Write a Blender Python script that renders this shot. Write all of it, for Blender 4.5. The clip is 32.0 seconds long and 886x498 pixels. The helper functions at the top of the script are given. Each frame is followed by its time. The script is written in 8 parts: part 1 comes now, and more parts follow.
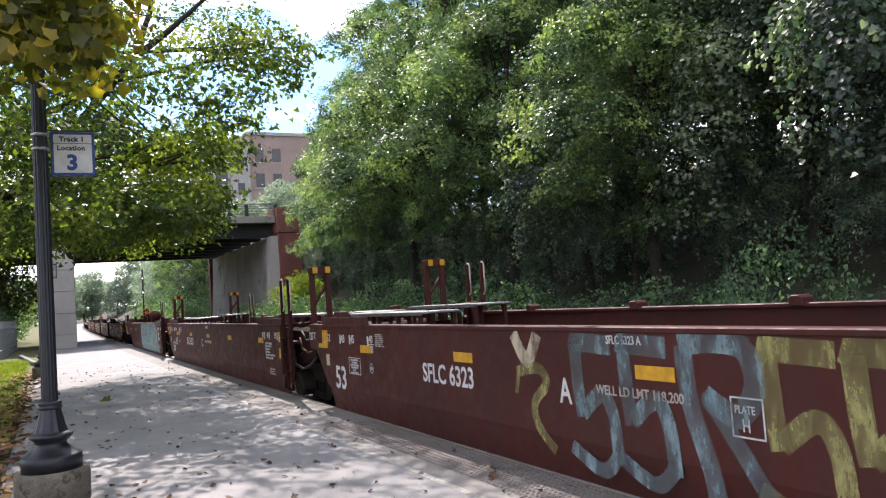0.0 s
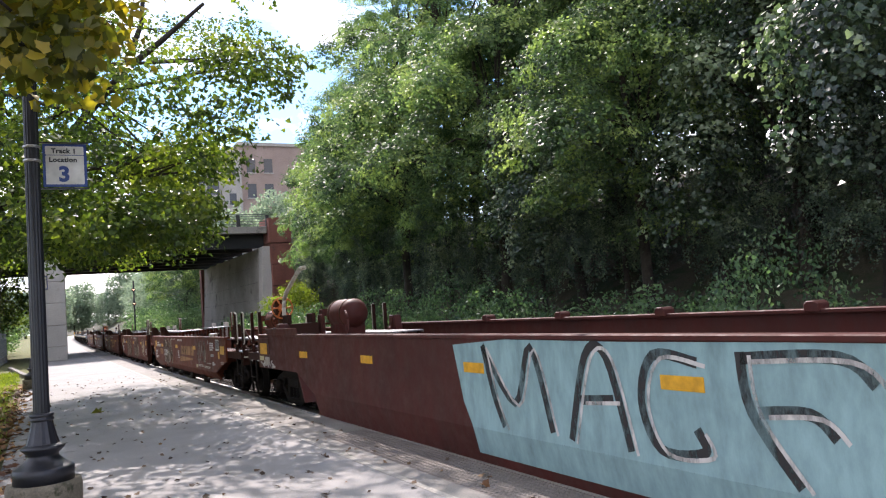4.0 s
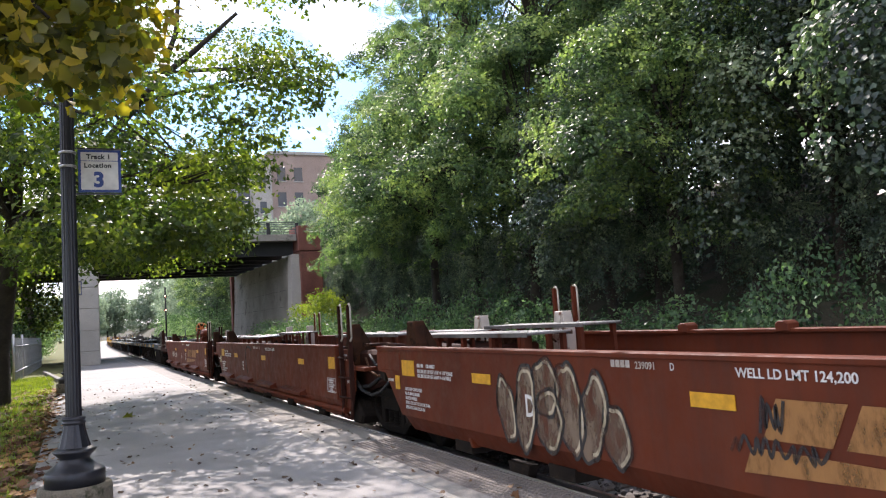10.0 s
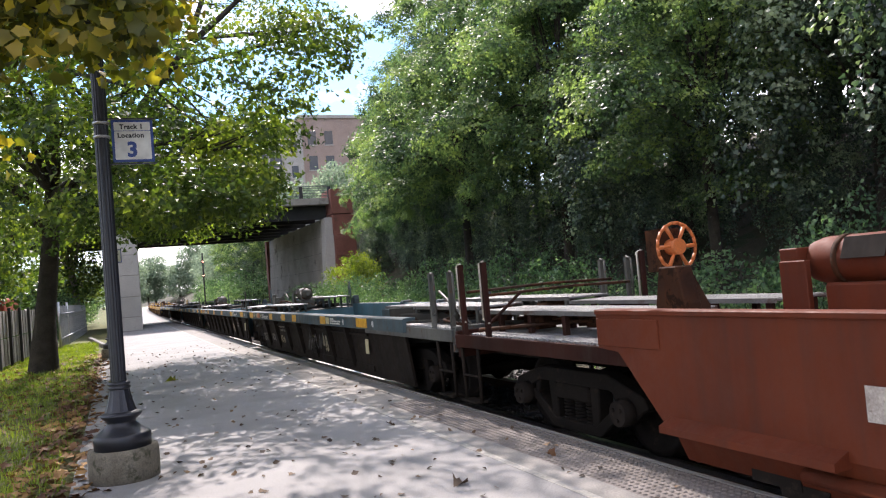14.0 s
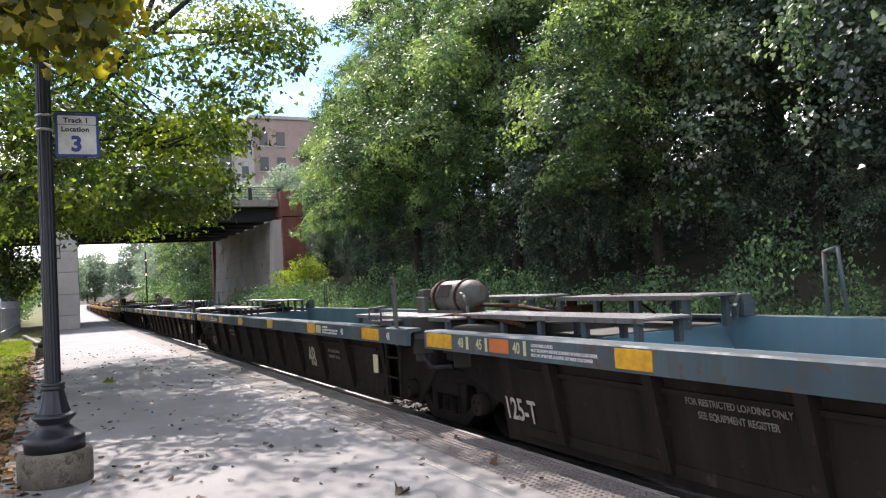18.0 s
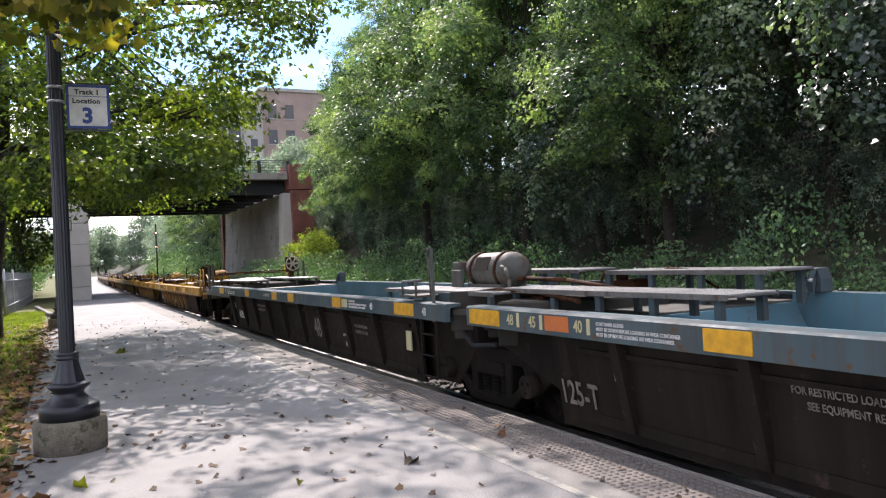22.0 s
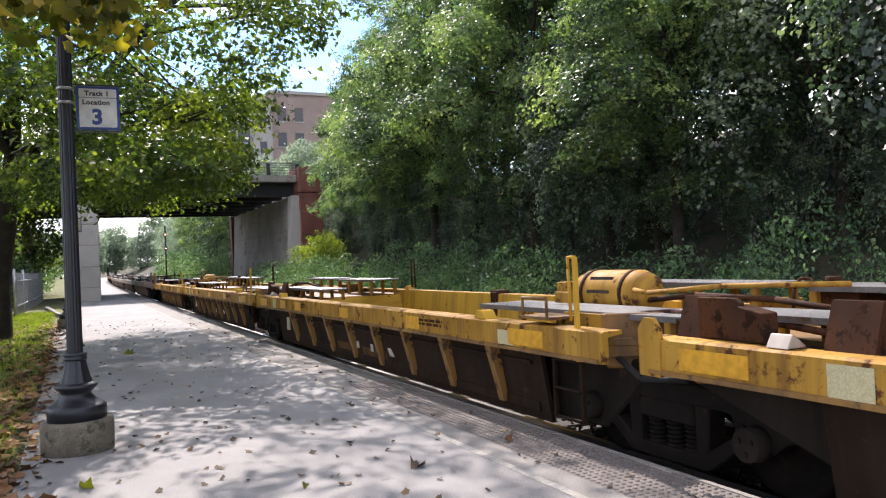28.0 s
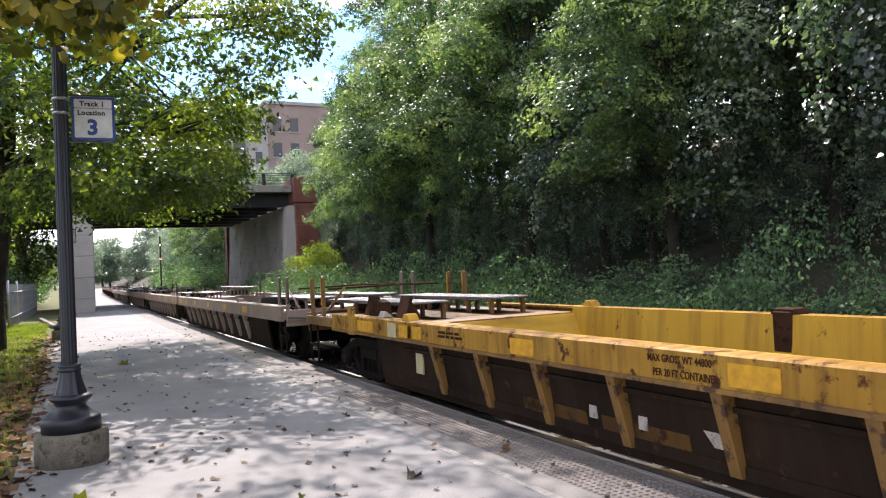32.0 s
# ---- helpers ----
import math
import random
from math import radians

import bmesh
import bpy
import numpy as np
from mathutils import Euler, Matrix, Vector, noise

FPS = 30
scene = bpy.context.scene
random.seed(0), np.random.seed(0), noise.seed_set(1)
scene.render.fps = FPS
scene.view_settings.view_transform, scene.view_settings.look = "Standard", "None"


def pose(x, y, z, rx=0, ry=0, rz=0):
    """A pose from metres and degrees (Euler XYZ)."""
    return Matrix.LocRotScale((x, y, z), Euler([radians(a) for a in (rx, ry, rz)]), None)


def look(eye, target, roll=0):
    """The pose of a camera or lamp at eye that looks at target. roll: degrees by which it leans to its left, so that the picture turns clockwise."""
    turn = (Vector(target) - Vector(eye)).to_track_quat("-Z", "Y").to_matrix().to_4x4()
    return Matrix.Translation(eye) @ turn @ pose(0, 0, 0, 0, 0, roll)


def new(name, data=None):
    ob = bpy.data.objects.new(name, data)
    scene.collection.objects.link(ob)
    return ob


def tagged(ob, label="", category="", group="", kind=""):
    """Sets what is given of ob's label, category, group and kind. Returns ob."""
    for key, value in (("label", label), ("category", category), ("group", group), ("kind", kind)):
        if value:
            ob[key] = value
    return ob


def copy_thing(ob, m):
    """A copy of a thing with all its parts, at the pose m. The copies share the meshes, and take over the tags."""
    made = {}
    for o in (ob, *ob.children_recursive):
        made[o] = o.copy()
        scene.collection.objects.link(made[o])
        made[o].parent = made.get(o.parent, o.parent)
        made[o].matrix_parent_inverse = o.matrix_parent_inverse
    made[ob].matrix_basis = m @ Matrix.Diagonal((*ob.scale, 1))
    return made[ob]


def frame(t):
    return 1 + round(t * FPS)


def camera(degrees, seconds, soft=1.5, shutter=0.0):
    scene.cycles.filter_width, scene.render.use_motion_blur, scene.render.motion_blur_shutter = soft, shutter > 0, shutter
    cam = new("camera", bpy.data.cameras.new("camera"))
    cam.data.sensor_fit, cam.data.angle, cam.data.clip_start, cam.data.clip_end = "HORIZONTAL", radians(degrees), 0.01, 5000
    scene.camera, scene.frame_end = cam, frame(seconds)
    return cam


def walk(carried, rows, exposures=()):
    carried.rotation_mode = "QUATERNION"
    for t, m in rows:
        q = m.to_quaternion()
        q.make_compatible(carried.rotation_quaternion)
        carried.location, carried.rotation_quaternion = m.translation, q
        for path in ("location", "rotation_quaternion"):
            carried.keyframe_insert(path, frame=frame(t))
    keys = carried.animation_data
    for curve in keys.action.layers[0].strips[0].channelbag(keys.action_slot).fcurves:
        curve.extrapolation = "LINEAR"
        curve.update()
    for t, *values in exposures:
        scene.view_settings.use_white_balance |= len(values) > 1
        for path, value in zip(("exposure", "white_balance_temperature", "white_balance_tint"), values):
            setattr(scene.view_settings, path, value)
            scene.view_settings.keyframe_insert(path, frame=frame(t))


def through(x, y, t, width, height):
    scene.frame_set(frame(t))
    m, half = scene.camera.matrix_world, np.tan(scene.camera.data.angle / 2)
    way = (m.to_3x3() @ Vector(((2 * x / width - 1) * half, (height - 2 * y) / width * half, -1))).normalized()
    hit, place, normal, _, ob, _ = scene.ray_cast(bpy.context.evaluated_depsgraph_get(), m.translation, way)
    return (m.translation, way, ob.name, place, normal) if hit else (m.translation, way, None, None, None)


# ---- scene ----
cam = camera(60.3, 32.0, soft=1.2)
PATH = [
    (0, (0.012, -0.005, 1.588), (0.936, 1.765, 1.708), -4.0),
    (0.5, (0.015, 0.009, 1.585), (0.937, 1.78, 1.705), -4.0),
    (1, (0.015, -0.001, 1.585), (0.935, 1.771, 1.705), -4.2),
    (1.5, (0.008, -0.009, 1.584), (0.939, 1.757, 1.707), -4.1),
    (2, (0.001, -0.016, 1.582), (0.937, 1.747, 1.711), -4.0),
    (2.5, (0.005, -0.018, 1.582), (0.937, 1.747, 1.715), -4.1),
    (3, (0.0, -0.026, 1.583), (0.93, 1.739, 1.722), -4.2),
    (3.5, (-0.002, -0.041, 1.585), (0.939, 1.718, 1.729), -4.3),
    (5.5, (0.007, -0.045, 1.585), (0.944, 1.716, 1.724), -4.6),
    (6, (0.013, -0.036, 1.58), (0.938, 1.731, 1.723), -4.7),
    (6.5, (0.014, -0.017, 1.582), (0.936, 1.752, 1.726), -4.6),
    (7, (0.017, -0.019, 1.58), (0.936, 1.752, 1.722), -4.4),
    (7.5, (0.016, -0.028, 1.579), (0.931, 1.744, 1.726), -4.3),
    (8, (0.017, -0.008, 1.579), (0.954, 1.752, 1.732), -3.8),
    (8.5, (0.015, -0.023, 1.583), (0.968, 1.729, 1.741), -3.4),
    (9, (0.006, -0.017, 1.577), (0.956, 1.734, 1.744), -3.3),
    (9.5, (-0.007, -0.022, 1.577), (0.918, 1.743, 1.748), -3.2),
    (10, (0.005, 0.017, 1.574), (0.883, 1.806, 1.746), -3.8),
    (10.5, (0.009, 0.024, 1.581), (0.871, 1.822, 1.732), -4.7),
    (11, (0.013, 0.033, 1.579), (0.839, 1.848, 1.728), -5.3),
    (11.5, (0.02, 0.042, 1.578), (0.839, 1.861, 1.718), -5.3),
    (12, (0.016, 0.041, 1.58), (0.83, 1.864, 1.707), -5.3),
    (12.5, (0.014, 0.043, 1.583), (0.825, 1.867, 1.714), -5.2),
    (13, (0.011, 0.028, 1.58), (0.815, 1.855, 1.694), -5.1),
    (13.5, (0.015, 0.028, 1.583), (0.806, 1.863, 1.665), -5.1),
    (15.5, (0.015, 0.025, 1.596), (0.875, 1.83, 1.666), -3.6),
    (16, (0.021, 0.025, 1.6), (0.928, 1.807, 1.654), -3.6),
    (16.5, (0.014, 0.008, 1.6), (0.933, 1.783, 1.665), -3.5),
    (17, (0.008, 0.01, 1.597), (0.924, 1.786, 1.673), -3.4),
    (17.5, (0.005, 0.004, 1.596), (0.921, 1.779, 1.678), -3.3),
    (18, (0.012, 0.017, 1.596), (0.928, 1.793, 1.68), -3.2),
    (18.5, (0.014, 0.022, 1.592), (0.928, 1.8, 1.658), -3.5),
    (19, (0.011, 0.015, 1.595), (0.921, 1.795, 1.668), -3.5),
    (19.5, (0.006, 0.013, 1.593), (0.914, 1.794, 1.654), -3.5),
    (20, (0.007, 0.005, 1.598), (0.911, 1.788, 1.655), -3.6),
    (20.5, (0.012, 0.024, 1.594), (0.914, 1.809, 1.625), -3.5),
    (21, (0.011, 0.015, 1.591), (0.909, 1.802, 1.609), -3.5),
    (21.5, (0.007, 0.023, 1.592), (0.903, 1.812, 1.606), -3.4),
    (22, (-0.004, 0.003, 1.589), (0.889, 1.792, 1.606), -2.9),
    (22.5, (0.001, 0.009, 1.59), (0.885, 1.803, 1.617), -2.6),
    (23, (0.003, 0.013, 1.588), (0.873, 1.813, 1.629), -2.5),
    (23.5, (0.008, 0.022, 1.587), (0.865, 1.828, 1.633), -2.4),
    (24, (0.003, 0.023, 1.586), (0.858, 1.831, 1.639), -2.4),
    (24.5, (0.006, 0.028, 1.584), (0.875, 1.829, 1.642), -2.3),
    (25, (0.007, 0.018, 1.584), (0.877, 1.818, 1.647), -2.5),
    (25.5, (0.009, 0.028, 1.585), (0.887, 1.824, 1.634), -2.5),
    (27.5, (0.011, 0.06, 1.588), (0.889, 1.856, 1.612), -2.6),
    (28, (0.008, 0.024, 1.589), (0.882, 1.822, 1.616), -2.5),
    (28.5, (0.005, 0.022, 1.588), (0.876, 1.822, 1.623), -2.8),
    (29, (0.01, 0.036, 1.586), (0.891, 1.831, 1.622), -2.8),
    (29.5, (0.008, 0.035, 1.589), (0.9, 1.825, 1.624), -3.0),
    (30, (0.011, 0.035, 1.59), (0.903, 1.825, 1.622), -3.0),
    (30.5, (0.011, 0.038, 1.586), (0.9, 1.829, 1.623), -3.0),
    (31, (0.006, 0.036, 1.592), (0.891, 1.829, 1.634), -2.9),
    (31.5, (0.005, 0.027, 1.592), (0.889, 1.82, 1.64), -2.8),
    (32, (0.005, 0.026, 1.586), (0.891, 1.819, 1.638), -2.7),
]
walk(cam, [(t, look(eye, target, roll)) for t, eye, target, roll in PATH], exposures=((0, 1.14, 6500, 20), (9, 1.2, 6500, 20), (13, 1.14, 6500, 20), (20, 1.14, 6500, 20), (28, 1.09, 6500, 20), (32, 1.12, 6500, 20)))

# ---- world, sun, exposure ----
SUN_TO = Vector((0.17, 1.0, 0.98)).normalized()
world = bpy.data.worlds.new("sky")
scene.world = world
world.use_nodes = True
wn, wl = world.node_tree.nodes, world.node_tree.links
wn.clear()
w_out = wn.new("ShaderNodeOutputWorld")
w_bg = wn.new("ShaderNodeBackground")
w_sky = wn.new("ShaderNodeTexSky")
w_sky.sky_type = "NISHITA"
w_sky.sun_disc = False
w_sky.sun_elevation = math.asin(SUN_TO.z)
w_sky.sun_rotation = math.atan2(SUN_TO.x, SUN_TO.y)
w_sky.air_density, w_sky.dust_density, w_sky.ozone_density = 1.0, 0.8, 1.5
w_tc = wn.new("ShaderNodeTexCoord")
w_map = wn.new("ShaderNodeMapping")
w_map.inputs["Scale"].default_value = (1.0, 1.0, 2.6)
w_map.inputs["Location"].default_value = (0.35, 0.1, 0.2)
w_noise = wn.new("ShaderNodeTexNoise")
w_noise.inputs["Scale"].default_value = 3.4
w_noise.inputs["Detail"].default_value = 7.0
w_noise.inputs["Roughness"].default_value = 0.58
w_ramp = wn.new("ShaderNodeValToRGB")
w_ramp.color_ramp.elements[0].position = 0.44
w_ramp.color_ramp.elements[1].position = 0.58
w_mix = wn.new("ShaderNodeMix")
w_mix.data_type = "RGBA"
w_mix.inputs["B"].default_value = (9.6, 9.35, 9.3, 1)
w_blue = wn.new("ShaderNodeMix")
w_blue.data_type, w_blue.blend_type = "RGBA", "MULTIPLY"
w_blue.inputs["Factor"].default_value = 1.0
w_blue.inputs["B"].default_value = (0.5, 0.78, 1.0, 1)
wl.new(w_tc.outputs["Generated"], w_map.inputs["Vector"])
wl.new(w_map.outputs["Vector"], w_noise.inputs["Vector"])
wl.new(w_noise.outputs["Fac"], w_ramp.inputs["Fac"])
wl.new(w_ramp.outputs["Color"], w_mix.inputs["Factor"])
wl.new(w_sky.outputs["Color"], w_blue.inputs["A"])
wl.new(w_blue.outputs["Result"], w_mix.inputs["A"])
wl.new(w_mix.outputs["Result"], w_bg.inputs["Color"])
w_bg.inputs["Strength"].default_value = 0.125
wl.new(w_bg.outputs["Background"], w_out.inputs["Surface"])

sun_data = bpy.data.lights.new("sun", "SUN")
sun_data.energy, sun_data.angle, sun_data.color = 4.0, radians(0.53), (1.0, 0.93, 0.85)
sun = new("sun", sun_data)
sun.matrix_basis = look((0, 0, 60), Vector((0, 0, 60)) - SUN_TO)


# ---- materials ----
def shader(name):
    m = bpy.data.materials.new(name)
    m.use_nodes = True
    nt = m.node_tree
    return m, nt.nodes, nt.links, nt.nodes["Principled BSDF"]


def noise_tex(n, l, scale, detail=4.0, rough=0.55, space="Object", stretch=None):
    tc = n.new("ShaderNodeTexCoord")
    t = n.new("ShaderNodeTexNoise")
    t.inputs["Scale"].default_value, t.inputs["Detail"].default_value, t.inputs["Roughness"].default_value = scale, detail, rough
    if stretch:
        mp = n.new("ShaderNodeMapping")
        mp.inputs["Scale"].default_value = stretch
        l.new(tc.outputs[space], mp.inputs["Vector"])
        l.new(mp.outputs["Vector"], t.inputs["Vector"])
    else:
        l.new(tc.outputs[space], t.inputs["Vector"])
    return t


def ramp(n, l, src, stops):
    r = n.new("ShaderNodeValToRGB")
    el = r.color_ramp.elements
    while len(el) < len(stops):
        el.new(0.5)
    for e, (p, c) in zip(el, stops):
        e.position, e.color = p, (*c, 1) if len(c) == 3 else c
    l.new(src, r.inputs["Fac"])
    return r.outputs["Color"]


def mixed(n, l, fac, a, b, mode="MIX"):
    m = n.new("ShaderNodeMix")
    m.data_type, m.blend_type = "RGBA", mode
    for sock, v in (("Factor", fac), ("A", a), ("B", b)):
        if isinstance(v, (int, float)):
            m.inputs[sock].default_value = v
        elif isinstance(v, tuple):
            m.inputs[sock].default_value = (*v, 1)
        else:
            l.new(v, m.inputs[sock])
    return m.outputs["Result"]


def bump(n, l, bsdf, src, strength=0.3, dist=0.01):
    b = n.new("ShaderNodeBump")
    b.inputs["Strength"].default_value, b.inputs["Distance"].default_value = strength, dist
    l.new(src, b.inputs["Height"])
    l.new(b.outputs["Normal"], bsdf.inputs["Normal"])


def surface(name, c1, c2, scale=3.0, fine=60.0, rough=0.8, metal=0.0, relief=0.25, dist=0.006, stain=None, stain_at=0.62, space="Object", spec=0.5):
    """Two colours broken by broad and fine noise, with stains."""
    m, n, l, b = shader(name)
    broad = noise_tex(n, l, scale, 5.0, 0.6, space)
    grain = noise_tex(n, l, fine, 3.0, 0.6, space)
    col = ramp(n, l, broad.outputs["Fac"], [(0.3, c1), (0.7, c2)])
    g = ramp(n, l, grain.outputs["Fac"], [(0.3, (0.72, 0.72, 0.72)), (0.75, (1.18, 1.18, 1.18))])
    col = mixed(n, l, 1.0, col, g, "MULTIPLY")
    if stain:
        s = noise_tex(n, l, scale * 1.7, 6.0, 0.65, space)
        mask = ramp(n, l, s.outputs["Fac"], [(stain_at, (0, 0, 0)), (stain_at + 0.1, (1, 1, 1))])
        col = mixed(n, l, mask, col, stain)
    l.new(col, b.inputs["Base Color"])
    b.inputs["Roughness"].default_value, b.inputs["Metallic"].default_value = rough, metal
    b.inputs["Specular IOR Level"].default_value = spec
    bump(n, l, b, grain.outputs["Fac"], relief, dist)
    return m


def car_paint(name, c1, c2, rust=(0.10, 0.035, 0.015), rust_at=0.64, streak=0.35, dirt=(0.035, 0.026, 0.02), rough=0.55, scale=1.3, spec=0.5):
    """Old railcar paint: faded patches, upright dirt streaks and rust spots."""
    m, n, l, b = shader(name)
    fade = noise_tex(n, l, scale, 4.0, 0.55)
    col = ramp(n, l, fade.outputs["Fac"], [(0.32, c1), (0.68, c2)])
    runs = noise_tex(n, l, 1.0, 5.0, 0.6, stretch=(1.0, 7.0, 0.5))
    rm = ramp(n, l, runs.outputs["Fac"], [(0.45, (0, 0, 0)), (0.75, (streak, streak, streak))])
    col = mixed(n, l, rm, col, dirt)
    spots = noise_tex(n, l, scale * 4.0, 8.0, 0.7)
    sm = ramp(n, l, spots.outputs["Fac"], [(rust_at, (0, 0, 0)), (rust_at + 0.07, (1, 1, 1))])
    col = mixed(n, l, sm, col, rust)
    l.new(col, b.inputs["Base Color"])
    rr = ramp(n, l, spots.outputs["Fac"], [(0.3, (rough - 0.1,) * 3), (0.7, (rough + 0.25,) * 3)])
    l.new(rr, b.inputs["Roughness"])
    dents = noise_tex(n, l, 2.2, 2.0, 0.4)
    b.inputs["Specular IOR Level"].default_value = 0.1 if rough > 0.7 else spec
    bump(n, l, b, mixed(n, l, 0.25, dents.outputs["Fac"], spots.outputs["Fac"]), 0.25, 0.02)
    return m


def foliage(name, dark, mid, light, through=0.45, rough=0.5, glow=(1.3, 1.5, 0.35), spec=0.5, spread=0.6):
    """Leaves: colour varies from leaf to leaf; some light comes through."""
    m, n, l, b = shader(name)
    geo = n.new("ShaderNodeNewGeometry")
    tc = n.new("ShaderNodeTexNoise")
    tc.inputs["Scale"].default_value = 0.8
    tc.inputs["Detail"].default_value = 3.0
    obj = n.new("ShaderNodeTexCoord")
    l.new(obj.outputs["Object"], tc.inputs["Vector"])
    add = n.new("ShaderNodeMath")
    add.operation = "MULTIPLY_ADD"
    add.inputs[1].default_value = spread
    l.new(geo.outputs["Random Per Island"], add.inputs[0])
    sub = n.new("ShaderNodeMath")
    sub.operation = "MULTIPLY_ADD"
    sub.inputs[1].default_value, sub.inputs[2].default_value = 2.4, -0.7 - spread / 2
    l.new(tc.outputs["Fac"], sub.inputs[0])
    l.new(sub.outputs["Value"], add.inputs[2])
    col = ramp(n, l, add.outputs["Value"], [(0.1, dark), (0.5, mid), (0.95, light)])
    l.new(col, b.inputs["Base Color"])
    b.inputs["Roughness"].default_value = rough
    b.inputs["Specular IOR Level"].default_value = spec
    tr = n.new("ShaderNodeBsdfTranslucent")
    l.new(mixed(n, l, 1.0, col, glow, "MULTIPLY"), tr.inputs["Color"])
    mx = n.new("ShaderNodeMixShader")
    mx.inputs["Fac"].default_value = through
    l.new(b.outputs["BSDF"], mx.inputs[1])
    l.new(tr.outputs["BSDF"], mx.inputs[2])
    l.new(mx.outputs["Shader"], n["Material Output"].inputs["Surface"])
    return m


def plain(name, c, rough=0.6, metal=0.0):
    return surface(name, tuple(v * 0.88 for v in c), tuple(min(1, v * 1.08) for v in c), 4.0, 90.0, rough, metal, 0.1, 0.002)


ASPHALT = surface("asphalt", (0.205, 0.201, 0.194), (0.295, 0.289, 0.279), 0.8, 75.0, 0.75, 0, 0.6, 0.008, (0.135, 0.132, 0.128), 0.62, spec=0.25)
CONCRETE = surface("concrete", (0.20, 0.19, 0.17), (0.30, 0.286, 0.262), 0.9, 70.0, 0.85, 0, 0.3, 0.005, (0.14, 0.13, 0.115), 0.6, spec=0.3)
OLD_CONCRETE = surface("weathered_concrete", (0.22, 0.205, 0.18), (0.36, 0.34, 0.30), 0.5, 25.0, 0.9, 0, 0.3, 0.01, (0.10, 0.09, 0.075), 0.58)
PIER_CONCRETE = surface("pier_concrete", (0.40, 0.385, 0.35), (0.52, 0.50, 0.46), 0.7, 30.0, 0.9, 0, 0.25, 0.01, (0.26, 0.24, 0.2), 0.62)
PEDESTAL = surface("mossy_concrete", (0.10, 0.088, 0.062), (0.21, 0.185, 0.14), 5.0, 60.0, 0.95, 0, 0.5, 0.01, (0.05, 0.052, 0.028), 0.55)
TACTILE = surface("tactile_concrete", (0.145, 0.128, 0.113), (0.225, 0.20, 0.178), 1.5, 80.0, 0.85, 0, 0.3, 0.004, (0.10, 0.085, 0.075), 0.6, spec=0.3)
PAINT_LINE = surface("worn_line_paint", (0.30, 0.285, 0.24), (0.44, 0.42, 0.36), 3.0, 60.0, 0.8, 0, 0.2, 0.003, (0.22, 0.215, 0.205), 0.48)
BALLAST = surface("ballast_stone", (0.055, 0.05, 0.046), (0.14, 0.132, 0.125), 6.0, 40.0, 0.9, 0, 0.6, 0.03)
RAIL_STEEL = surface("polished_rail_head", (0.50, 0.49, 0.48), (0.66, 0.65, 0.64), 5.0, 80.0, 0.28, 1.0, 0.05, 0.001)
RAIL_RUST = surface("rail_rust", (0.09, 0.05, 0.032), (0.16, 0.085, 0.05), 8.0, 90.0, 0.9)
TIE_WOOD = surface("creosoted_timber", (0.045, 0.035, 0.028), (0.10, 0.085, 0.07), 3.0, 50.0, 0.95)
EARTH = surface("bank_soil", (0.045, 0.04, 0.022), (0.09, 0.075, 0.045), 0.6, 20.0, 1.0, 0, 0.6, 0.05, (0.03, 0.045, 0.014), 0.5)
GRASS_SOIL = surface("verge_soil", (0.085, 0.10, 0.03), (0.16, 0.165, 0.055), 1.2, 50.0, 1.0, 0, 0.6, 0.03, (0.17, 0.11, 0.055), 0.56)
BLACK_IRON = surface("black_cast_iron", (0.009, 0.010, 0.014), (0.02, 0.022, 0.03), 3.0, 60.0, 0.42, 0.0, 0.15, 0.003)
SIGN_WHITE = surface("sign_white", (0.60, 0.59, 0.56), (0.68, 0.67, 0.64), 2.0, 6.0, 0.4, 0, 0.0, 0.001)
SIGN_BLUE = plain("sign_blue", (0.022, 0.055, 0.24), 0.4)
SIGN_BACK = plain("aluminium", (0.5, 0.5, 0.5), 0.35, 1.0)
BRICK_RED = surface("red_abutment_block", (0.15, 0.055, 0.04), (0.24, 0.095, 0.07), 0.8, 30.0, 0.9, 0, 0.3, 0.01, (0.1, 0.05, 0.04), 0.6)
GIRDER = surface("dark_girder_steel", (0.015, 0.017, 0.018), (0.035, 0.036, 0.036), 1.0, 40.0, 0.8)
RAILING = surface("weathered_bridge_railing", (0.09, 0.11, 0.095), (0.2, 0.23, 0.2), 2.0, 50.0, 0.6, 0.2)
BUILDING_BRICK = surface("pale_brown_brick", (0.30, 0.225, 0.19), (0.37, 0.285, 0.245), 0.4, 12.0, 0.9)
BUILDING_STONE = surface("grey_stone_cladding", (0.36, 0.345, 0.315), (0.43, 0.41, 0.375), 0.4, 12.0, 0.9)
GLASS_DARK = plain("dark_window_glass", (0.03, 0.035, 0.042), 0.12)
BARK = surface("rough_bark", (0.020, 0.016, 0.012), (0.055, 0.044, 0.032), 4.0, 30.0, 0.95, 0, 0.9, 0.04)
BARK_PALE = surface("pale_bark", (0.14, 0.12, 0.09), (0.26, 0.23, 0.18), 3.0, 30.0, 0.95, 0, 0.6, 0.03)
FENCE_GREY = surface("galvanised_slats", (0.24, 0.26, 0.285), (0.36, 0.385, 0.41), 1.5, 40.0, 0.5, 0.4)
FENCE_WOOD = surface("greyed_fence_boards", (0.2, 0.19, 0.17), (0.33, 0.31, 0.28), 2.0, 40.0, 0.9)
TRUCK_DARK = surface("greasy_truck_iron", (0.0062, 0.0050, 0.0040), (0.0145, 0.0112, 0.0084), 4.0, 50.0, 0.85, 0.0, 0.4, 0.01, (0.03, 0.019, 0.013), 0.6, spec=0.12)

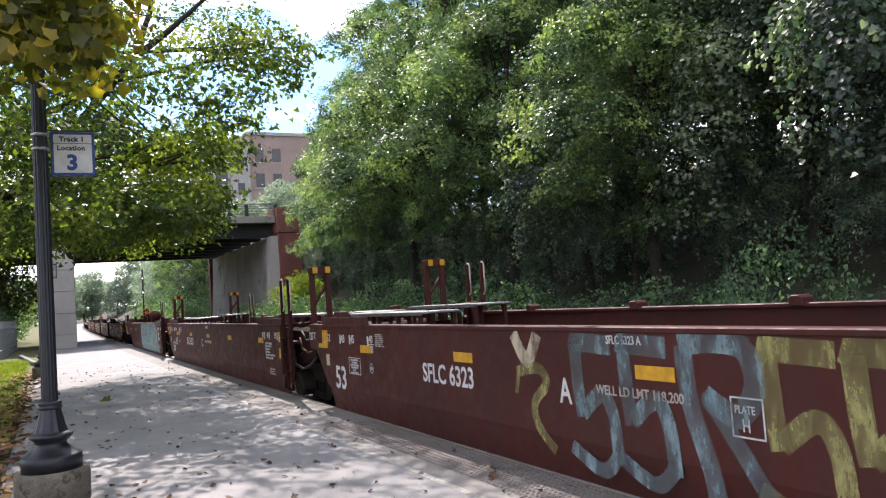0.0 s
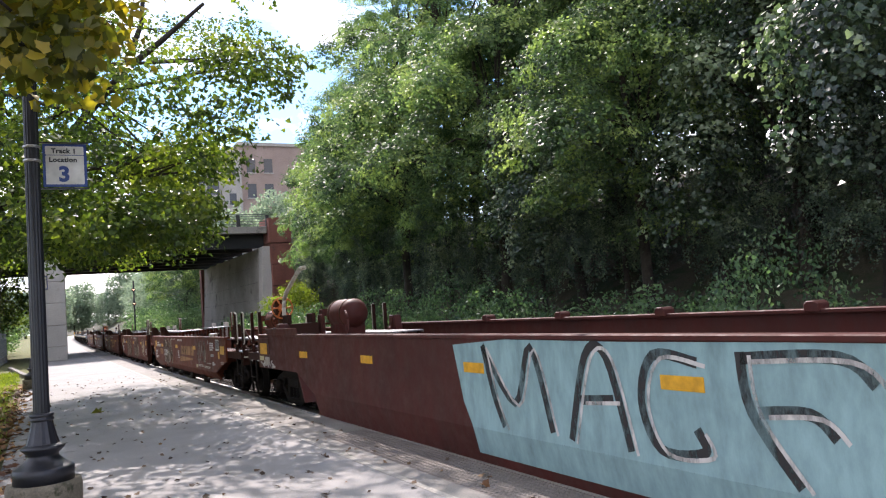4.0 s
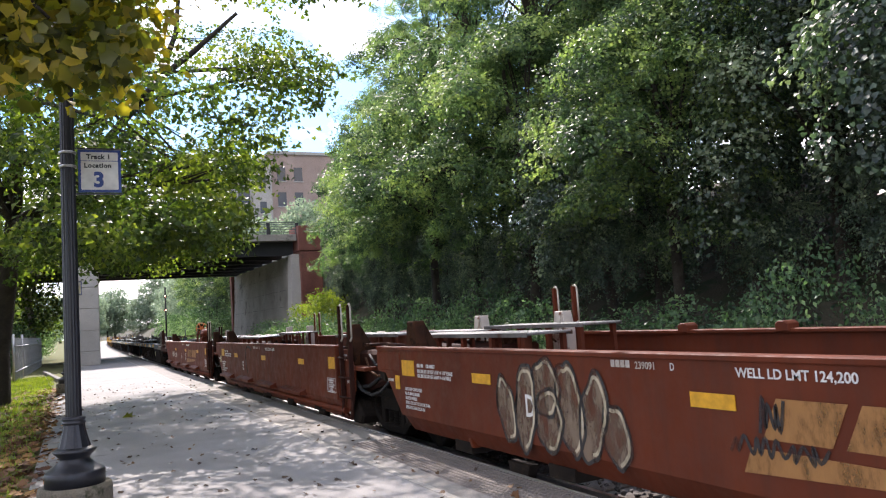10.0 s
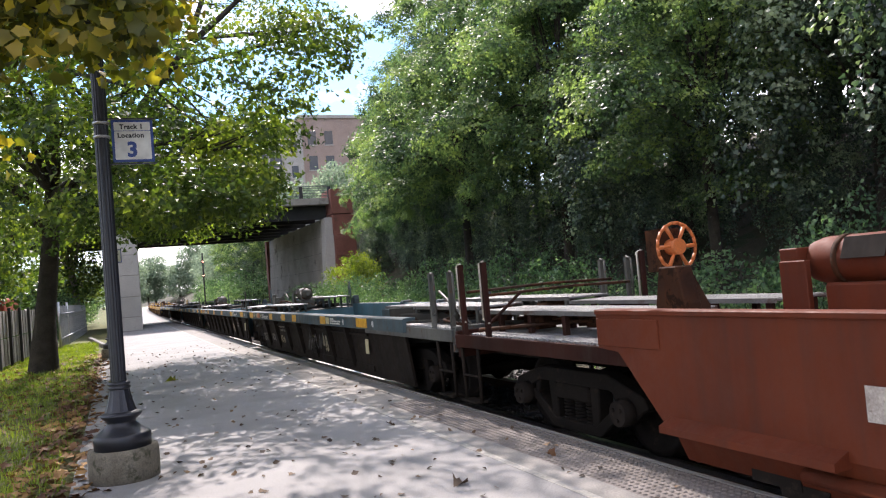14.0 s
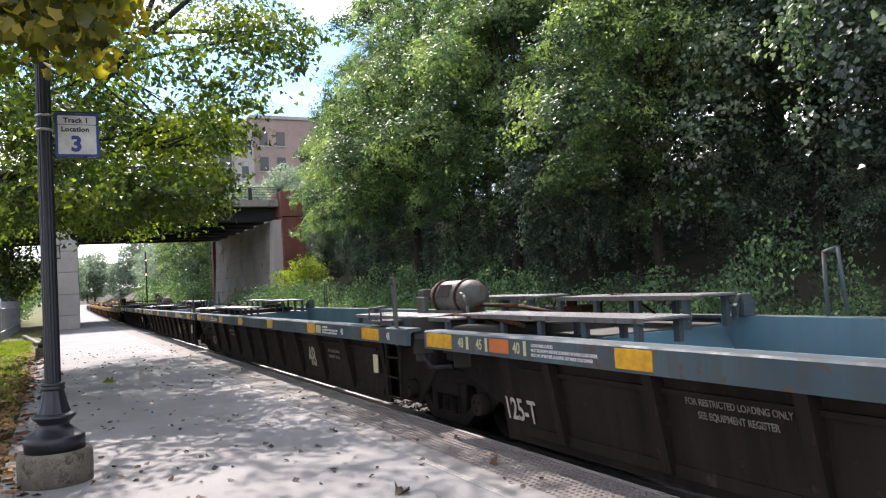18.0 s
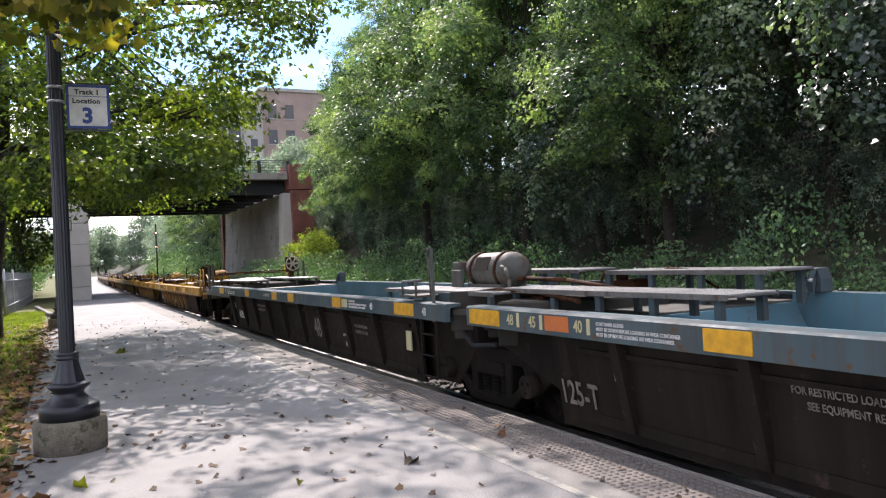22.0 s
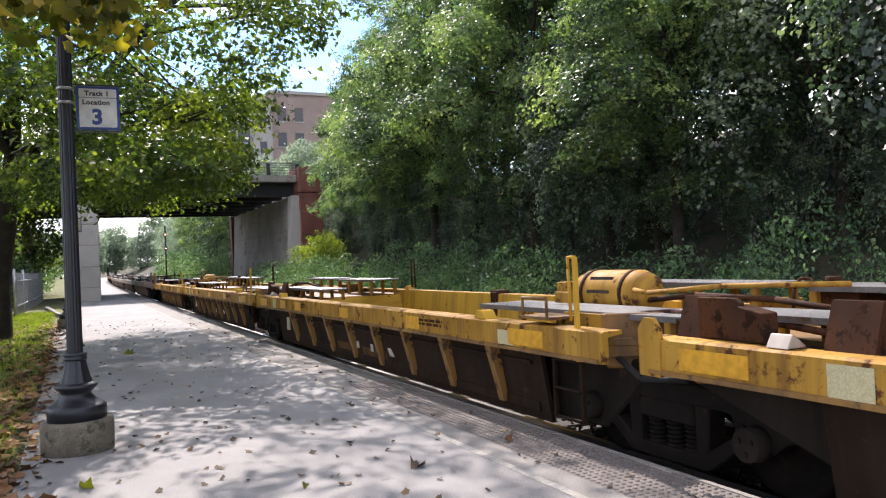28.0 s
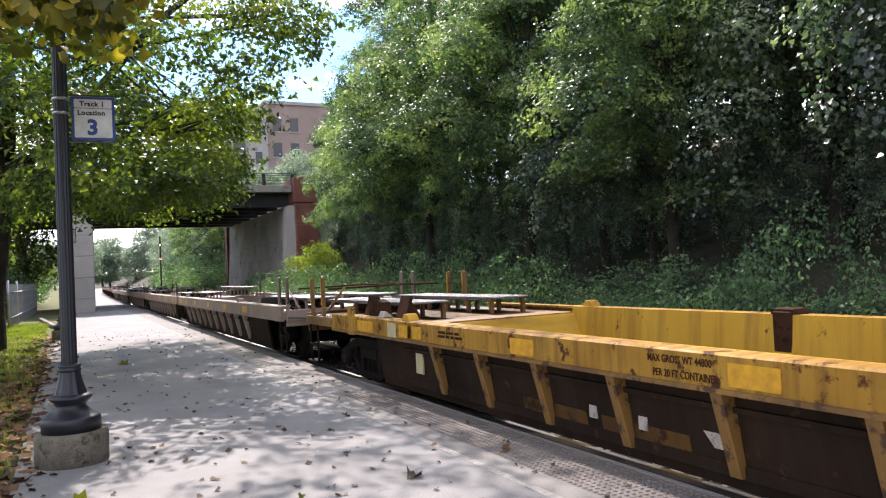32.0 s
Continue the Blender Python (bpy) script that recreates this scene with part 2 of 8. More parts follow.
GRATE = surface("galvanised_grating", (0.30, 0.30, 0.30), (0.46, 0.46, 0.45), 2.0, 60.0, 0.45, 0.6, 0.3, 0.004, (0.12, 0.08, 0.06), 0.62)
WALK_IRON = surface("weathered_walkway_iron", (0.10, 0.095, 0.09), (0.2, 0.19, 0.18), 3.0, 60.0, 0.6, 0.3, 0.3, 0.004, (0.08, 0.045, 0.03), 0.56)
STENCIL = surface("stencil_white", (0.55, 0.54, 0.52), (0.74, 0.73, 0.71), 9.0, 80.0, 0.6, 0, 0.1, 0.001, (0.24, 0.19, 0.17), 0.66)
STENCIL_OLD = surface("faded_stencil", (0.32, 0.27, 0.23), (0.5, 0.45, 0.39), 9.0, 80.0, 0.7, 0, 0.1, 0.001, (0.1, 0.07, 0.05), 0.58)
STENCIL_TAN = surface("tan_stencil", (0.27, 0.215, 0.135), (0.40, 0.335, 0.225), 9.0, 80.0, 0.75, 0, 0.1, 0.001, (0.07, 0.055, 0.04), 0.56)
STENCIL_FAINT = surface("worn_off_stencil", (0.10, 0.086, 0.072), (0.21, 0.185, 0.155), 9.0, 80.0, 0.75, 0, 0.1, 0.001, (0.04, 0.032, 0.026), 0.54)
REFLECTOR = surface("yellow_reflector", (0.60, 0.30, 0.008), (0.66, 0.345, 0.012), 2.0, 12.0, 0.5, 0.0, 0.05, 0.001)
HOSE = plain("black_rubber", (0.012, 0.012, 0.012), 0.8)
GRAB = surface("worn_cream_grab_iron", (0.36, 0.32, 0.25), (0.52, 0.48, 0.40), 5.0, 60.0, 0.5, 0, 0.2, 0.002, (0.14, 0.08, 0.05), 0.58)
LABEL_PAPER = plain("yellowed_label", (0.52, 0.47, 0.27), 0.6)

MAROON = car_paint("maroon_brown_paint", (0.050, 0.0105, 0.0076), (0.076, 0.0165, 0.0118), rust_at=0.7, streak=0.4, rough=0.56, spec=0.28)
OXIDE = car_paint("oxide_red_paint", (0.088, 0.0165, 0.0048), (0.128, 0.0265, 0.0080), rust_at=0.68, streak=0.42, dirt=(0.042, 0.02, 0.013), rough=0.58, spec=0.25)
BLUE = car_paint("worn_blue_paint", (0.038, 0.068, 0.084), (0.085, 0.112, 0.118), rust=(0.10, 0.058, 0.032), rust_at=0.585, streak=0.75, dirt=(0.066, 0.054, 0.042), spec=0.25, rough=0.62)
GREY = car_paint("worn_grey_paint", (0.060, 0.062, 0.055), (0.115, 0.113, 0.10), rust=(0.085, 0.05, 0.03), rust_at=0.57, dirt=(0.05, 0.038, 0.028), streak=0.6, spec=0.3)
END_GREY = car_paint("grimy_grey_end_paint", (0.030, 0.029, 0.025), (0.070, 0.066, 0.056), rust=(0.055, 0.035, 0.022), rust_at=0.58, streak=0.6, rough=0.75)
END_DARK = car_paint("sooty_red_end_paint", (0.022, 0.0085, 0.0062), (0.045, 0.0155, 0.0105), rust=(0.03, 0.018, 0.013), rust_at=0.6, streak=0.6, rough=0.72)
YELLOW = car_paint("worn_yellow_paint", (0.31, 0.160, 0.018), (0.46, 0.262, 0.040), rust=(0.075, 0.028, 0.011), rust_at=0.545, streak=0.9, dirt=(0.095, 0.040, 0.014), spec=0.22, rough=0.62)
YELLOW_CLEAN = car_paint("inner_yellow_paint", (0.50, 0.285, 0.026), (0.59, 0.355, 0.040), rust=(0.11, 0.042, 0.015), rust_at=0.62, streak=0.6, dirt=(0.15, 0.065, 0.02), spec=0.22, rough=0.62)
TAN = car_paint("faded_tan_paint", (0.25, 0.185, 0.14), (0.34, 0.26, 0.2), rust=(0.12, 0.06, 0.035), rust_at=0.6)
RIB_YELLOW = car_paint("grimy_yellow_paint", (0.12, 0.06, 0.016), (0.30, 0.155, 0.03), rust=(0.06, 0.03, 0.014), rust_at=0.55, streak=0.6)
PATCH_PAINT = car_paint("faded_mustard_patch", (0.055, 0.028, 0.010), (0.125, 0.066, 0.018), rust=(0.035, 0.018, 0.009), rust_at=0.52, streak=0.8, rough=0.72)
BLUE_IN = car_paint("inner_blue_paint", (0.060, 0.150, 0.190), (0.105, 0.200, 0.235), rust=(0.12, 0.075, 0.045), rust_at=0.63, streak=0.5, dirt=(0.10, 0.11, 0.10), spec=0.25, rough=0.62)
GRIME = car_paint("black_brake_grime", (0.0085, 0.0068, 0.0056), (0.0225, 0.0175, 0.0138), rust=(0.042, 0.030, 0.022), rust_at=0.6, streak=0.5, rough=0.75)
GRIME_BROWN = car_paint("brown_brake_grime", (0.0100, 0.0064, 0.0042), (0.030, 0.0170, 0.0100), rust=(0.062, 0.034, 0.017), rust_at=0.6, streak=0.5, rough=0.75)
BEIGE = car_paint("beige_guide_paint", (0.42, 0.37, 0.31), (0.55, 0.5, 0.43), rust=(0.16, 0.06, 0.03), rust_at=0.55)
RUSTY = car_paint("bare_rust", (0.026, 0.0115, 0.0065), (0.085, 0.034, 0.0145), rust=(0.022, 0.011, 0.007), rust_at=0.52, streak=0.6, rough=0.72, scale=2.6)
ORANGE_PAINT = plain("orange_handwheel", (0.52, 0.14, 0.03), 0.55)

LEAF_WOOD = foliage("woodland_leaf", (0.026, 0.048, 0.030), (0.108, 0.172, 0.084), (0.36, 0.44, 0.16), 0.48, 0.46, (1.2, 1.36, 0.75), 0.25, spread=0.34)
LEAF_LIGHT = foliage("feathery_leaf", (0.034, 0.068, 0.040), (0.125, 0.20, 0.102), (0.34, 0.44, 0.17), 0.5, 0.5, (1.2, 1.36, 0.78), 0.18, spread=0.34)
LEAF_IVY = foliage("vine_leaf", (0.020, 0.037, 0.028), (0.072, 0.115, 0.078), (0.26, 0.32, 0.19), 0.36, 0.42, (1.15, 1.35, 0.75), 0.6, spread=0.34)
LEAF_BUSH = foliage("undergrowth_leaf", (0.038, 0.076, 0.044), (0.118, 0.198, 0.102), (0.31, 0.42, 0.22), 0.42, 0.45, (1.15, 1.35, 0.65), 0.35, spread=0.34)
LEAF_PLANE = foliage("street_tree_leaf", (0.026, 0.044, 0.020), (0.072, 0.112, 0.040), (0.20, 0.235, 0.06), 0.52, 0.42, (1.6, 1.8, 0.42), 0.35, 0.45)
LEAF_AUTUMN = foliage("turning_leaf", (0.050, 0.058, 0.016), (0.150, 0.150, 0.03), (0.46, 0.33, 0.05), 0.56, 0.42)
# Haze is put into the colour: leaves paler and greyer than nearby ones.
LEAF_FAR_HAZE = foliage("hazed_distant_leaf", (0.16, 0.22, 0.17), (0.24, 0.30, 0.23), (0.34, 0.40, 0.31), 0.5, 0.6, (1.2, 1.3, 1.0), 0.2)
LEAF_CURL = foliage("curled_leaf", (0.030, 0.018, 0.010), (0.075, 0.046, 0.024), (0.17, 0.10, 0.045), 0.1, 0.8, (1, 1, 1))
LEAF_DRY = foliage("fallen_leaf", (0.07, 0.028, 0.012), (0.18, 0.085, 0.03), (0.34, 0.2, 0.06), 0.1, 0.8, (1, 1, 1))
GRASS = foliage("grass_blade", (0.09, 0.13, 0.02), (0.18, 0.23, 0.04), (0.32, 0.36, 0.08), 0.45, 0.55)


# ---- mesh helpers ----
def box(bm, x0, x1, y0, y1, z0, z1):
    v = [bm.verts.new((x, y, z)) for z in (z0, z1) for y in (y0, y1) for x in (x0, x1)]
    for q in ((0, 2, 3, 1), (4, 5, 7, 6), (0, 1, 5, 4), (2, 6, 7, 3), (0, 4, 6, 2), (1, 3, 7, 5)):
        bm.faces.new([v[i] for i in q])


def prism(bm, pts, axis, lo, hi):
    """A polygon in the two other axes, pushed out along axis from lo to hi."""
    def at(a, b, c):
        return {"x": (c, a, b), "y": (a, c, b), "z": (a, b, c)}[axis]
    n = len(pts)
    low = [bm.verts.new(at(a, b, lo)) for a, b in pts]
    top = [bm.verts.new(at(a, b, hi)) for a, b in pts]
    bm.faces.new(low[::-1])
    bm.faces.new(top)
    for i in range(n):
        j = (i + 1) % n
        bm.faces.new((low[i], low[j], top[j], top[i]))


def bar(bm, p0, p1, r0, r1=None, n=8, caps=True):
    """A round bar or cone from p0 to p1."""
    p0, p1 = Vector(p0), Vector(p1)
    r1 = r0 if r1 is None else r1
    d = (p1 - p0).normalized()
    a = d.orthogonal().normalized()
    b = d.cross(a)
    rings = []
    for p, r in ((p0, r0), (p1, r1)):
        rings.append([bm.verts.new(p + r * (math.cos(2 * math.pi * i / n) * a + math.sin(2 * math.pi * i / n) * b)) for i in range(n)])
    for i in range(n):
        j = (i + 1) % n
        bm.faces.new((rings[0][i], rings[0][j], rings[1][j], rings[1][i])).smooth = True
    if caps:
        bm.faces.new(rings[0][::-1])
        bm.faces.new(rings[1])


def pipe(bm, pts, r, n=8):
    for a, b in zip(pts, pts[1:]):
        bar(bm, a, b, r, n=n)


def lathe(bm, prof, cx, cy, n=24, flute=0.0):
    """A turned shape round an upright axis; prof: (radius, z) from the foot up."""
    rings = []
    for r, z in prof:
        rings.append([bm.verts.new((cx + r * (1 - flute * (i % 2)) * math.cos(2 * math.pi * i / n), cy + r * (1 - flute * (i % 2)) * math.sin(2 * math.pi * i / n), z)) for i in range(n)])
    for a, b in zip(rings, rings[1:]):
        for i in range(n):
            j = (i + 1) % n
            bm.faces.new((a[i], a[j], b[j], b[i])).smooth = flute == 0
    bm.faces.new(rings[0][::-1])
    bm.faces.new(rings[-1])


def lathe_y(bm, prof, cx, cz, n=20):
    """A turned shape round an axis along y; prof: (radius, y)."""
    rings = []
    for r, y in prof:
        rings.append([bm.verts.new((cx + r * math.cos(2 * math.pi * i / n), y, cz + r * math.sin(2 * math.pi * i / n))) for i in range(n)])
    for a, b in zip(rings, rings[1:]):
        for i in range(n):
            j = (i + 1) % n
            bm.faces.new((a[j], a[i], b[i], b[j])).smooth = True
    bm.faces.new(rings[0])
    bm.faces.new(rings[-1][::-1])


def soften(bm, w=0.01, seg=1):
    bmesh.ops.recalc_face_normals(bm, faces=bm.faces)
    bmesh.ops.bevel(bm, geom=[e for e in bm.edges if e.is_manifold and e.calc_face_angle(0) > 0.6], offset=w, segments=seg, affect="EDGES", clamp_overlap=True)


def mesh_of(name, bm, mat, bevel=0.0):
    if bevel:
        soften(bm, bevel)
    bmesh.ops.recalc_face_normals(bm, faces=bm.faces)
    me = bpy.data.meshes.new(name)
    bm.to_mesh(me)
    bm.free()
    me.materials.append(mat)
    return me


def part(name, bm, mat, parent=None, label="", bevel=0.0):
    """Links a bmesh (or a mesh) as one object under a thing or a part."""
    me = bm if isinstance(bm, bpy.types.Mesh) else mesh_of(name, bm, mat, bevel)
    ob = new(name, me)
    if parent:
        ob.parent = parent
    if label:
        ob["label"] = label
    return ob


def empty(name, m, label, category, group="", kind=""):
    e = new(name)
    e.empty_display_size = 0.2
    e.matrix_basis = m
    return tagged(e, label, category, group, kind)


TEXTS = {}


def lettering(text, size, mat, parent, m, name="stencil", squeeze=1.0, spacing=1.0, weight=0.018):
    """Flat lettering in the built-in font as a mesh, at the pose m in its parent's space. Letters run along local x, up along local y."""
    key = (text, size, mat.name, squeeze, weight)
    if key not in TEXTS:
        cu = bpy.data.curves.new("lettering", "FONT")
        cu.body, cu.size, cu.extrude, cu.space_character = text, size, 0.001, spacing
        cu.offset = weight * size
        cu.resolution_u = 3
        tmp = bpy.data.objects.new("lettering", cu)
        me = bpy.data.meshes.new_from_object(tmp)
        me.transform(Matrix.Diagonal((squeeze, 1, 1, 1)))
        me.materials.clear()
        me.materials.append(mat)
        bpy.data.objects.remove(tmp)
        TEXTS[key] = me
    ob = new(name, TEXTS[key])
    ob.parent = parent
    ob.matrix_basis = m
    return ob


# ---- the setting ----
def drift(y):
    """How far the line bends to the right, far off."""
    return 1.0e-4 * max(0.0, y - 10.0) ** 2


STATIONS = [-60, -30, -12, -4] + [i * 4.0 for i in range(0, 20)] + [90, 105, 120, 140, 160, 185, 210, 240, 280, 330, 400]


def strip(name, x0, x1, z0, z1, mat, parent=None, y0=-60, y1=400, label="", lip=0.0):
    """A long slab that follows the line's bend."""
    bm = bmesh.new()
    ys = sorted({y0, y1, *[s for s in STATIONS if y0 < s < y1]})
    rows = []
    for y in ys:
        d = drift(y)
        rows.append([bm.verts.new(p) for p in ((x0 + d, y, z0), (x1 + d, y, z0), (x1 + d, y, z1 - lip), (x1 + d - lip, y, z1), (x0 + d, y, z1))])
    for a, b in zip(rows, rows[1:]):
        for i in range(5):
            j = (i + 1) % 5
            bm.faces.new((a[i], a[j], b[j], b[i]))
    bm.faces.new(rows[0][::-1])
    bm.faces.new(rows[-1])
    return part(name, bm, mat, parent, label)


RAIL_Z, CL = -0.2, 5.25


def ground_height(x, y):
    x = x - drift(y)
    if x < -0.2:
        z = -0.04 + 0.02 * math.sin(x * 1.3 + y * 0.4)
    elif x < 3.7:
        z = -0.3
    elif x < 8.2:
        z = -0.45
    elif x < 30:
        s = (x - 8.2) / 8.0
        z = -0.45 + 3.4 * (1 - math.exp(-1.3 * s * s)) + 0.12 * math.sin(0.9 * y + x) + 0.32 * max(0.0, x - 15)
    else:
        z = 7.8
    return z


bm = bmesh.new()
gx = [-1500, -400, -120, -40, -14, -8, -5, -3.2, -2, -1.2, -0.55, -0.2, -0.19, 3.6, 3.75, 8.0, 8.6, 9.4, 10.2, 11, 12, 13.2, 14.5, 16, 18, 21, 26, 32, 60, 140, 500, 1600]
gy = [-1500, -400, -120, -60, -30, -15] + [i * 3.0 for i in range(-3, 31)] + [100, 120, 150, 200, 260, 330, 420, 700, 1300, 3000]
grid = [[bm.verts.new((x + (drift(y) if -1 < x < 40 and y < 450 else 0), y, ground_height(x + drift(y), y))) for x in gx] for y in gy]
for r0, r1 in zip(grid, grid[1:]):
    for i in range(len(gx) - 1):
        f = bm.faces.new((r0[i], r0[i + 1], r1[i + 1], r1[i]))
        f.smooth = True
        f.material_index = 1 if gx[i + 1] <= -0.1 else 0
ground = part("ground", bm, EARTH)
ground.data.materials.append(GRASS_SOIL)
tagged(ground, "dark soil bank and thin grass verge beside the railway", "ground", kind="structure")

platform = empty("pavement", pose(0, 0, 0), "grey asphalt station platform with a concrete edge, dappled shade and fallen leaves", "platform", kind="structure")
strip("asphalt_surface", -0.45, 2.90, -0.35, 0.0, ASPHALT, platform)
strip("edge_line", 2.90, 2.97, -0.35, 0.003, PAINT_LINE, platform, label="worn pale painted line")
strip("inner_band", 2.97, 3.19, -0.35, 0.001, CONCRETE, platform)
strip("edge_kerb", 3.80, 3.86, -0.40, 0.006, CONCRETE, platform, lip=0.015)
strip("edge_band", 3.19, 3.80, -0.35, -0.002, CONCRETE, platform, 9.6, 400)
strip("edge_band", 3.19, 3.80, -0.35, -0.002, CONCRETE, platform, -60, -6.0)

track = empty("track", pose(0, 0, 0), "single railway track with shiny rail heads on grey ballast", "railway track", kind="structure")
strip("ballast_bed", 3.9, 8.3, -0.6, -0.40, BALLAST, track)
for side in (-0.755, 0.755):
    rail = strip("rail", CL + side - 0.035, CL + side + 0.035, RAIL_Z - 0.04, RAIL_Z, RAIL_STEEL, track, lip=0.01)
    strip("rail_web", CL + side - 0.012, CL + side + 0.012, RAIL_Z - 0.15, RAIL_Z - 0.04, RAIL_RUST, rail)
    strip("rail_foot", CL + side - 0.07, CL + side + 0.07, RAIL_Z - 0.17, RAIL_Z - 0.15, RAIL_RUST, rail)
bm = bmesh.new()
box(bm, -1.28, 1.28, -0.11, 0.11, -0.18, 0.0)
tie_mesh = mesh_of("tie", bm, TIE_WOOD, 0.01)
for i in range(150):
    y = -8 + i * 0.55
    t = part("tie", tie_mesh, None, track)
    t.location = (CL + drift(y), y, RAIL_Z - 0.17)

rng = np.random.default_rng(7)


def cloud_mesh(name, verts, faces, mat):
    me = bpy.data.meshes.new(name)
    verts, faces = np.asarray(verts, dtype=np.float32), np.asarray(faces, dtype=np.int32)
    k = faces.shape[1]
    me.vertices.add(len(verts))
    me.vertices.foreach_set("co", verts.ravel())
    me.loops.add(faces.size)
    me.loops.foreach_set("vertex_index", faces.ravel())
    me.polygons.add(len(faces))
    me.polygons.foreach_set("loop_start", np.arange(0, faces.size, k, dtype=np.int32))
    me.polygons.foreach_set("loop_total", np.full(len(faces), k, dtype=np.int32))
    me.update(calc_edges=True)
    me.materials.append(mat)
    return me


def turns(n, tilt=1.0, up=None):
    """n random turns as matrices; tilt below 1 keeps leaves flatter."""
    az = rng.uniform(0, 2 * np.pi, n)
    pol = np.arccos(1 - 2 * rng.uniform(0, 1, n)) * tilt
    spin = rng.uniform(0, 2 * np.pi, n)
    z = np.stack([np.sin(pol) * np.cos(az), np.sin(pol) * np.sin(az), np.cos(pol)], 1)
    a = np.cross(z, np.where(np.abs(z[:, 2:3]) > 0.9, [[1.0, 0, 0]], [[0, 0, 1.0]]))
    a /= np.linalg.norm(a, axis=1, keepdims=True)
    b = np.cross(z, a)
    x = np.cos(spin)[:, None] * a + np.sin(spin)[:, None] * b
    return np.stack([x, np.cross(z, x), z], 2)


RHOMB = np.array([(0, 0, 0), (-0.32, 0.45, 0.07), (0, 1, -0.05), (0.32, 0.45, 0.07)])
RHOMB_F = np.array([(0, 3, 2), (0, 2, 1)])
LOBED = np.array([(0, 0, 0), (0.36, 0.0, 0.10), (0.42, 0.26, 0.06), (0.62, 0.50, 0.16), (0.38, 0.62, 0.04), (0.0, 1.0, -0.16), (-0.38, 0.62, 0.02), (-0.62, 0.50, 0.10), (-0.42, 0.26, 0.06), (-0.36, 0.0, 0.05), (0, 0.42, -0.04)])
LOBED_F = np.array([(10, i, i + 1) for i in range(0, 9)] + [(10, 9, 0)])
HEART = np.array([(0, 0.12, 0), (0.34, 0.0, 0.05), (0.46, 0.36, 0.05), (0, 1, -0.06), (-0.46, 0.36, 0.05), (-0.34, 0.0, 0.05)])
HEART_F = np.array([(0, 1, 2), (0, 2, 3), (0, 3, 4), (0, 4, 5)])
SHARD = np.array([(-0.5, -0.4, -0.3), (0.5, -0.35, -0.3), (0.1, 0.5, -0.3), (-0.3, -0.1, 0.3), (0.25, 0.1, 0.35)])
SHARD_F = np.array([(0, 1, 4), (0, 4, 3), (1, 2, 4), (2, 3, 4), (0, 3, 2)])


def leaves(name, pts, size, mat, shape=(RHOMB, RHOMB_F), tilt=1.0):
    """One mesh of many leaves at the points pts."""
    base, tri = shape
    n = len(pts)
    m = turns(n, tilt)
    s = size * rng.uniform(0.6, 1.25, n)
    v = np.einsum("nij,kj->nki", m, base - base.mean(0)) * s[:, None, None] + pts[:, None, :]
    f = tri[None] + (np.arange(n) * len(base))[:, None, None]
    return cloud_mesh(name, v.reshape(-1, 3), f.reshape(-1, 3), mat)


def clumps(blobs, twigs, per, spread, hollow=0.55):
    """Points for leaves: twigs near the surface of the given ellipsoids, then leaves round each twig."""
    out = []
    vol = np.array([b[3] * b[4] + b[4] * b[5] + b[3] * b[5] for b in blobs])
    for b, share in zip(blobs, vol / vol.sum()):
        n = max(3, int(twigs * share))
        d = rng.normal(size=(n, 3))
        d /= np.linalg.norm(d, axis=1, keepdims=True)
        r = hollow + (1.08 - hollow) * rng.uniform(0, 1, n) ** 0.6
        r *= 1 + 0.13 * np.sin(5 * d[:, 0] + b[0]) * np.sin(4 * d[:, 1] + b[1]) + 0.1 * np.sin(7 * d[:, 2] + 2 * d[:, 0])
        out.append(d * r[:, None] * np.array(b[3:6]) + np.array(b[0:3]))
    t = np.concatenate(out)
    p = np.repeat(t, per, 0) + rng.normal(size=(len(t) * per, 3)) * spread * np.array([1, 1, 0.7])
    return p


def limbs(bm, base, top, r, blobs, n=9, side=7, wander=0.25):
    """A tapered, slightly crooked trunk with limbs into the crown."""
    base, top = Vector(base), Vector(top)
    steps, pts = 7, []
    for i in range(steps + 1):
        f = i / steps
        w = wander * math.sin(f * math.pi) if 0 < i < steps else 0
        pts.append((base.lerp(top, f) + Vector((w * math.sin(3.1 * f + base.x), w * math.cos(2.3 * f + base.y), 0)), r * (1.0 - 0.72 * f) * (1.45 if i == 0 else 1.0)))
    for (a, ra), (b, rb) in zip(pts, pts[1:]):
        bar(bm, a, b, ra, rb, n, caps=False)
    for k in range(side):
        bx = blobs[k % len(blobs)]
        a, ra = pts[3 + k % 4]
        end = Vector(bx[0:3]) + Vector((random.uniform(-0.4, 0.4) * bx[3], random.uniform(-0.4, 0.4) * bx[4], random.uniform(-0.3, 0.4) * bx[5]))
        mid = a.lerp(end, 0.5) + Vector((random.uniform(-0.3, 0.3), random.uniform(-0.3, 0.3), 0.35))
        bar(bm, a, mid, ra * 0.5, ra * 0.33, 7, caps=False)
        bar(bm, mid, end, ra * 0.33, ra * 0.1, 6, caps=False)
        for q in range(3):
            tip = end + Vector((random.uniform(-1, 1) * bx[3] * 0.6, random.uniform(-1, 1) * bx[4] * 0.6, random.uniform(-0.3, 0.6) * bx[5]))
            bar(bm, mid.lerp(end, 0.4 + 0.2 * q), tip, ra * 0.14, ra * 0.04, 5, caps=False)


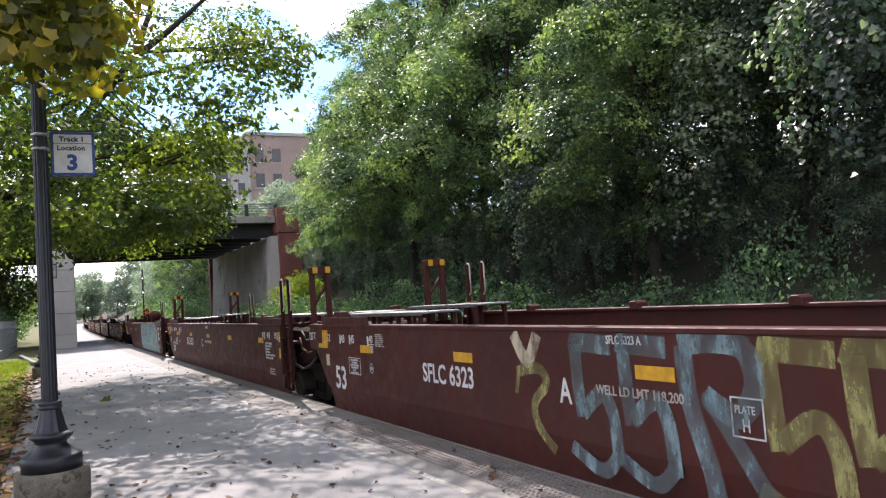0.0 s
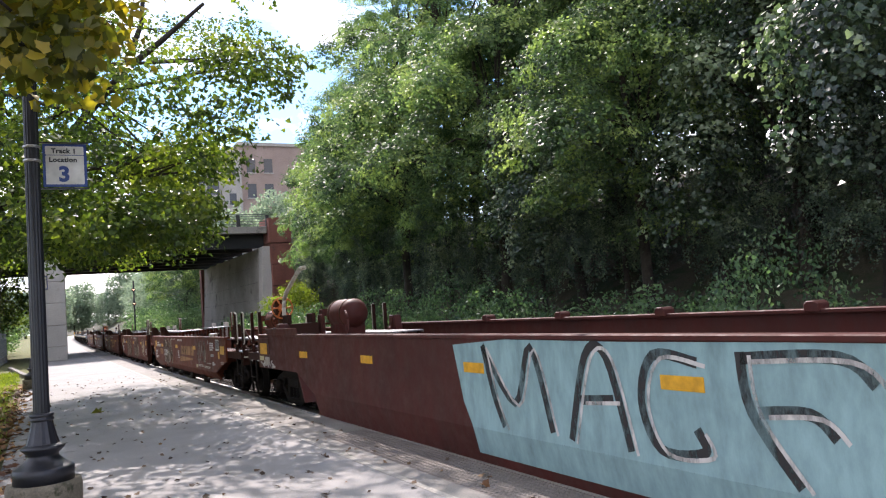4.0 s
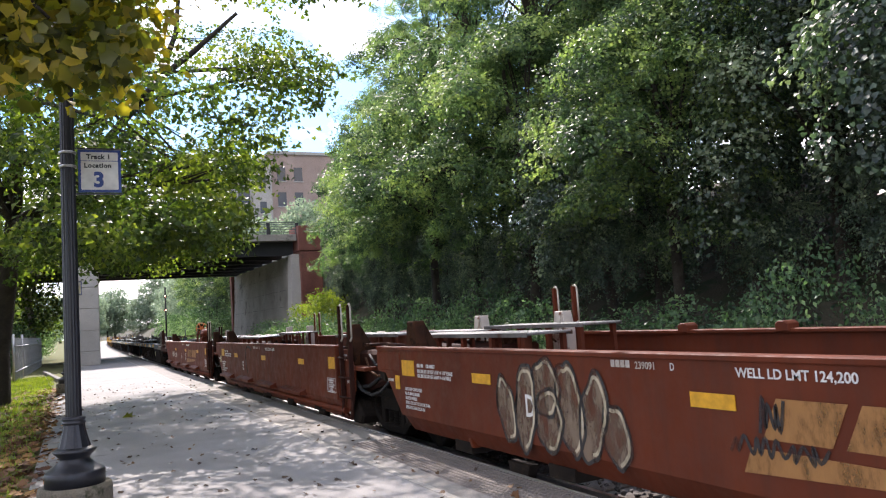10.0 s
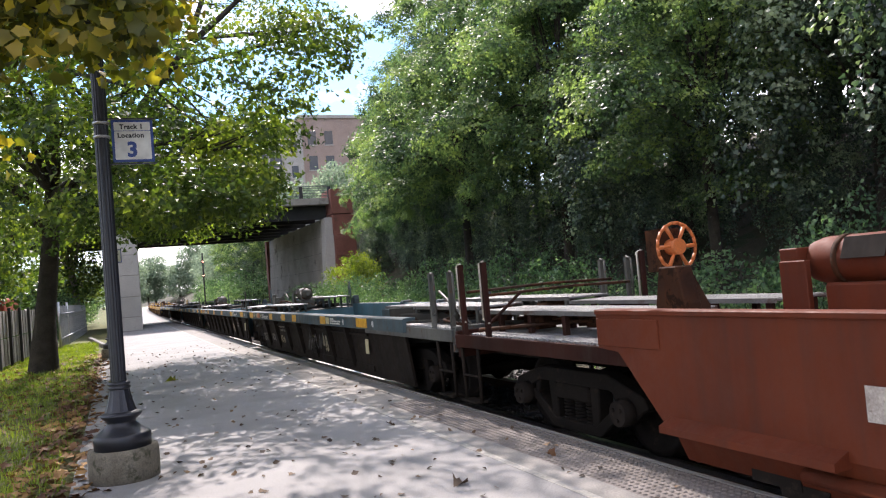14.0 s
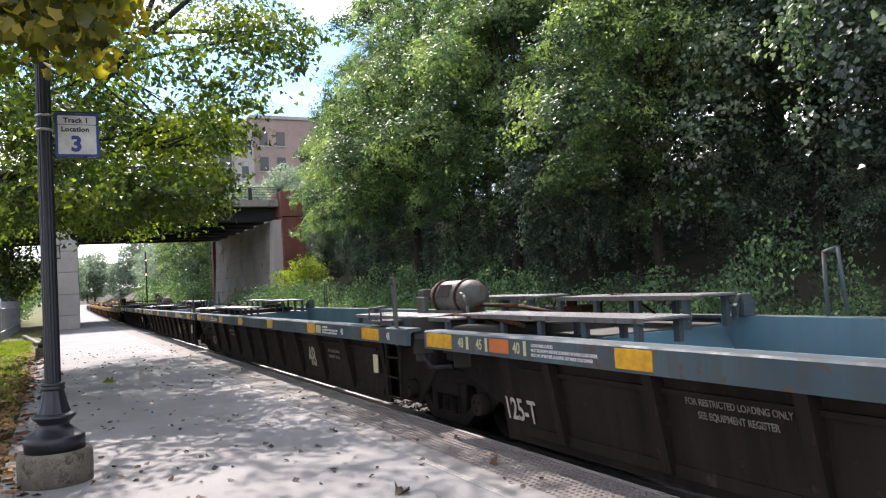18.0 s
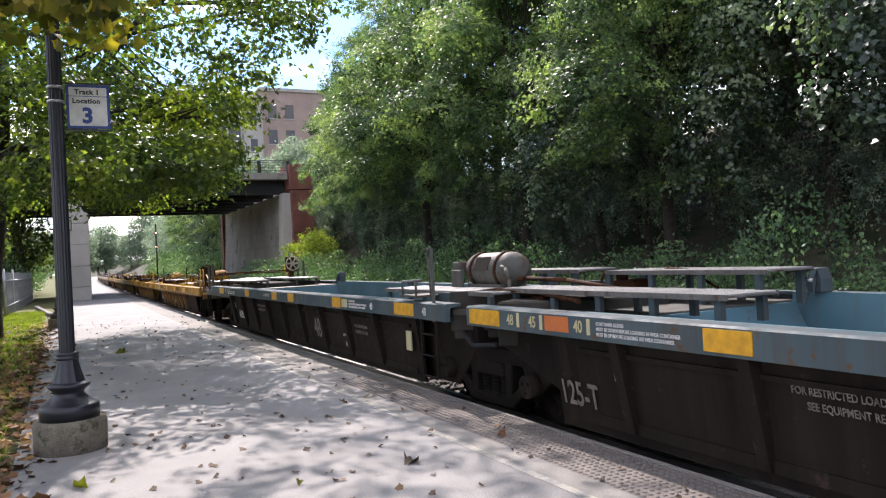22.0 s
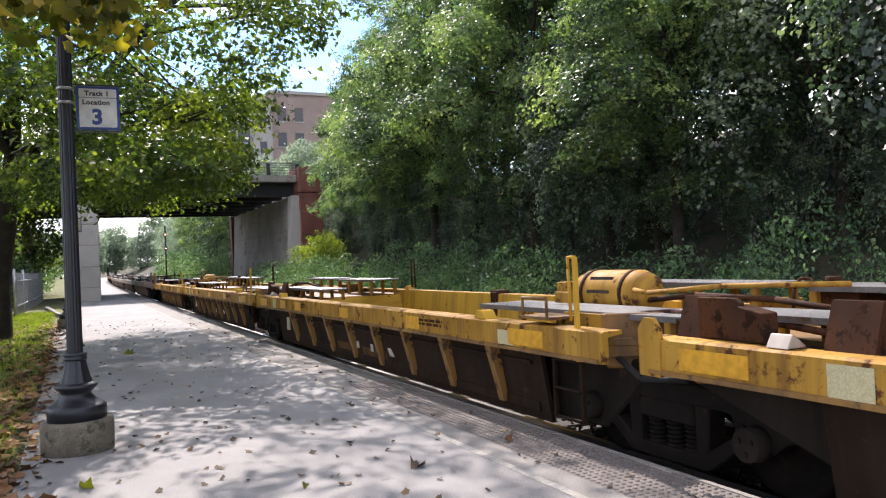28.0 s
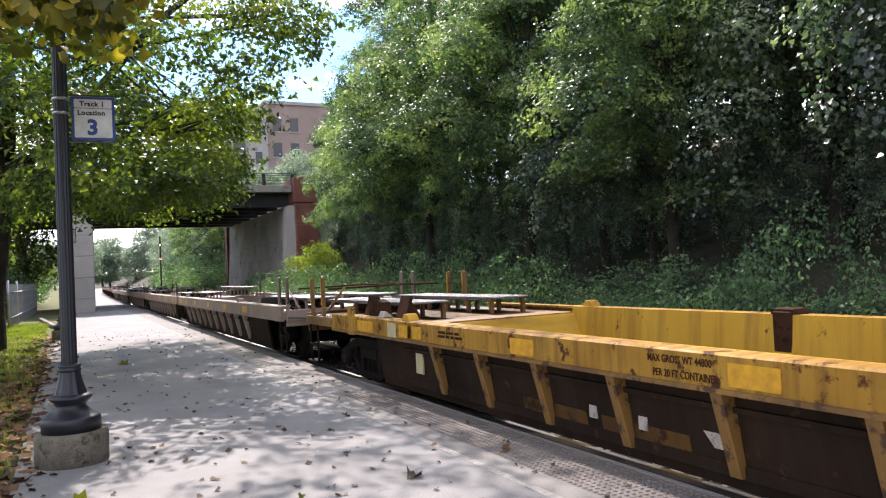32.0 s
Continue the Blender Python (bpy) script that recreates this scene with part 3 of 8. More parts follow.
def tree(name, label, m, trunk, blobs, twigs, per, spread, size, mat, bark, shape=(RHOMB, RHOMB_F), hollow=0.5, tilt=1.0, side=8, group=""):
    """trunk: foot, top, radius. A thing with a trunk and a crown."""
    th = empty(name, m, label, "tree", group)
    bm = bmesh.new()
    limbs(bm, trunk[0], trunk[1], trunk[2], blobs, side=side)
    part("trunk", bm, bark, th)
    part("crown", leaves("crown", clumps(blobs, twigs, per, spread, hollow), size, mat, shape, tilt), None, th)
    return th


def pads(spec, twigs, per, spread, dome=0.55):
    """Points for leaves on layered, domed sprays: spec rows of x, y, z, radius."""
    out = []
    for x, y, z, r in spec:
        n = max(4, int(twigs * r * r))
        a, q = rng.uniform(0, 2 * np.pi, n), np.sqrt(rng.uniform(0, 1, n))
        q = q * (1 + 0.22 * np.sin(3 * a + x) + 0.14 * np.sin(7 * a + 3 * y))
        h = dome * r * (1 - q * q) - 0.22 * r * q * q + rng.normal(0, 0.10, n) - rng.uniform(0, 1, n) ** 3 * 0.55 * r
        out.append(np.stack([x + r * q * np.cos(a), y + r * q * np.sin(a), z + h], 1))
    t = np.concatenate(out)
    return np.repeat(t, per, 0) + rng.normal(size=(len(t) * per, 3)) * spread * np.array([1, 1, 0.6])


# woodland on the bank
def facing_leaves(name, pts, normals, size, mat, shape, loose=0.5):
    """One mesh of many leaves that lie along the outside of their bough."""
    base, tri = shape
    n = len(pts)
    z = normals + rng.normal(size=(n, 3)) * loose
    z /= np.linalg.norm(z, axis=1, keepdims=True)
    side = rng.normal(size=(n, 3))
    x = np.cross(z, side)
    x /= np.linalg.norm(x, axis=1, keepdims=True)
    m = np.stack([x, np.cross(z, x), z], 2)
    k = size * rng.uniform(0.6, 1.3, n)
    v = np.einsum("nij,kj->nki", m, base - base.mean(0)) * k[:, None, None] + pts[:, None, :]
    f = tri[None] + (np.arange(n) * len(base))[:, None, None]
    return cloud_mesh(name, v.reshape(-1, 3), f.reshape(-1, 3), mat)


def boughs(spec, twigs, per, spread, droop=0.5):
    """Leaf points and outward directions on domed, ragged boughs: rows of x, y, z, radius, flatness."""
    pts, nrm = [], []
    for x, y, z, r, flat in spec:
        n = max(6, int(twigs * r * r))
        d = rng.normal(size=(n, 3))
        d[:, 2] = np.abs(d[:, 2]) * 1.2 - droop * 0.7
        d /= np.linalg.norm(d, axis=1, keepdims=True)
        a = np.arctan2(d[:, 1], d[:, 0])
        q = 0.72 + 0.30 * rng.uniform(0, 1, n) ** 0.5 + 0.16 * np.sin(4 * a + 3 * x) + 0.10 * np.sin(9 * a + 5 * y + 4 * d[:, 2])
        p = d * q[:, None] * np.array([r, r, r * flat])
        p[:, 2] -= 0.16 * r * np.maximum(0, np.hypot(p[:, 0], p[:, 1]) / r - 0.6) * 3
        c = p + np.array([x, y, z])
        k = per
        spray_dir = np.stack([d[:, 0], d[:, 1], np.zeros(n) - 0.25], 1)
        f = rng.uniform(-0.5, 1.0, (n, k, 1))
        pp = c[:, None, :] + spray_dir[:, None, :] * f * spread * 2.0 + rng.normal(size=(n, k, 3)) * spread * np.array([0.8, 0.8, 0.45])
        nn = np.repeat((d + np.array([0, 0, 0.55]))[:, None, :], k, 1)
        pts.append(pp.reshape(-1, 3))
        nrm.append(nn.reshape(-1, 3))
    return np.concatenate(pts), np.concatenate(nrm)


def curtains(spec, per, spread):
    """Leaf points on vine curtains: rows of x, y, top, bottom, radius; leaves face outwards and a little up."""
    pts, nrm = [], []
    for x, y, z1, z0, r in spec:
        n = int(95 * r * (z1 - z0))
        a = rng.uniform(0, 2 * np.pi, n)
        f = rng.uniform(0, 1, n) ** 0.8
        strand = np.sin(8 * a + 2 * x)
        z = z1 - (z1 - z0) * f * (0.68 + 0.32 * strand)
        q = r * (0.8 + 0.28 * f - 0.25 * f * f + 0.14 * strand) * np.where(f < 0.16, np.sqrt(f / 0.16), 1.0)
        c = np.stack([x + q * np.cos(a), y + q * np.sin(a), z], 1)
        d = np.stack([np.cos(a), np.sin(a), np.where(f < 0.2, 1.3, 0.45)], 1)
        pts.append((np.repeat(c, per, 0) + rng.normal(size=(n * per, 3)) * spread))
        nrm.append(np.repeat(d, per, 0))
    return np.concatenate(pts), np.concatenate(nrm)


def pinnate(pairs=5, droop=0.35, w=0.2):
    """A drooping compound leaf: leaflets in pairs along a stalk of length 1."""
    v, f = [], []
    for i in range(pairs * 2 + 1):
        u = min(1.0, (i // 2 + 0.6) / pairs)
        side = 0 if i == pairs * 2 else (-1 if i % 2 else 1)
        ln = 0.36 * (1.0 - 0.35 * abs(u - 0.45) / 0.55)
        p = np.array((0.0, u * 0.8, -droop * u * u))
        d = np.array((side * 0.86, 0.5 if side else 1.0, -0.18)) * ln
        q = np.array((-d[1], d[0], 0.0)) / ln * w * ln * 0.8
        k = len(v)
        v += [p, p + d * 0.45 - q, p + d, p + d * 0.45 + q]
        f += [(k, k + 3, k + 2), (k, k + 2, k + 1)]
    return np.array(v), np.array(f)


WIDE = np.array([(0, 0, 0), (-0.40, 0.42, 0.08), (0, 1, -0.05), (0.40, 0.42, 0.08)])


def bank_crown(h, low, reach, n, seed, rad):
    """Boughs of a tree that leans out over the line (towards -x)."""
    r = random.Random(seed)
    out = []
    for k in range(n):
        f = (k + 0.5) / n
        z = low + (h - low) * f ** 0.9
        a = math.pi + (k * 2.4 + r.uniform(-0.4, 0.4)) % (2 * math.pi) - math.pi
        d = reach * (0.55 + 0.45 * r.random()) * (1.0 - 0.75 * max(0.0, f - 0.55) / 0.45)
        lean = 0.25 * reach if math.cos(a) < 0 else 0.0
        out.append((d * math.cos(a) - lean, d * math.sin(a), z + r.uniform(-0.3, 0.3), rad * r.uniform(0.7, 1.35), r.uniform(0.42, 0.65)))
    out.append((0, 0, h, rad * 0.8, 0.8))
    return out


WOOD = []
for k, (h, low, lab, mat, size, reach, n, rad, twigs, kind) in enumerate((
        (8.6, 2.9, "broadleaf tree on the bank with overhanging boughs and glossy green leaves", LEAF_WOOD, 0.105, 2.3, 12, 1.25, 125, "bough"),
        (8.0, 2.6, "small tree on the bank draped with dark green vines", LEAF_IVY, 0.09, 2.0, 11, 0.95, 90, "vine"),
        (10.5, 2.6, "slender tree on the bank with a feathery crown", LEAF_LIGHT, 0.46, 2.1, 15, 1.1, 30, "spray"),
        (17.0, 3.4, "tall broadleaf tree high on the bank, layered crown", LEAF_WOOD, 0.18, 2.9, 21, 1.6, 44, "bough"),
        (9.4, 2.8, "tree on the bank hung with leafy vine curtains", LEAF_IVY, 0.10, 2.3, 12, 1.05, 80, "vine"),
        (18.5, 5.0, "tall feathery-leaved tree rising over the bank", LEAF_LIGHT, 0.62, 2.5, 21, 1.4, 14, "spray"))):
    sp = bank_crown(h, low, reach, n, 31 + k, rad)
    th = empty("bank_tree", pose(0, 0, 0), lab, "tree", "trees on the bank")
    bm = bmesh.new()
    limbs(bm, (0.4, 0, -0.6), (0.0, 0.2, h * 0.93), 0.12 + 0.008 * h, [(x, y, z, 0.6, 0.6, 0.3) for x, y, z, r, fl in sp[::2]], side=15)
    part("trunk", bm, BARK, th)
    p, d = boughs(sp, twigs, 5 if kind == "spray" else 10, 0.13 if h < 14 else 0.2)
    if kind == "vine":
        ds = [(x, y, z + 0.5 * r, z - r - (0.6 + (j * 0.37) % 1.3), r * 0.95) for j, (x, y, z, r, fl) in enumerate(sp)]
        p2, d2 = curtains(ds, 6, 0.11)
        p, d = np.concatenate([p[: len(p) // 2], p2]), np.concatenate([d[: len(d) // 2], d2])
    part("crown", facing_leaves("crown", p, d, size, mat, {"vine": (HEART, HEART_F), "bough": (WIDE, RHOMB_F), "spray": pinnate()}[kind], 0.6), None, th)
    WOOD.append(th)
PLACES = [  # variant, x, y, turn, scale
    (4, 13.8, -4.0, 20, 1.0), (4, 13.8, 0.2, -20, 1.05), (1, 13.3, 3.2, 10, 1.1), (4, 13.7, 7.0, 15, 1.05), (1, 13.9, 10.6, -25, 1.05), (0, 12.4, 13.4, 10, 0.9), (1, 13.4, 17.0, 30, 0.95),
    (0, 12.7, 20.6, -30, 1.1), (2, 14.2, 23.6, 40, 0.95), (0, 12.8, 27.4, 20, 1.12), (2, 14.4, 30.6, -15, 1.0), (0, 14.0, 33.6, 60, 1.1), (2, 15.2, 37.0, 30, 1.05), (2, 15.3, 40.4, -20, 0.95), (0, 16.9, 44.0, 25, 1.0), (1, 17.8, 47.0, 60, 0.9),
    (1, 16.2, 47.4, 140, 0.6), (4, 17.6, 48.4, 40, 0.65), (1, 15.2, 45.6, 20, 0.42), (1, 13.9, 8.6, 200, 0.5), (1, 13.8, 12.0, 80, 0.5), (4, 13.6, 15.4, 10, 0.48), (1, 13.6, 18.6, 120, 0.52), (4, 13.8, 22.0, 250, 0.5), (1, 13.8, 25.4, 20, 0.52), (1, 14.0, 29.0, 300, 0.52), (4, 14.2, 32.4, 60, 0.5), (1, 14.6, 35.8, 170, 0.52), (1, 15.0, 39.0, 90, 0.5), (1, 16.4, 42.6, 10, 0.52),
    (3, 16.6, -3.0, 20, 0.9), (3, 16.8, 3.0, 40, 0.95), (3, 16.6, 9.0, -30, 0.95), (3, 16.6, 15.0, 10, 0.9), (5, 16.2, 20.4, 50, 0.85), (3, 16.6, 25.0, -10, 0.95), (5, 16.6, 30.0, 20, 0.92), (5, 17.2, 35.4, -40, 1.0), (3, 17.8, 40.0, 20, 0.85), (3, 19.2, 45.4, 70, 0.7),
    (3, 18.8, -6.0, 70, 0.85), (3, 19.0, 0.6, 160, 0.9), (3, 18.8, 5.6, 220, 0.85), (3, 18.8, 11.4, 40, 0.85), (3, 19.0, 17.0, 300, 0.85), (0, 16.0, 5.0, 10, 1.1), (0, 16.2, 11.0, 80, 1.1), (0, 16.0, 17.5, 150, 1.05),
    (3, 21.5, 0.0, 30, 1.05), (3, 21.5, 6.0, 130, 1.1), (3, 21.8, 12.0, 140, 1.1), (3, 22.0, 18.0, 250, 1.1), (3, 22.0, 25.0, 200, 1.1), (3, 22.5, 33.0, 10, 1.1),
    (0, 15.0, 80.0, 10, 1.1), (1, 14.6, 86.0, 100, 1.1), (0, 15.0, 93.0, 200, 1.15), (2, 15.6, 101.0, 50, 1.1), (0, 16.4, 110.0, 50, 1.2), (0, 17.5, 122.0, 150, 1.2)]
used = set()
for v, x, y, a, s in PLACES:
    m = pose(x, y, ground_height(x, y) - 0.1, 0, 0, a)
    if v in used:
        t = copy_thing(WOOD[v], m)
    else:
        t = WOOD[v]
        t.matrix_basis = m
        used.add(v)
    t.scale = (s, s, s)

# undergrowth along the foot of the bank
for k in range(26):
    y = -6 + k * 2.15 + random.uniform(-0.4, 0.4)
    x = 9.3 + random.uniform(-0.35, 0.5)
    h = random.uniform(0.75, 1.2) * (0.62 if y < 7 else 1.0)
    if k < 5:
        bl = [(0, 0, 0.45, 1.1, 1.35, 0.8), (0.5, 0.7, 0.9, 0.7, 0.8, 0.65), (0.3, -0.7, 0.75, 0.8, 0.8, 0.7), (-0.45, 0.1, 0.35, 0.6, 1.0, 0.6), (1.3, 0, 1.3, 1.0, 1.4, 0.9)]
        th = empty("shrub", pose(x, y, -0.4), "tangled leafy undergrowth shrub at the foot of the bank", "shrub", "undergrowth")
        part("foliage", leaves("foliage", clumps(bl, 620, 11, 0.13, 0.6), 0.085, LEAF_BUSH, (HEART, HEART_F) if k % 2 else (RHOMB, RHOMB_F), 0.75), None, th)
        bmx = bmesh.new()
        for q in range(7):
            bar(bmx, (0.1 * q - 0.3, 0.25 * q - 0.8, -0.2), (0.2 * q - 0.5, 0.3 * q - 0.9, 1.2), 0.015, 0.006, 5)
        part("stem_clump", bmx, BARK, th)
        if k == 0:
            SHRUBS = []
        SHRUBS.append(th)
        th.scale = (1, 1, h)
    else:
        th = copy_thing(SHRUBS[k % 5], pose(x, y, -0.4 + 0.15 * random.random(), 0, 0, random.uniform(-40, 40)))
        th.scale = (1, 1, h)
for k in range(9):
    y = 74.0 + k * 7.0
    for x in (12.6,):
        th = copy_thing(SHRUBS[(k + int(x)) % 5], pose(x + drift(y), y + random.uniform(-1, 1), ground_height(x + drift(y), y) - 0.3, 0, 0, random.uniform(0, 360)))
        th.scale = (1.9, 1.9, 1.8)
for k in range(14):
    y = 33.0 + k * 4.2
    th = copy_thing(SHRUBS[k % 5], pose(-4.6 - 0.6 * (k % 3), y, -0.2, 0, 0, random.uniform(0, 360)))
    th.scale = (1.7, 1.7, 1.5)
bright = empty("shrub", pose(12.3, 41.0, -0.1), "bright green sunlit bush beside the bridge abutment", "shrub", "undergrowth")
part("foliage", leaves("foliage", clumps([(0, 0, 1.6, 1.5, 1.5, 1.6), (0.6, 0.4, 2.6, 0.9, 0.9, 0.8)], 600, 10, 0.16, 0.5), 0.15, GRASS, (RHOMB, RHOMB_F)), None, bright)
bmx = bmesh.new()
for q in range(5):
    bar(bmx, (0.15 * q - 0.3, 0, -0.3), (0.3 * q - 0.6, 0.2, 1.8), 0.03, 0.01, 6)
part("stem_clump", bmx, BARK, bright)

# street trees by the platform
def right_reach(z):
    return float(np.interp(z, (3.0, 4.2, 5.4, 6.5, 7.5, 8.6, 10, 14), (2.4, 3.4, 3.8, 4.6, 5.4, 6.2, 6.6, 6.0)))


MAPLE = np.array([(0, 0, 0), (0.52, 0.16, 0.06), (0.24, 0.50, 0.02), (0, 1, -0.08), (-0.24, 0.50, 0.02), (-0.52, 0.16, 0.06)])
MAPLE_F = np.array([(0, 1, 2), (0, 2, 3), (0, 3, 4), (0, 4, 5)])
r = random.Random(5)
sp = []
for k in range(340):
    z = 3.2 + 7.2 * (k / 339) ** 1.1
    y = r.uniform(13.0, 25.0) if z < 7.5 else r.uniform(9.5, 25.5)
    seen = 1.6 + (z - 1.6) * 18.0 / y
    if seen < 3.2:
        continue
    rad = r.uniform(0.6, 1.15)
    top = right_reach(seen) * y / 18.0 - rad * 0.75
    x = r.uniform(-4.5, top) if r.random() < 0.8 else top
    if seen > 5.6 and x > 1.6 * y / 18.0 and r.random() < 0.68:
        continue
    if abs(x / y + 0.075) < 0.05 and y < 22.9 and z < 5.9:
        continue
    if z > 6.4 and r.random() < 0.24:
        continue
    sp.append((x + 1.85, y - 22.7, z, rad, 0.45))
th = empty("street_tree", pose(-1.85, 22.7, -0.1), "street tree with a dark trunk and broad backlit crown", "tree")
bm = bmesh.new()
limbs(bm, (0, 0, -0.2), (0.7, -0.4, 11.5), 0.29, [(x, y, z, 0.9, 0.9, 0.4) for x, y, z, q, fl in sp[20::8]], side=30)
for chain in ([(0.05, -0.1, 3.9, 0.15), (1.1, -0.2, 5.0, 0.13), (2.5, -0.4, 6.6, 0.115), (4.2, -0.5, 8.8, 0.10), (5.2, -0.6, 9.7, 0.08), (6.4, -0.7, 10.9, 0.05)],
              [(4.2, -0.5, 8.8, 0.085), (4.7, -0.5, 10.2, 0.07), (4.9, -0.5, 12.2, 0.04)], [(4.4, -0.5, 9.0, 0.05), (5.8, -0.7, 9.2, 0.035), (7.2, -0.8, 9.0, 0.015)],
              [(0.0, 0.0, 4.6, 0.14), (-1.0, -0.3, 5.6, 0.1), (-2.2, -0.4, 6.2, 0.06)], [(2.5, -0.4, 6.6, 0.06), (4.0, -0.8, 6.9, 0.04), (5.3, -1.0, 6.4, 0.015)]):
    for a, b in zip(chain, chain[1:]):
        bar(bm, a[:3], b[:3], a[3], b[3], 9, caps=False)
part("trunk", bm, BARK, th)
p, d = boughs(sp, 62, 9, 0.17, 0.6)
part("crown", facing_leaves("crown", p, d, 0.11, LEAF_PLANE, (MAPLE, MAPLE_F), 0.8), None, th)
near = empty("street_tree", pose(-3.6, 5.6, -0.1), "street tree with yellowing lobed leaves on drooping branches", "tree")
nb = []
for k in range(80):
    z = 3.36 + 1.2 * r.random() ** 0.9
    x = r.uniform(0.4, 4.0 + 0.3 * (z - 3.4))
    nb.append((x, r.uniform(0.3, 1.15), z + 0.28 * max(0.0, x - 2.9), r.uniform(0.26, 0.42)))
for k in range(12):
    nb.append((r.uniform(1.4, 2.75), r.uniform(0.5, 1.2), r.uniform(2.85, 3.5), r.uniform(0.2, 0.32)))
# High sprays out of view, added to throw dappled shade on the platform.
for k in range(30):
    nb.append((r.uniform(-2.5, 7.2), r.uniform(-3.0, 7.5), r.uniform(6.6, 10.0), r.uniform(0.45, 0.9)))
# A few more unseen sprays, added to shade the nearest stretch of platform.
for k in range(7):
    nb.append((r.uniform(4.4, 7.8), r.uniform(4.6, 9.2), r.uniform(7.2, 9.4), r.uniform(0.4, 0.75)))
bm = bmesh.new()
limbs(bm, (0, 0, -0.2), (0.3, 0.3, 8.0), 0.24, [(x, y, z, 0.4, 0.4, 0.2) for x, y, z, q in nb[::5]], side=18)
part("trunk", bm, BARK, near)
part("crown", leaves("crown", pads(nb, 80, 8, 0.13, 0.35), 0.105, LEAF_AUTUMN, (LOBED, LOBED_F), 1.0), None, near)
LEFT = [(-6.2, 20.0, 8.0, 0.2, 2.6), (-7.5, 36.0, 8.5, 0.2, 3.0), (-15.0, 60.0, 9.0, 0.25, 4.0), (-14.0, 40.0, 9.0, 0.25, 4.0), (-13, 88, 10, 0.25, 4.0), (-7, 96, 10, 0.25, 4.0), (-4.4, 33.0, 8.5, 0.22, 2.6), (-5.5, 44.0, 9.0, 0.24, 2.8), (-2.3, 58.0, 9.5, 0.3, 2.8), (-8.5, 27.0, 9.0, 0.22, 2.8), (-9.5, 52.0, 10.0, 0.25, 3.4), (-3.5, 76.0, 9.0, 0.25, 3.0), (-11.0, 70.0, 10.0, 0.25, 3.6)]
for k, (x, y, h, r, w) in enumerate(LEFT):
    bl = [(random.uniform(-1, 1), random.uniform(-1, 1), z, w * random.uniform(0.7, 1), w * random.uniform(0.7, 1), 1.5) for z in (1.9 if x < -6 else 3.0, 3.3, 4.4, 5.6, 6.8, h - 0.8)]
    tree("street_tree", "leafy green street tree behind the fence" if k != 8 else "street tree with a leaning pale trunk", pose(x, y, -0.1), ((0, 0, -0.2), (-0.9 if k == 8 else 0.2, 0.1, h * 0.8), r), bl, 400, 10, 0.25, 0.2, LEAF_PLANE, BARK_PALE if k == 8 else BARK, (MAPLE, MAPLE_F), 0.3, group="trees along the fence")

# distant trees beyond the bridge
far_bl = [(0, 0, 4.5, 5.0, 5.0, 3.0), (2, 1, 7.5, 4.0, 4.0, 2.5), (-2, 0, 8.5, 3.5, 3.5, 2.5), (0, 0, 11, 3.0, 3.0, 2.0)]
FAR = tree("distant_tree", "green distant tree beside the line, haze in its leaf colour", pose(4.0, 372, -0.3), ((0, 0, -0.5), (0, 0, 9), 0.35), far_bl, 900, 9, 0.45, 0.5, LEAF_FAR_HAZE, BARK, hollow=0.5, group="distant trees")
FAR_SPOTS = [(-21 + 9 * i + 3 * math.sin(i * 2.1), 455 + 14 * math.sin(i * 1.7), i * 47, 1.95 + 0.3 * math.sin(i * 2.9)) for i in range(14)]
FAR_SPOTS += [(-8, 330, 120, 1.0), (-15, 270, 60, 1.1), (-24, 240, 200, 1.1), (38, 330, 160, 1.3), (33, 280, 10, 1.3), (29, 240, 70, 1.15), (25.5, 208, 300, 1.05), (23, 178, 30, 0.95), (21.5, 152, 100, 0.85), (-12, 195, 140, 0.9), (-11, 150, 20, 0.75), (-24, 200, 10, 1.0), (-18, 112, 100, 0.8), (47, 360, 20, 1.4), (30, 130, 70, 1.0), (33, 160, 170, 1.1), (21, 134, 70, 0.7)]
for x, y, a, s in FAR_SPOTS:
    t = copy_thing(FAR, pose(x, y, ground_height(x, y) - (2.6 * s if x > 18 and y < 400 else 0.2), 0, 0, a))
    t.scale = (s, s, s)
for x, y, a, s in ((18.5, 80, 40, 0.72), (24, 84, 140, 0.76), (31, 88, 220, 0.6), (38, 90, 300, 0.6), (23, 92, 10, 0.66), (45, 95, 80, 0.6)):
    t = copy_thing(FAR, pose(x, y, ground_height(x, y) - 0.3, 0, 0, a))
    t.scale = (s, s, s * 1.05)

# ---- bridge ----
BY0, BY1, SOFFIT = 50.5, 71.0, 6.3
bridge = empty("bridge", pose(0, 0, 0), "road bridge of dark steel girders with a stained concrete deck edge and metal railing", "bridge", kind="structure")
for k in range(7):
    y = BY0 + 0.9 + k * (BY1 - BY0 - 1.8) / 6
    bm = bmesh.new()
    box(bm, -30, 13.75, y - 0.03, y + 0.03, SOFFIT + 0.04, SOFFIT + 0.95)
    box(bm, -30, 13.75, y - 0.22, y + 0.22, SOFFIT, SOFFIT + 0.04)
    part("girder", bm, GIRDER, bridge)
bm = bmesh.new()
box(bm, -30, 13.78, BY0, BY1, SOFFIT + 0.95, SOFFIT + 1.25)
part("deck", bm, OLD_CONCRETE, bridge)
bm = bmesh.new()
box(bm, -30, 13.78, BY0 - 0.02, BY0 + 0.4, SOFFIT + 0.93, SOFFIT + 1.38)
part("deck_edge", bm, OLD_CONCRETE, bridge, "stained concrete deck edge", 0.02)
bm = bmesh.new()
box(bm, -30, 13.78, BY1 - 0.4, BY1 + 0.02, SOFFIT + 0.93, SOFFIT + 1.38)
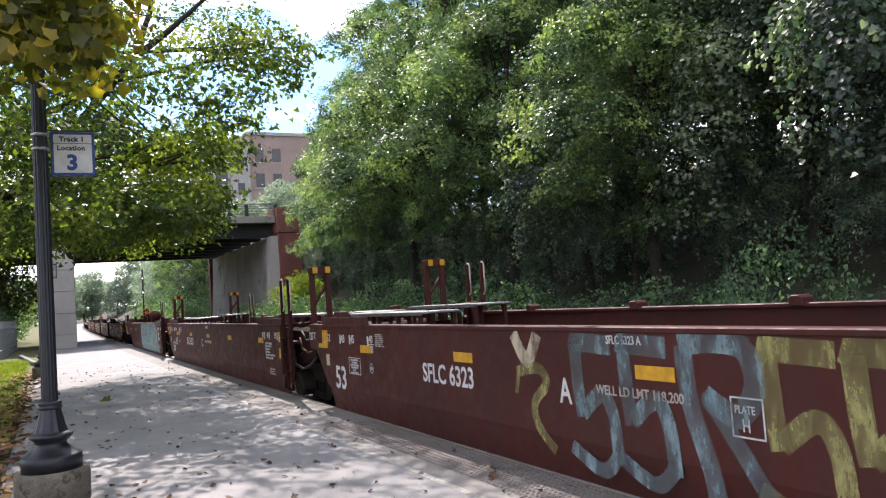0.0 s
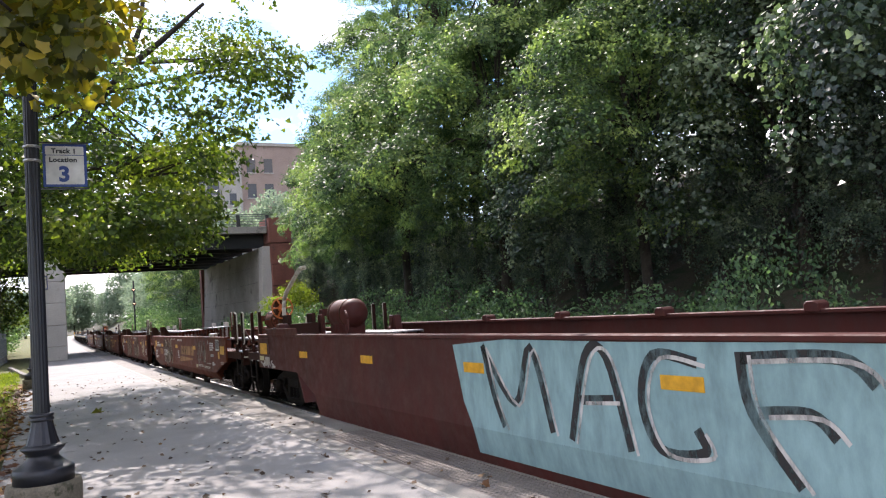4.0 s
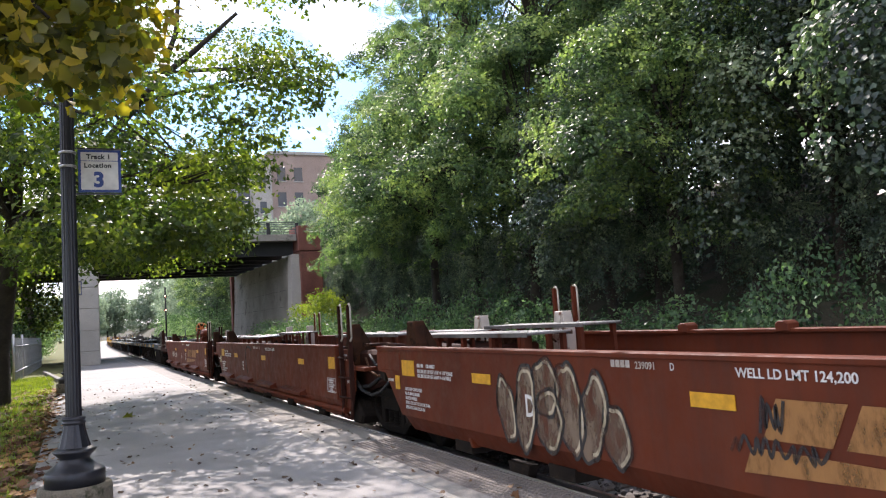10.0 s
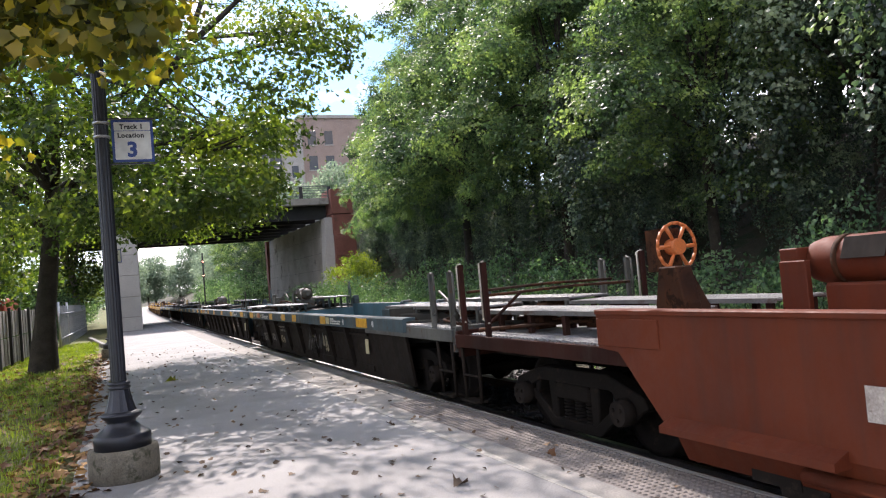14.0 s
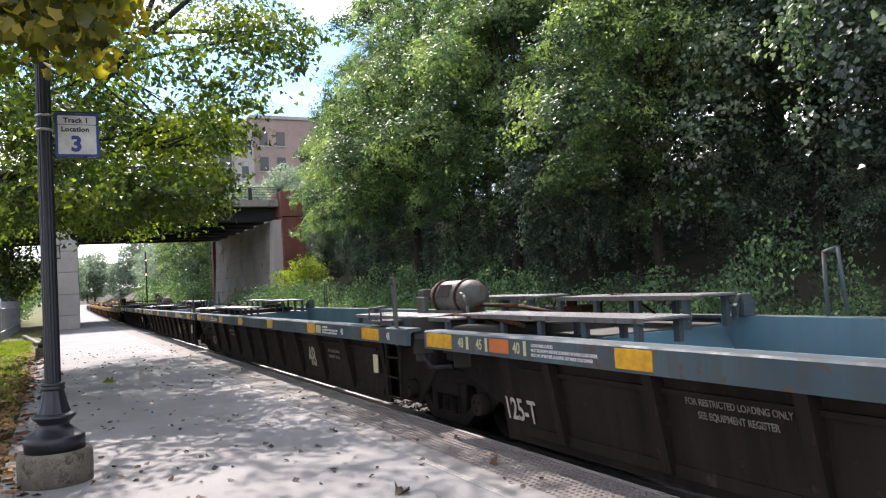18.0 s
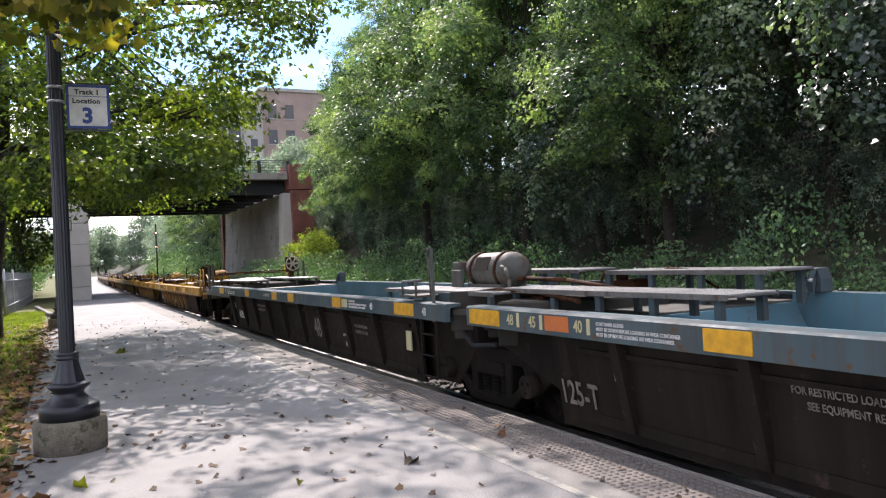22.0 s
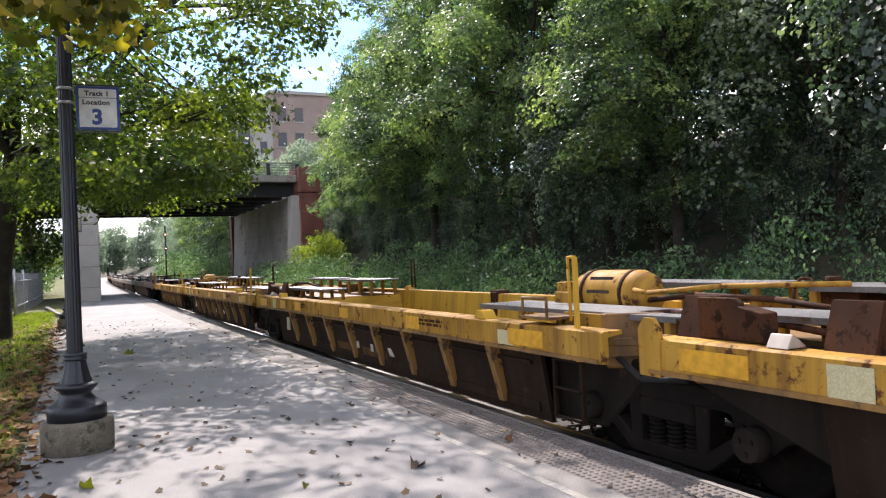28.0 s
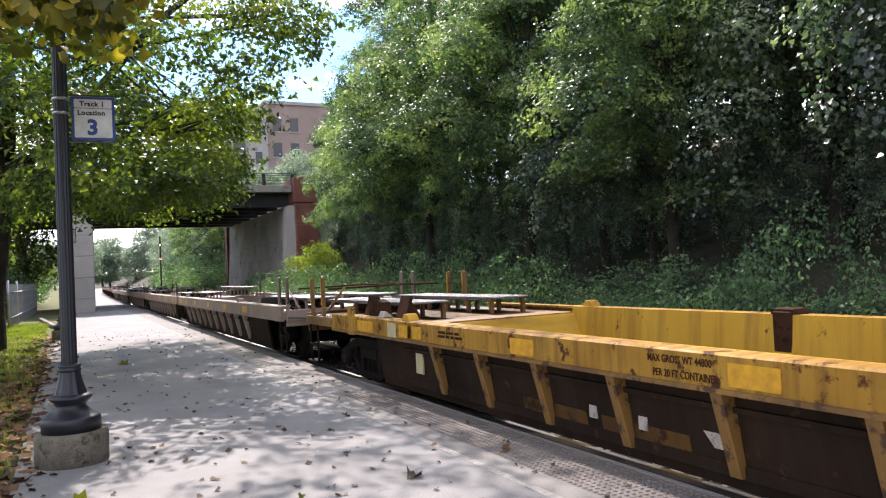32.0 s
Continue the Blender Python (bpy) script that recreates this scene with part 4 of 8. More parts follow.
part("deck_edge", bm, OLD_CONCRETE, bridge, bevel=0.02)
rl = empty("bridge_railing", pose(0, BY0 + 0.2, SOFFIT + 1.38), "weathered grey-green metal railing along the bridge deck", "railing")
for z in (0.18, 0.36, 0.54, 0.7):
    bm = bmesh.new()
    box(bm, -30, 13.75, -0.02, 0.02, z - 0.025, z + 0.025)
    part("rail_bar", bm, RAILING, rl)
bm = bmesh.new()
box(bm, -30, 13.75, -0.06, 0.06, 0.8, 0.87)
part("top_rail", bm, RAILING, rl)
for k in range(18):
    bm = bmesh.new()
    x = 13.9 - k * 1.95
    prism(bm, [(-0.16, 0.0), (0.12, 0.0), (0.1, 0.8), (-0.06, 0.8)], "x", x - 0.11, x + 0.11)
    part("post", bm, GIRDER, rl)
abut = empty("abutment", pose(0, 0, 0), "battered concrete bridge abutment with red block end wall", "abutment", kind="structure")
AX = 13.1
bm = bmesh.new()
prism(bm, [(AX + 0.37, SOFFIT), (AX + 0.02, -0.6), (AX + 4, -0.6), (AX + 4, SOFFIT)], "y", 51.4, BY1)
part("abutment_core", bm, GIRDER, abut)
for k in range(6):
    z0 = -0.6 + k * 1.15
    z1 = min(z0 + 1.135, SOFFIT)
    f0, f1 = AX + 0.35 * (z0 + 0.6) / 6.9, AX + 0.35 * (z1 + 0.6) / 6.9
    for j in range(4):
        y0 = 51.4 + j * 4.9
        bm = bmesh.new()
        prism(bm, [(f1, z1), (f0, z0), (f0 + 0.5, z0), (f1 + 0.5, z1)], "y", y0, min(y0 + 4.885, BY1))
        part("wall_panel", bm, OLD_CONCRETE, abut)
bm = bmesh.new()
prism(bm, [(AX + 0.30, SOFFIT + 0.02), (AX - 0.06, -0.6), (AX + 0.8, -0.6), (AX + 0.8, SOFFIT + 0.02)], "y", 50.4, 51.42)
part("abutment_nosing", bm, PIER_CONCRETE, abut, "pale concrete nosing")
for k in range(5):
    bm = bmesh.new()
    z0 = -0.6 + k * 1.42
    box(bm, AX + 0.78 + 0.02 * (k % 2), AX + 2.3, 50.15, 51.2, z0, z0 + 1.40)
    part("red_block", bm, BRICK_RED, abut, bevel=0.02)
bm = bmesh.new()
box(bm, AX + 0.72, AX + 2.22, 50.1, 52.5, 6.52, 8.22)
part("red_pilaster", bm, BRICK_RED, abut, bevel=0.02)
bm = bmesh.new()
box(bm, AX + 2.3, AX + 9, 50.6, 51.2, -0.6, 6.4)
part("wing_wall", bm, OLD_CONCRETE, abut)
bm = bmesh.new()
box(bm, AX + 0.05, AX + 0.3, BY1, BY1 + 0.8, -0.6, SOFFIT)
part("far_red_edge", bm, BRICK_RED, abut)
bm = bmesh.new()
box(bm, 15.4, 60, BY0 + 0.3, BY1, 3.0, SOFFIT + 1.25)
part("approach_fill", bm, OLD_CONCRETE, abut)
pier = empty("bridge_pier", pose(0.86, 50.6, 0), "pale concrete bridge pier cast in stacked lifts beside the platform", "pier", kind="structure")
zs = [0.0, 0.82, 2.05, 3.35, 4.6, 5.75, 6.21]
for a, b in zip(zs, zs[1:]):
    bm = bmesh.new()
    box(bm, -0.6, 0.6, -0.6, 0.6, a, b - 0.025)
    part("pier_lift", bm, PIER_CONCRETE, pier, bevel=0.02)
bm = bmesh.new()
box(bm, -0.56, 0.56, -0.56, 0.56, 0, 6.19)
part("pier_core", bm, OLD_CONCRETE, pier)
for py in (57.0, 64.0):
    p2 = copy_thing(pier, pose(0.86 + drift(py), py, 0))

# ---- building behind the bridge ----
blg = empty("apartment_building", pose(33.4, 138.0, 0), "brown and grey brick apartment building behind the trees", "building")
for nm, a, mat in (("wall", (0, 40, 0, 20, 0, 33.2), BUILDING_BRICK), ("corner_bay", (-3.5, 0.0, -0.8, 16, 0, 31.6), BUILDING_STONE), ("lower_wing", (-9.1, -3.5, -0.5, 14, 0, 27.0), BUILDING_STONE), ("wing_return", (-9.6, -9.1, 2.5, 14, 0, 26.6), BUILDING_BRICK)):
    bm = bmesh.new()
    box(bm, *a)
    part(nm, bm, mat, blg)
for a in ((-3.8, 0.2, -1.1, 16.2, 31.6, 32.1), (-0.3, 40.3, -0.3, 20.2, 33.2, 33.8), (-9.5, -3.6, -0.9, 14.3, 27.0, 27.6)):
    bm = bmesh.new()
    box(bm, *a)
    part("cornice", bm, BUILDING_STONE, blg)
for x, w, z, h, yy in ((-2.3, 1.2, 26.6, 2.2, -0.84), (-8.6, 2.1, 24.0, 2.3, -0.54), (-6.1, 2.1, 24.0, 2.3, -0.54), (1.2, 1.6, 28.2, 2.6, -0.04), (4.4, 1.6, 28.2, 2.6, -0.04), (1.2, 1.6, 23.5, 2.6, -0.04), (4.4, 1.6, 23.5, 2.6, -0.04), (-2.3, 1.2, 22.0, 2.2, -0.84)):
    bm = bmesh.new()
    box(bm, x, x + w, yy, yy + 0.1, z, z + h)
    win = part("window", bm, GLASS_DARK, blg)
    bm = bmesh.new()
    box(bm, x - 0.15, x + w + 0.15, yy - 0.12, yy + 0.05, z - 0.2, z)
    part("sill", bm, BUILDING_STONE, win)

# ---- lamp posts with location signs ----
def lamp_post(m, number, label):
    th = empty("lamp_post", m, label, "lamp post", "platform lamp posts")
    bm = bmesh.new()
    lathe(bm, [(0.305, -0.1), (0.31, 0.24), (0.30, 0.285), (0.0, 0.29)], 0, 0, 40)
    part("pedestal", bm, PEDESTAL, th, "round mossy concrete pedestal")
    bm = bmesh.new()
    lathe(bm, [(0.25, 0.285), (0.25, 0.40), (0.24, 0.415), (0.225, 0.42), (0.17, 0.46), (0.125, 0.505), (0.13, 0.53), (0.175, 0.57), (0.185, 0.59), (0.165, 0.60), (0.14, 0.615)], 0, 0, 32)
    part("base_casting", bm, BLACK_IRON, th)
    bm = bmesh.new()
    lathe(bm, [(0.14, 0.61), (0.118, 0.68), (0.098, 0.76), (0.088, 0.82)], 0, 0, 24, 0.06)
    part("fluted_skirt", bm, BLACK_IRON, th)
    bm = bmesh.new()
    lathe(bm, [(0.09, 0.815), (0.1, 0.825), (0.1, 0.84), (0.088, 0.85), (0.1, 0.86), (0.1, 0.875), (0.085, 0.885)], 0, 0, 28)
    part("collar", bm, BLACK_IRON, th)
    bm = bmesh.new()
    lathe(bm, [(0.068, 0.87), (0.066, 2.0), (0.06, 4.2)], 0, 0, 32, 0.07)
    part("shaft", bm, BLACK_IRON, th)
    bm = bmesh.new()
    lathe(bm, [(0.08, 4.2), (0.12, 4.26), (0.17, 4.34), (0.15, 4.42)], 0, 0, 20)
    part("lamp_holder", bm, BLACK_IRON, th)
    bm = bmesh.new()
    lathe(bm, [(0.14, 4.42), (0.2, 4.6), (0.17, 4.85), (0.04, 5.0)], 0, 0, 20)
    part("globe", bm, SIGN_WHITE, th)
    for z in (3.30, 3.17):
        bm = bmesh.new()
        lathe(bm, [(0.071, z - 0.012), (0.075, z - 0.01), (0.075, z + 0.01), (0.071, z + 0.012)], 0, 0, 24)
        part("clamp_band", bm, SIGN_BACK, th, "steel clamp band")
    for z in (3.345, 2.915):
        bm = bmesh.new()
        box(bm, 0.05, 0.47, -0.012, 0.012, z - 0.006, z + 0.006)
        part("sign_arm", bm, BLACK_IRON, th)
    bm = bmesh.new()
    box(bm, 0.085, 0.455, -0.006, 0.006, 2.93, 3.335)
    sign = part("sign", bm, SIGN_BLUE, th, "blue-bordered white location sign", 0.004)
    for z0, z1 in ((3.232, 3.312), (2.955, 3.226)):
        bm = bmesh.new()
        prism(bm, [(0.115, z0), (0.425, z0), (0.43, z0 + 0.006), (0.43, z1 - 0.006), (0.425, z1), (0.115, z1), (0.11, z1 - 0.006), (0.11, z0 + 0.006)], "y", -0.0085, -0.005)
        part("sign_panel", bm, SIGN_WHITE, sign)
    face = [("Track 1", 0.062, 0.158, 3.248, BLACK_IRON), ("Location", 0.062, 0.137, 3.165, BLACK_IRON), (number, 0.195, 0.213, 2.985, SIGN_BLUE)]
    for text, size, x, z, mat in face:
        lettering(text, size, mat, sign, pose(x, -0.0095, z, 90, 0, 0), "sign_text", 1.0, 1.08, 0.04)
    return th


lamp_post(pose(0.0, 7.78, 0, 0, 0, -3), "3", "black fluted lamp post with a blue and white location sign")
lamp_post(pose(-0.16, 26.0, 0, 0, 0, -3), "2", "black fluted lamp post with a location sign, farther along the platform")

# ---- fences, kerbs and clutter behind the platform ----
fence = empty("fence", pose(0, 0, 0), "grey metal paling fence behind the grass verge", "fence")
bm = bmesh.new()
box(bm, -0.02, 0.02, -0.09, 0.09, -0.05, 1.78)
pale = mesh_of("pale", bm, FENCE_GREY)
for k in range(46):
    o = part("pale", pale, None, fence)
    o.location = (-2.15 + 0.0065 * k, 36.0 + k * 0.47, 0.02 * (k % 3))
for z in (0.4, 1.45):
    bm = bmesh.new()
    bar(bm, (-2.11, 35.8, z), (-1.82, 57.4, z), 0.03)
    part("fence_rail", bm, FENCE_GREY, fence)
for y, x in ((35.85, -2.17), (40.6, -2.1)):
    bm = bmesh.new()
    bar(bm, (x, y, -0.1), (x, y, 1.95), 0.05)
    part("fence_post", bm, SIGN_BACK, fence)
fence2 = empty("fence", pose(0, 0, 0), "greyed board fence with dark posts", "fence")
for k in range(18):
    y = 24.6 + k * 0.53
    x = -3.06 + 0.042 * (y - 25.0)
    for q in range(2):
        bm = bmesh.new()
        box(bm, x - 0.02, x + 0.02, y, y + 0.51, 0.1 + q * 0.82, 0.89 + q * 0.82)
        part("board", bm, FENCE_WOOD, fence2)
for k in range(6):
    y = 24.5 + k * 1.9
    x = -3.0 + 0.042 * (y - 25.0)
    bm = bmesh.new()
    box(bm, x - 0.03, x + 0.05, y, y + 0.09, -0.1, 1.8)
    part("post", bm, GIRDER, fence2)
kerb = empty("kerb", pose(0, 0, 0), "low worn concrete kerb along the grass verge", "kerb", kind="structure")
for k in range(9):
    y = 33.5 + k * 1.1
    bm = bmesh.new()
    box(bm, -0.62 - 0.09 * k, -0.46 - 0.09 * k, y, y + 1.04, -0.1, 0.11)
    part("kerb_stone", bm, CONCRETE, kerb, bevel=0.015)
vehicle = empty("parked_trailer", pose(-5.2, 38.0, 0), "red parked trailer beyond the fence", "trailer")
bm = bmesh.new()
box(bm, -1.1, 1.1, -2.5, 2.5, 0.75, 2.3)
part("body", bm, plain("red_bodywork", (0.42, 0.06, 0.03), 0.5), vehicle, bevel=0.06)
for yy in (-1.4, 1.4):
    bm = bmesh.new()
    bar(bm, (-1.15, yy, 0.38), (1.15, yy, 0.38), 0.38, n=20)
    part("wheel", bm, HOSE, vehicle)

# grass, leaf litter and fallen leaves
n = 26000
gxs, gys = rng.uniform(-3.3, -0.5, n), 4 + 34 * rng.uniform(0, 1, n) ** 1.3
keep = gxs < -0.55 - 0.05 * np.sin(gys * 3) - 0.012 * np.maximum(0, gys - 20)
pts = np.stack([gxs, gys, np.full(n, 0.01)], 1)[keep]
az = rng.uniform(0, 6.28, len(pts))
h = rng.uniform(0.04, 0.11, len(pts))
w = 0.008 + 0.004 * (pts[:, 1] > 15)
dx, dy = np.cos(az), np.sin(az)
lean = rng.uniform(-0.04, 0.04, (len(pts), 2))
gv = np.stack([pts + np.stack([dx * w, dy * w, 0 * dx], 1), pts - np.stack([dx * w, dy * w, 0 * dx], 1), pts + np.stack([lean[:, 0], lean[:, 1], h], 1)], 1)
gf = (np.arange(len(pts)) * 3)[:, None] + np.array([[0, 1, 2]])
tagged(new("grass", cloud_mesh("grass", gv.reshape(-1, 3), gf, GRASS)), "short sunlit grass on the verge with brown leaves", "grass", kind="stuff")
litter = []
for k in range(3000):
    y = 4 + 24 * random.random() ** 1.2
    x = -0.62 + random.gauss(0, 0.22) if random.random() < 0.42 else random.uniform(-3.0, -0.5)
    litter.append((x, y, 0.012 + 0.05 * random.random() * (x < -0.5)))
tagged(new("leaf_litter", leaves("leaf_litter", np.array(litter), 0.105, LEAF_DRY, (LOBED, LOBED_F), 0.22)), "drift of brown fallen leaves along the platform edge", "fallen leaves", kind="stuff")
scatter = []
for k in range(460):
    y = 3.2 + 24 * random.random() ** 1.4
    scatter.append((random.uniform(-0.4, 3.6), y, 0.012))
tagged(new("fallen_leaves", leaves("fallen_leaves", np.array(scatter), 0.055, LEAF_CURL, (LOBED, LOBED_F), 0.25)), "scattered curled brown leaves on the platform", "fallen leaves", kind="stuff")
for x, y, s, mat, lab in ((0.97, 16.3, 0.3, LEAF_AUTUMN, "yellow-green fallen leaf on the asphalt"), (2.35, 5.45, 0.16, LEAF_CURL, "large curled brown leaf on the asphalt"), (3.32, 5.72, 0.12, LEAF_DRY, "curled orange-brown leaf on the tactile edge"), (1.45, 5.4, 0.13, LEAF_AUTUMN, "curled olive leaf on the asphalt"), (2.73, 8.2, 0.14, LEAF_CURL, "curled dark leaf on the asphalt"), (0.05, 6.35, 0.2, LEAF_AUTUMN, "yellow-green fallen leaf on the asphalt")):
    lf = leaves("fallen_leaf", np.array([(0.0, 0.0, 0.0)]), s * 0.62, mat, (LOBED * np.array([1, 1, 3.5]), LOBED_F), 0.2)
    ob = tagged(new("fallen_leaf", lf), lab, "leaf", "single fallen leaves")
    ob.location = (x, y, 0.03)

# ballast stones showing beside and between the rails
n = 9000
bx = rng.uniform(3.95, 7.6, n)
by = rng.uniform(0.5, 26, n) ** 1.0
pts = np.stack([bx, by, np.full(n, -0.385) + rng.uniform(0, 0.035, n)], 1)
tagged(new("ballast", leaves("ballast", pts, 0.062, BALLAST, (SHARD, SHARD_F))), "loose grey crushed stone ballast", "ballast", kind="stuff")

# signal mast beyond the bridge
sig = empty("signal_mast", pose(9.6, 92.0, -0.4), "railway signal mast with two lit round heads", "signal")
bm = bmesh.new()
bar(bm, (0, 0, 0), (0, 0, 7.2), 0.09)
part("mast", bm, GIRDER, sig)
lit = bpy.data.materials.new("signal_lamp")
lit.use_nodes = True
lit.node_tree.nodes["Principled BSDF"].inputs["Emission Color"].default_value = (1.0, 0.35, 0.2, 1)
lit.node_tree.nodes["Principled BSDF"].inputs["Emission Strength"].default_value = 3.0
for z in (4.6, 6.2):
    bm = bmesh.new()
    bar(bm, (0, 0.05, z), (0, -0.04, z), 0.2, n=20)
    hd = part("signal_head", bm, GIRDER, sig)
    bm = bmesh.new()
    bar(bm, (0, -0.04, z), (0, -0.08, z), 0.09, n=14)
    part("lens", bm, lit, hd)

# tactile tiles with domes, nearest stretch
bm = bmesh.new()
box(bm, 0, 0.606, 0, 1.2, -0.03, -0.004)
for i in range(10):
    for j in range(20):
        cx, cy = 0.033 + i * 0.06, 0.03 + j * 0.06
        lo = [bm.verts.new((cx + 0.021 * math.cos(a), cy + 0.021 * math.sin(a), -0.004)) for a in (0.5, 1.55, 2.6, 3.64, 4.69, 5.74)]
        hi = [bm.verts.new((cx + 0.012 * math.cos(a), cy + 0.012 * math.sin(a), 0.004)) for a in (0.5, 1.55, 2.6, 3.64, 4.69, 5.74)]
        for q in range(6):
            bm.faces.new((lo[q], lo[(q + 1) % 6], hi[(q + 1) % 6], hi[q]))
        bm.faces.new(hi)
tile = mesh_of("tactile_tile", bm, TACTILE)
for k in range(13):
    t = part("tactile_tile", tile, None, platform)
    t.location = (3.192, -6.0 + 1.2 * k, 0.002)


# ---- the train ----
SPEED = 7.85


def near_face(y, z, out=1.505):
    """The pose of lettering on the platform side of a car, starting at y and running towards the front."""
    return pose(-out, y, z, 90, 0, -90)


def ring(bm, c, r, rr, axis="x", n=18):
    pts = []
    for i in range(n + 1):
        a = 2 * math.pi * i / n
        u, v = r * math.cos(a), r * math.sin(a)
        pts.append({"x": (c[0], c[1] + u, c[2] + v), "y": (c[0] + u, c[1], c[2] + v)}[axis])
    pipe(bm, pts, rr, 6)


SHARED = {}


def shared(key, make, mat, bevel=0.0):
    """A mesh built once and used again."""
    if key not in SHARED:
        bm = bmesh.new()
        make(bm)
        SHARED[key] = mesh_of(key.split("/")[0], bm, mat, bevel)
    return SHARED[key]


def piece(name, key, make, mat, parent, loc=(0, 0, 0), label="", bevel=0.0, rz=0):
    ob = part(name, shared(key, make, mat, bevel), None, parent, label)
    ob.matrix_basis = pose(*loc, 0, 0, rz)
    return ob


def truck(parent, y):
    def bolster(bm):
        prism(bm, [(-1.0, 0.5), (-0.5, 0.42), (0.5, 0.42), (1.0, 0.5), (1.0, 0.62), (0.4, 0.72), (-0.4, 0.72), (-1.0, 0.62)], "y", -0.2, 0.2)
        bar(bm, (0, 0, 0.7), (0, 0, 0.86), 0.3, n=20)
    tk = piece("truck", "truck", bolster, TRUCK_DARK, parent, (0, y, 0), "greasy black two-axle truck")

    def frame_side(bm):
        prism(bm, [(-1.18, 0.5), (-1.12, 0.6), (-0.6, 0.76), (0.6, 0.76), (1.12, 0.6), (1.18, 0.5), (1.05, 0.44), (0.62, 0.61), (-0.62, 0.61), (-1.05, 0.44)], "x", -0.09, 0.09)
        prism(bm, [(-1.12, 0.48), (-1.0, 0.38), (-0.78, 0.40), (-0.42, 0.14), (0.42, 0.14), (0.78, 0.40), (1.0, 0.38), (1.12, 0.48), (0.9, 0.50), (0.74, 0.50), (0.36, 0.25), (-0.36, 0.25), (-0.74, 0.50), (-0.9, 0.50)], "x", -0.09, 0.09)
        for s in (-1, 1):
            prism(bm, [(s * 0.30, 0.2), (s * 0.42, 0.2), (s * 0.46, 0.66), (s * 0.30, 0.66)], "x", -0.085, 0.085)
            prism(bm, [(s * 0.70, 0.42), (s * 0.78, 0.42), (s * 0.72, 0.66), (s * 0.62, 0.66)], "x", -0.075, 0.075)
    fr = shared("side_frame", frame_side, TRUCK_DARK, 0.012)

    def spring(bm):
        for k in range(6):
            bar(bm, (0, 0, 0.25 + k * 0.035), (0, 0, 0.268 + k * 0.035), 0.085, 0.075, n=12, caps=False)
            bar(bm, (0, 0, 0.268 + k * 0.035), (0, 0, 0.285 + k * 0.035), 0.062, 0.085, n=12, caps=False)
        bmesh.ops.remove_doubles(bm, verts=bm.verts, dist=0.0005)
    sp = shared("spring", spring, TRUCK_DARK)
    be = shared("bolster_end", lambda bm: prism(bm, [(-0.3, 0.455), (0.3, 0.455), (0.3, 0.6), (0.24, 0.62), (-0.24, 0.62), (-0.3, 0.6)], "x", -0.12, 0.11), TRUCK_DARK, 0.015)

    def wheel(bm):
        rings = []
        for x, r in ((-0.07, 0.0), (-0.09, 0.1), (-0.085, 0.15), (-0.03, 0.2), (-0.03, 0.34), (-0.065, 0.36), (-0.065, 0.415), (0.045, 0.42), (0.05, 0.445), (0.075, 0.44), (0.075, 0.36), (0.04, 0.34), (0.04, 0.0)):
            rings.append([bm.verts.new((x, r * math.cos(i * 0.2618), r * math.sin(i * 0.2618))) for i in range(24)])
        for a, b in zip(rings, rings[1:]):
            for i in range(24):
                bm.faces.new((a[i], a[(i + 1) % 24], b[(i + 1) % 24], b[i])).smooth = True
        bmesh.ops.remove_doubles(bm, verts=bm.verts, dist=1e-5)
    wh = shared("wheel", wheel, TRUCK_DARK)

    def cap(bm):
        bar(bm, (-0.15, 0, 0), (0.02, 0, 0), 0.115, 0.13, 16)
        for k in range(3):
            a = k * 2.094 + 0.5
            bar(bm, (-0.17, 0.06 * math.cos(a), 0.06 * math.sin(a)), (-0.14, 0.06 * math.cos(a), 0.06 * math.sin(a)), 0.02, n=6)
    cp = shared("bearing_cap", cap, GRIME)
    for s in (-1, 1):
        o = part("side_frame", fr, None, tk)
        o.location = (s * 1.02, 0, 0)
        for w in (-0.2, 0.0, 0.2):
            o = part("spring", sp, None, tk)
            o.location = (s * 1.0, w, 0)
        o = part("bolster_end", be, None, tk)
        o.matrix_basis = pose(s * 1.0, 0, 0, 0, 0, 0 if s < 0 else 180)
        for w in (-0.89, 0.89):
            o = part("wheel", wh, None, tk)
            o.matrix_basis = pose(s * 0.755, w, 0.42, 0, 0, 0 if s < 0 else 180)
            o = part("bearing_cap", cp, None, tk)
            o.matrix_basis = pose(s * 1.08, w, 0.45, 0, 0, 0 if s < 0 else 180)
    for w in (-0.89, 0.89):
        o = piece("axle", "axle", lambda bm: bar(bm, (-0.95, 0, 0), (0.95, 0, 0), 0.08, n=12), TRUCK_DARK, tk, (0, w, 0.42))
    return tk


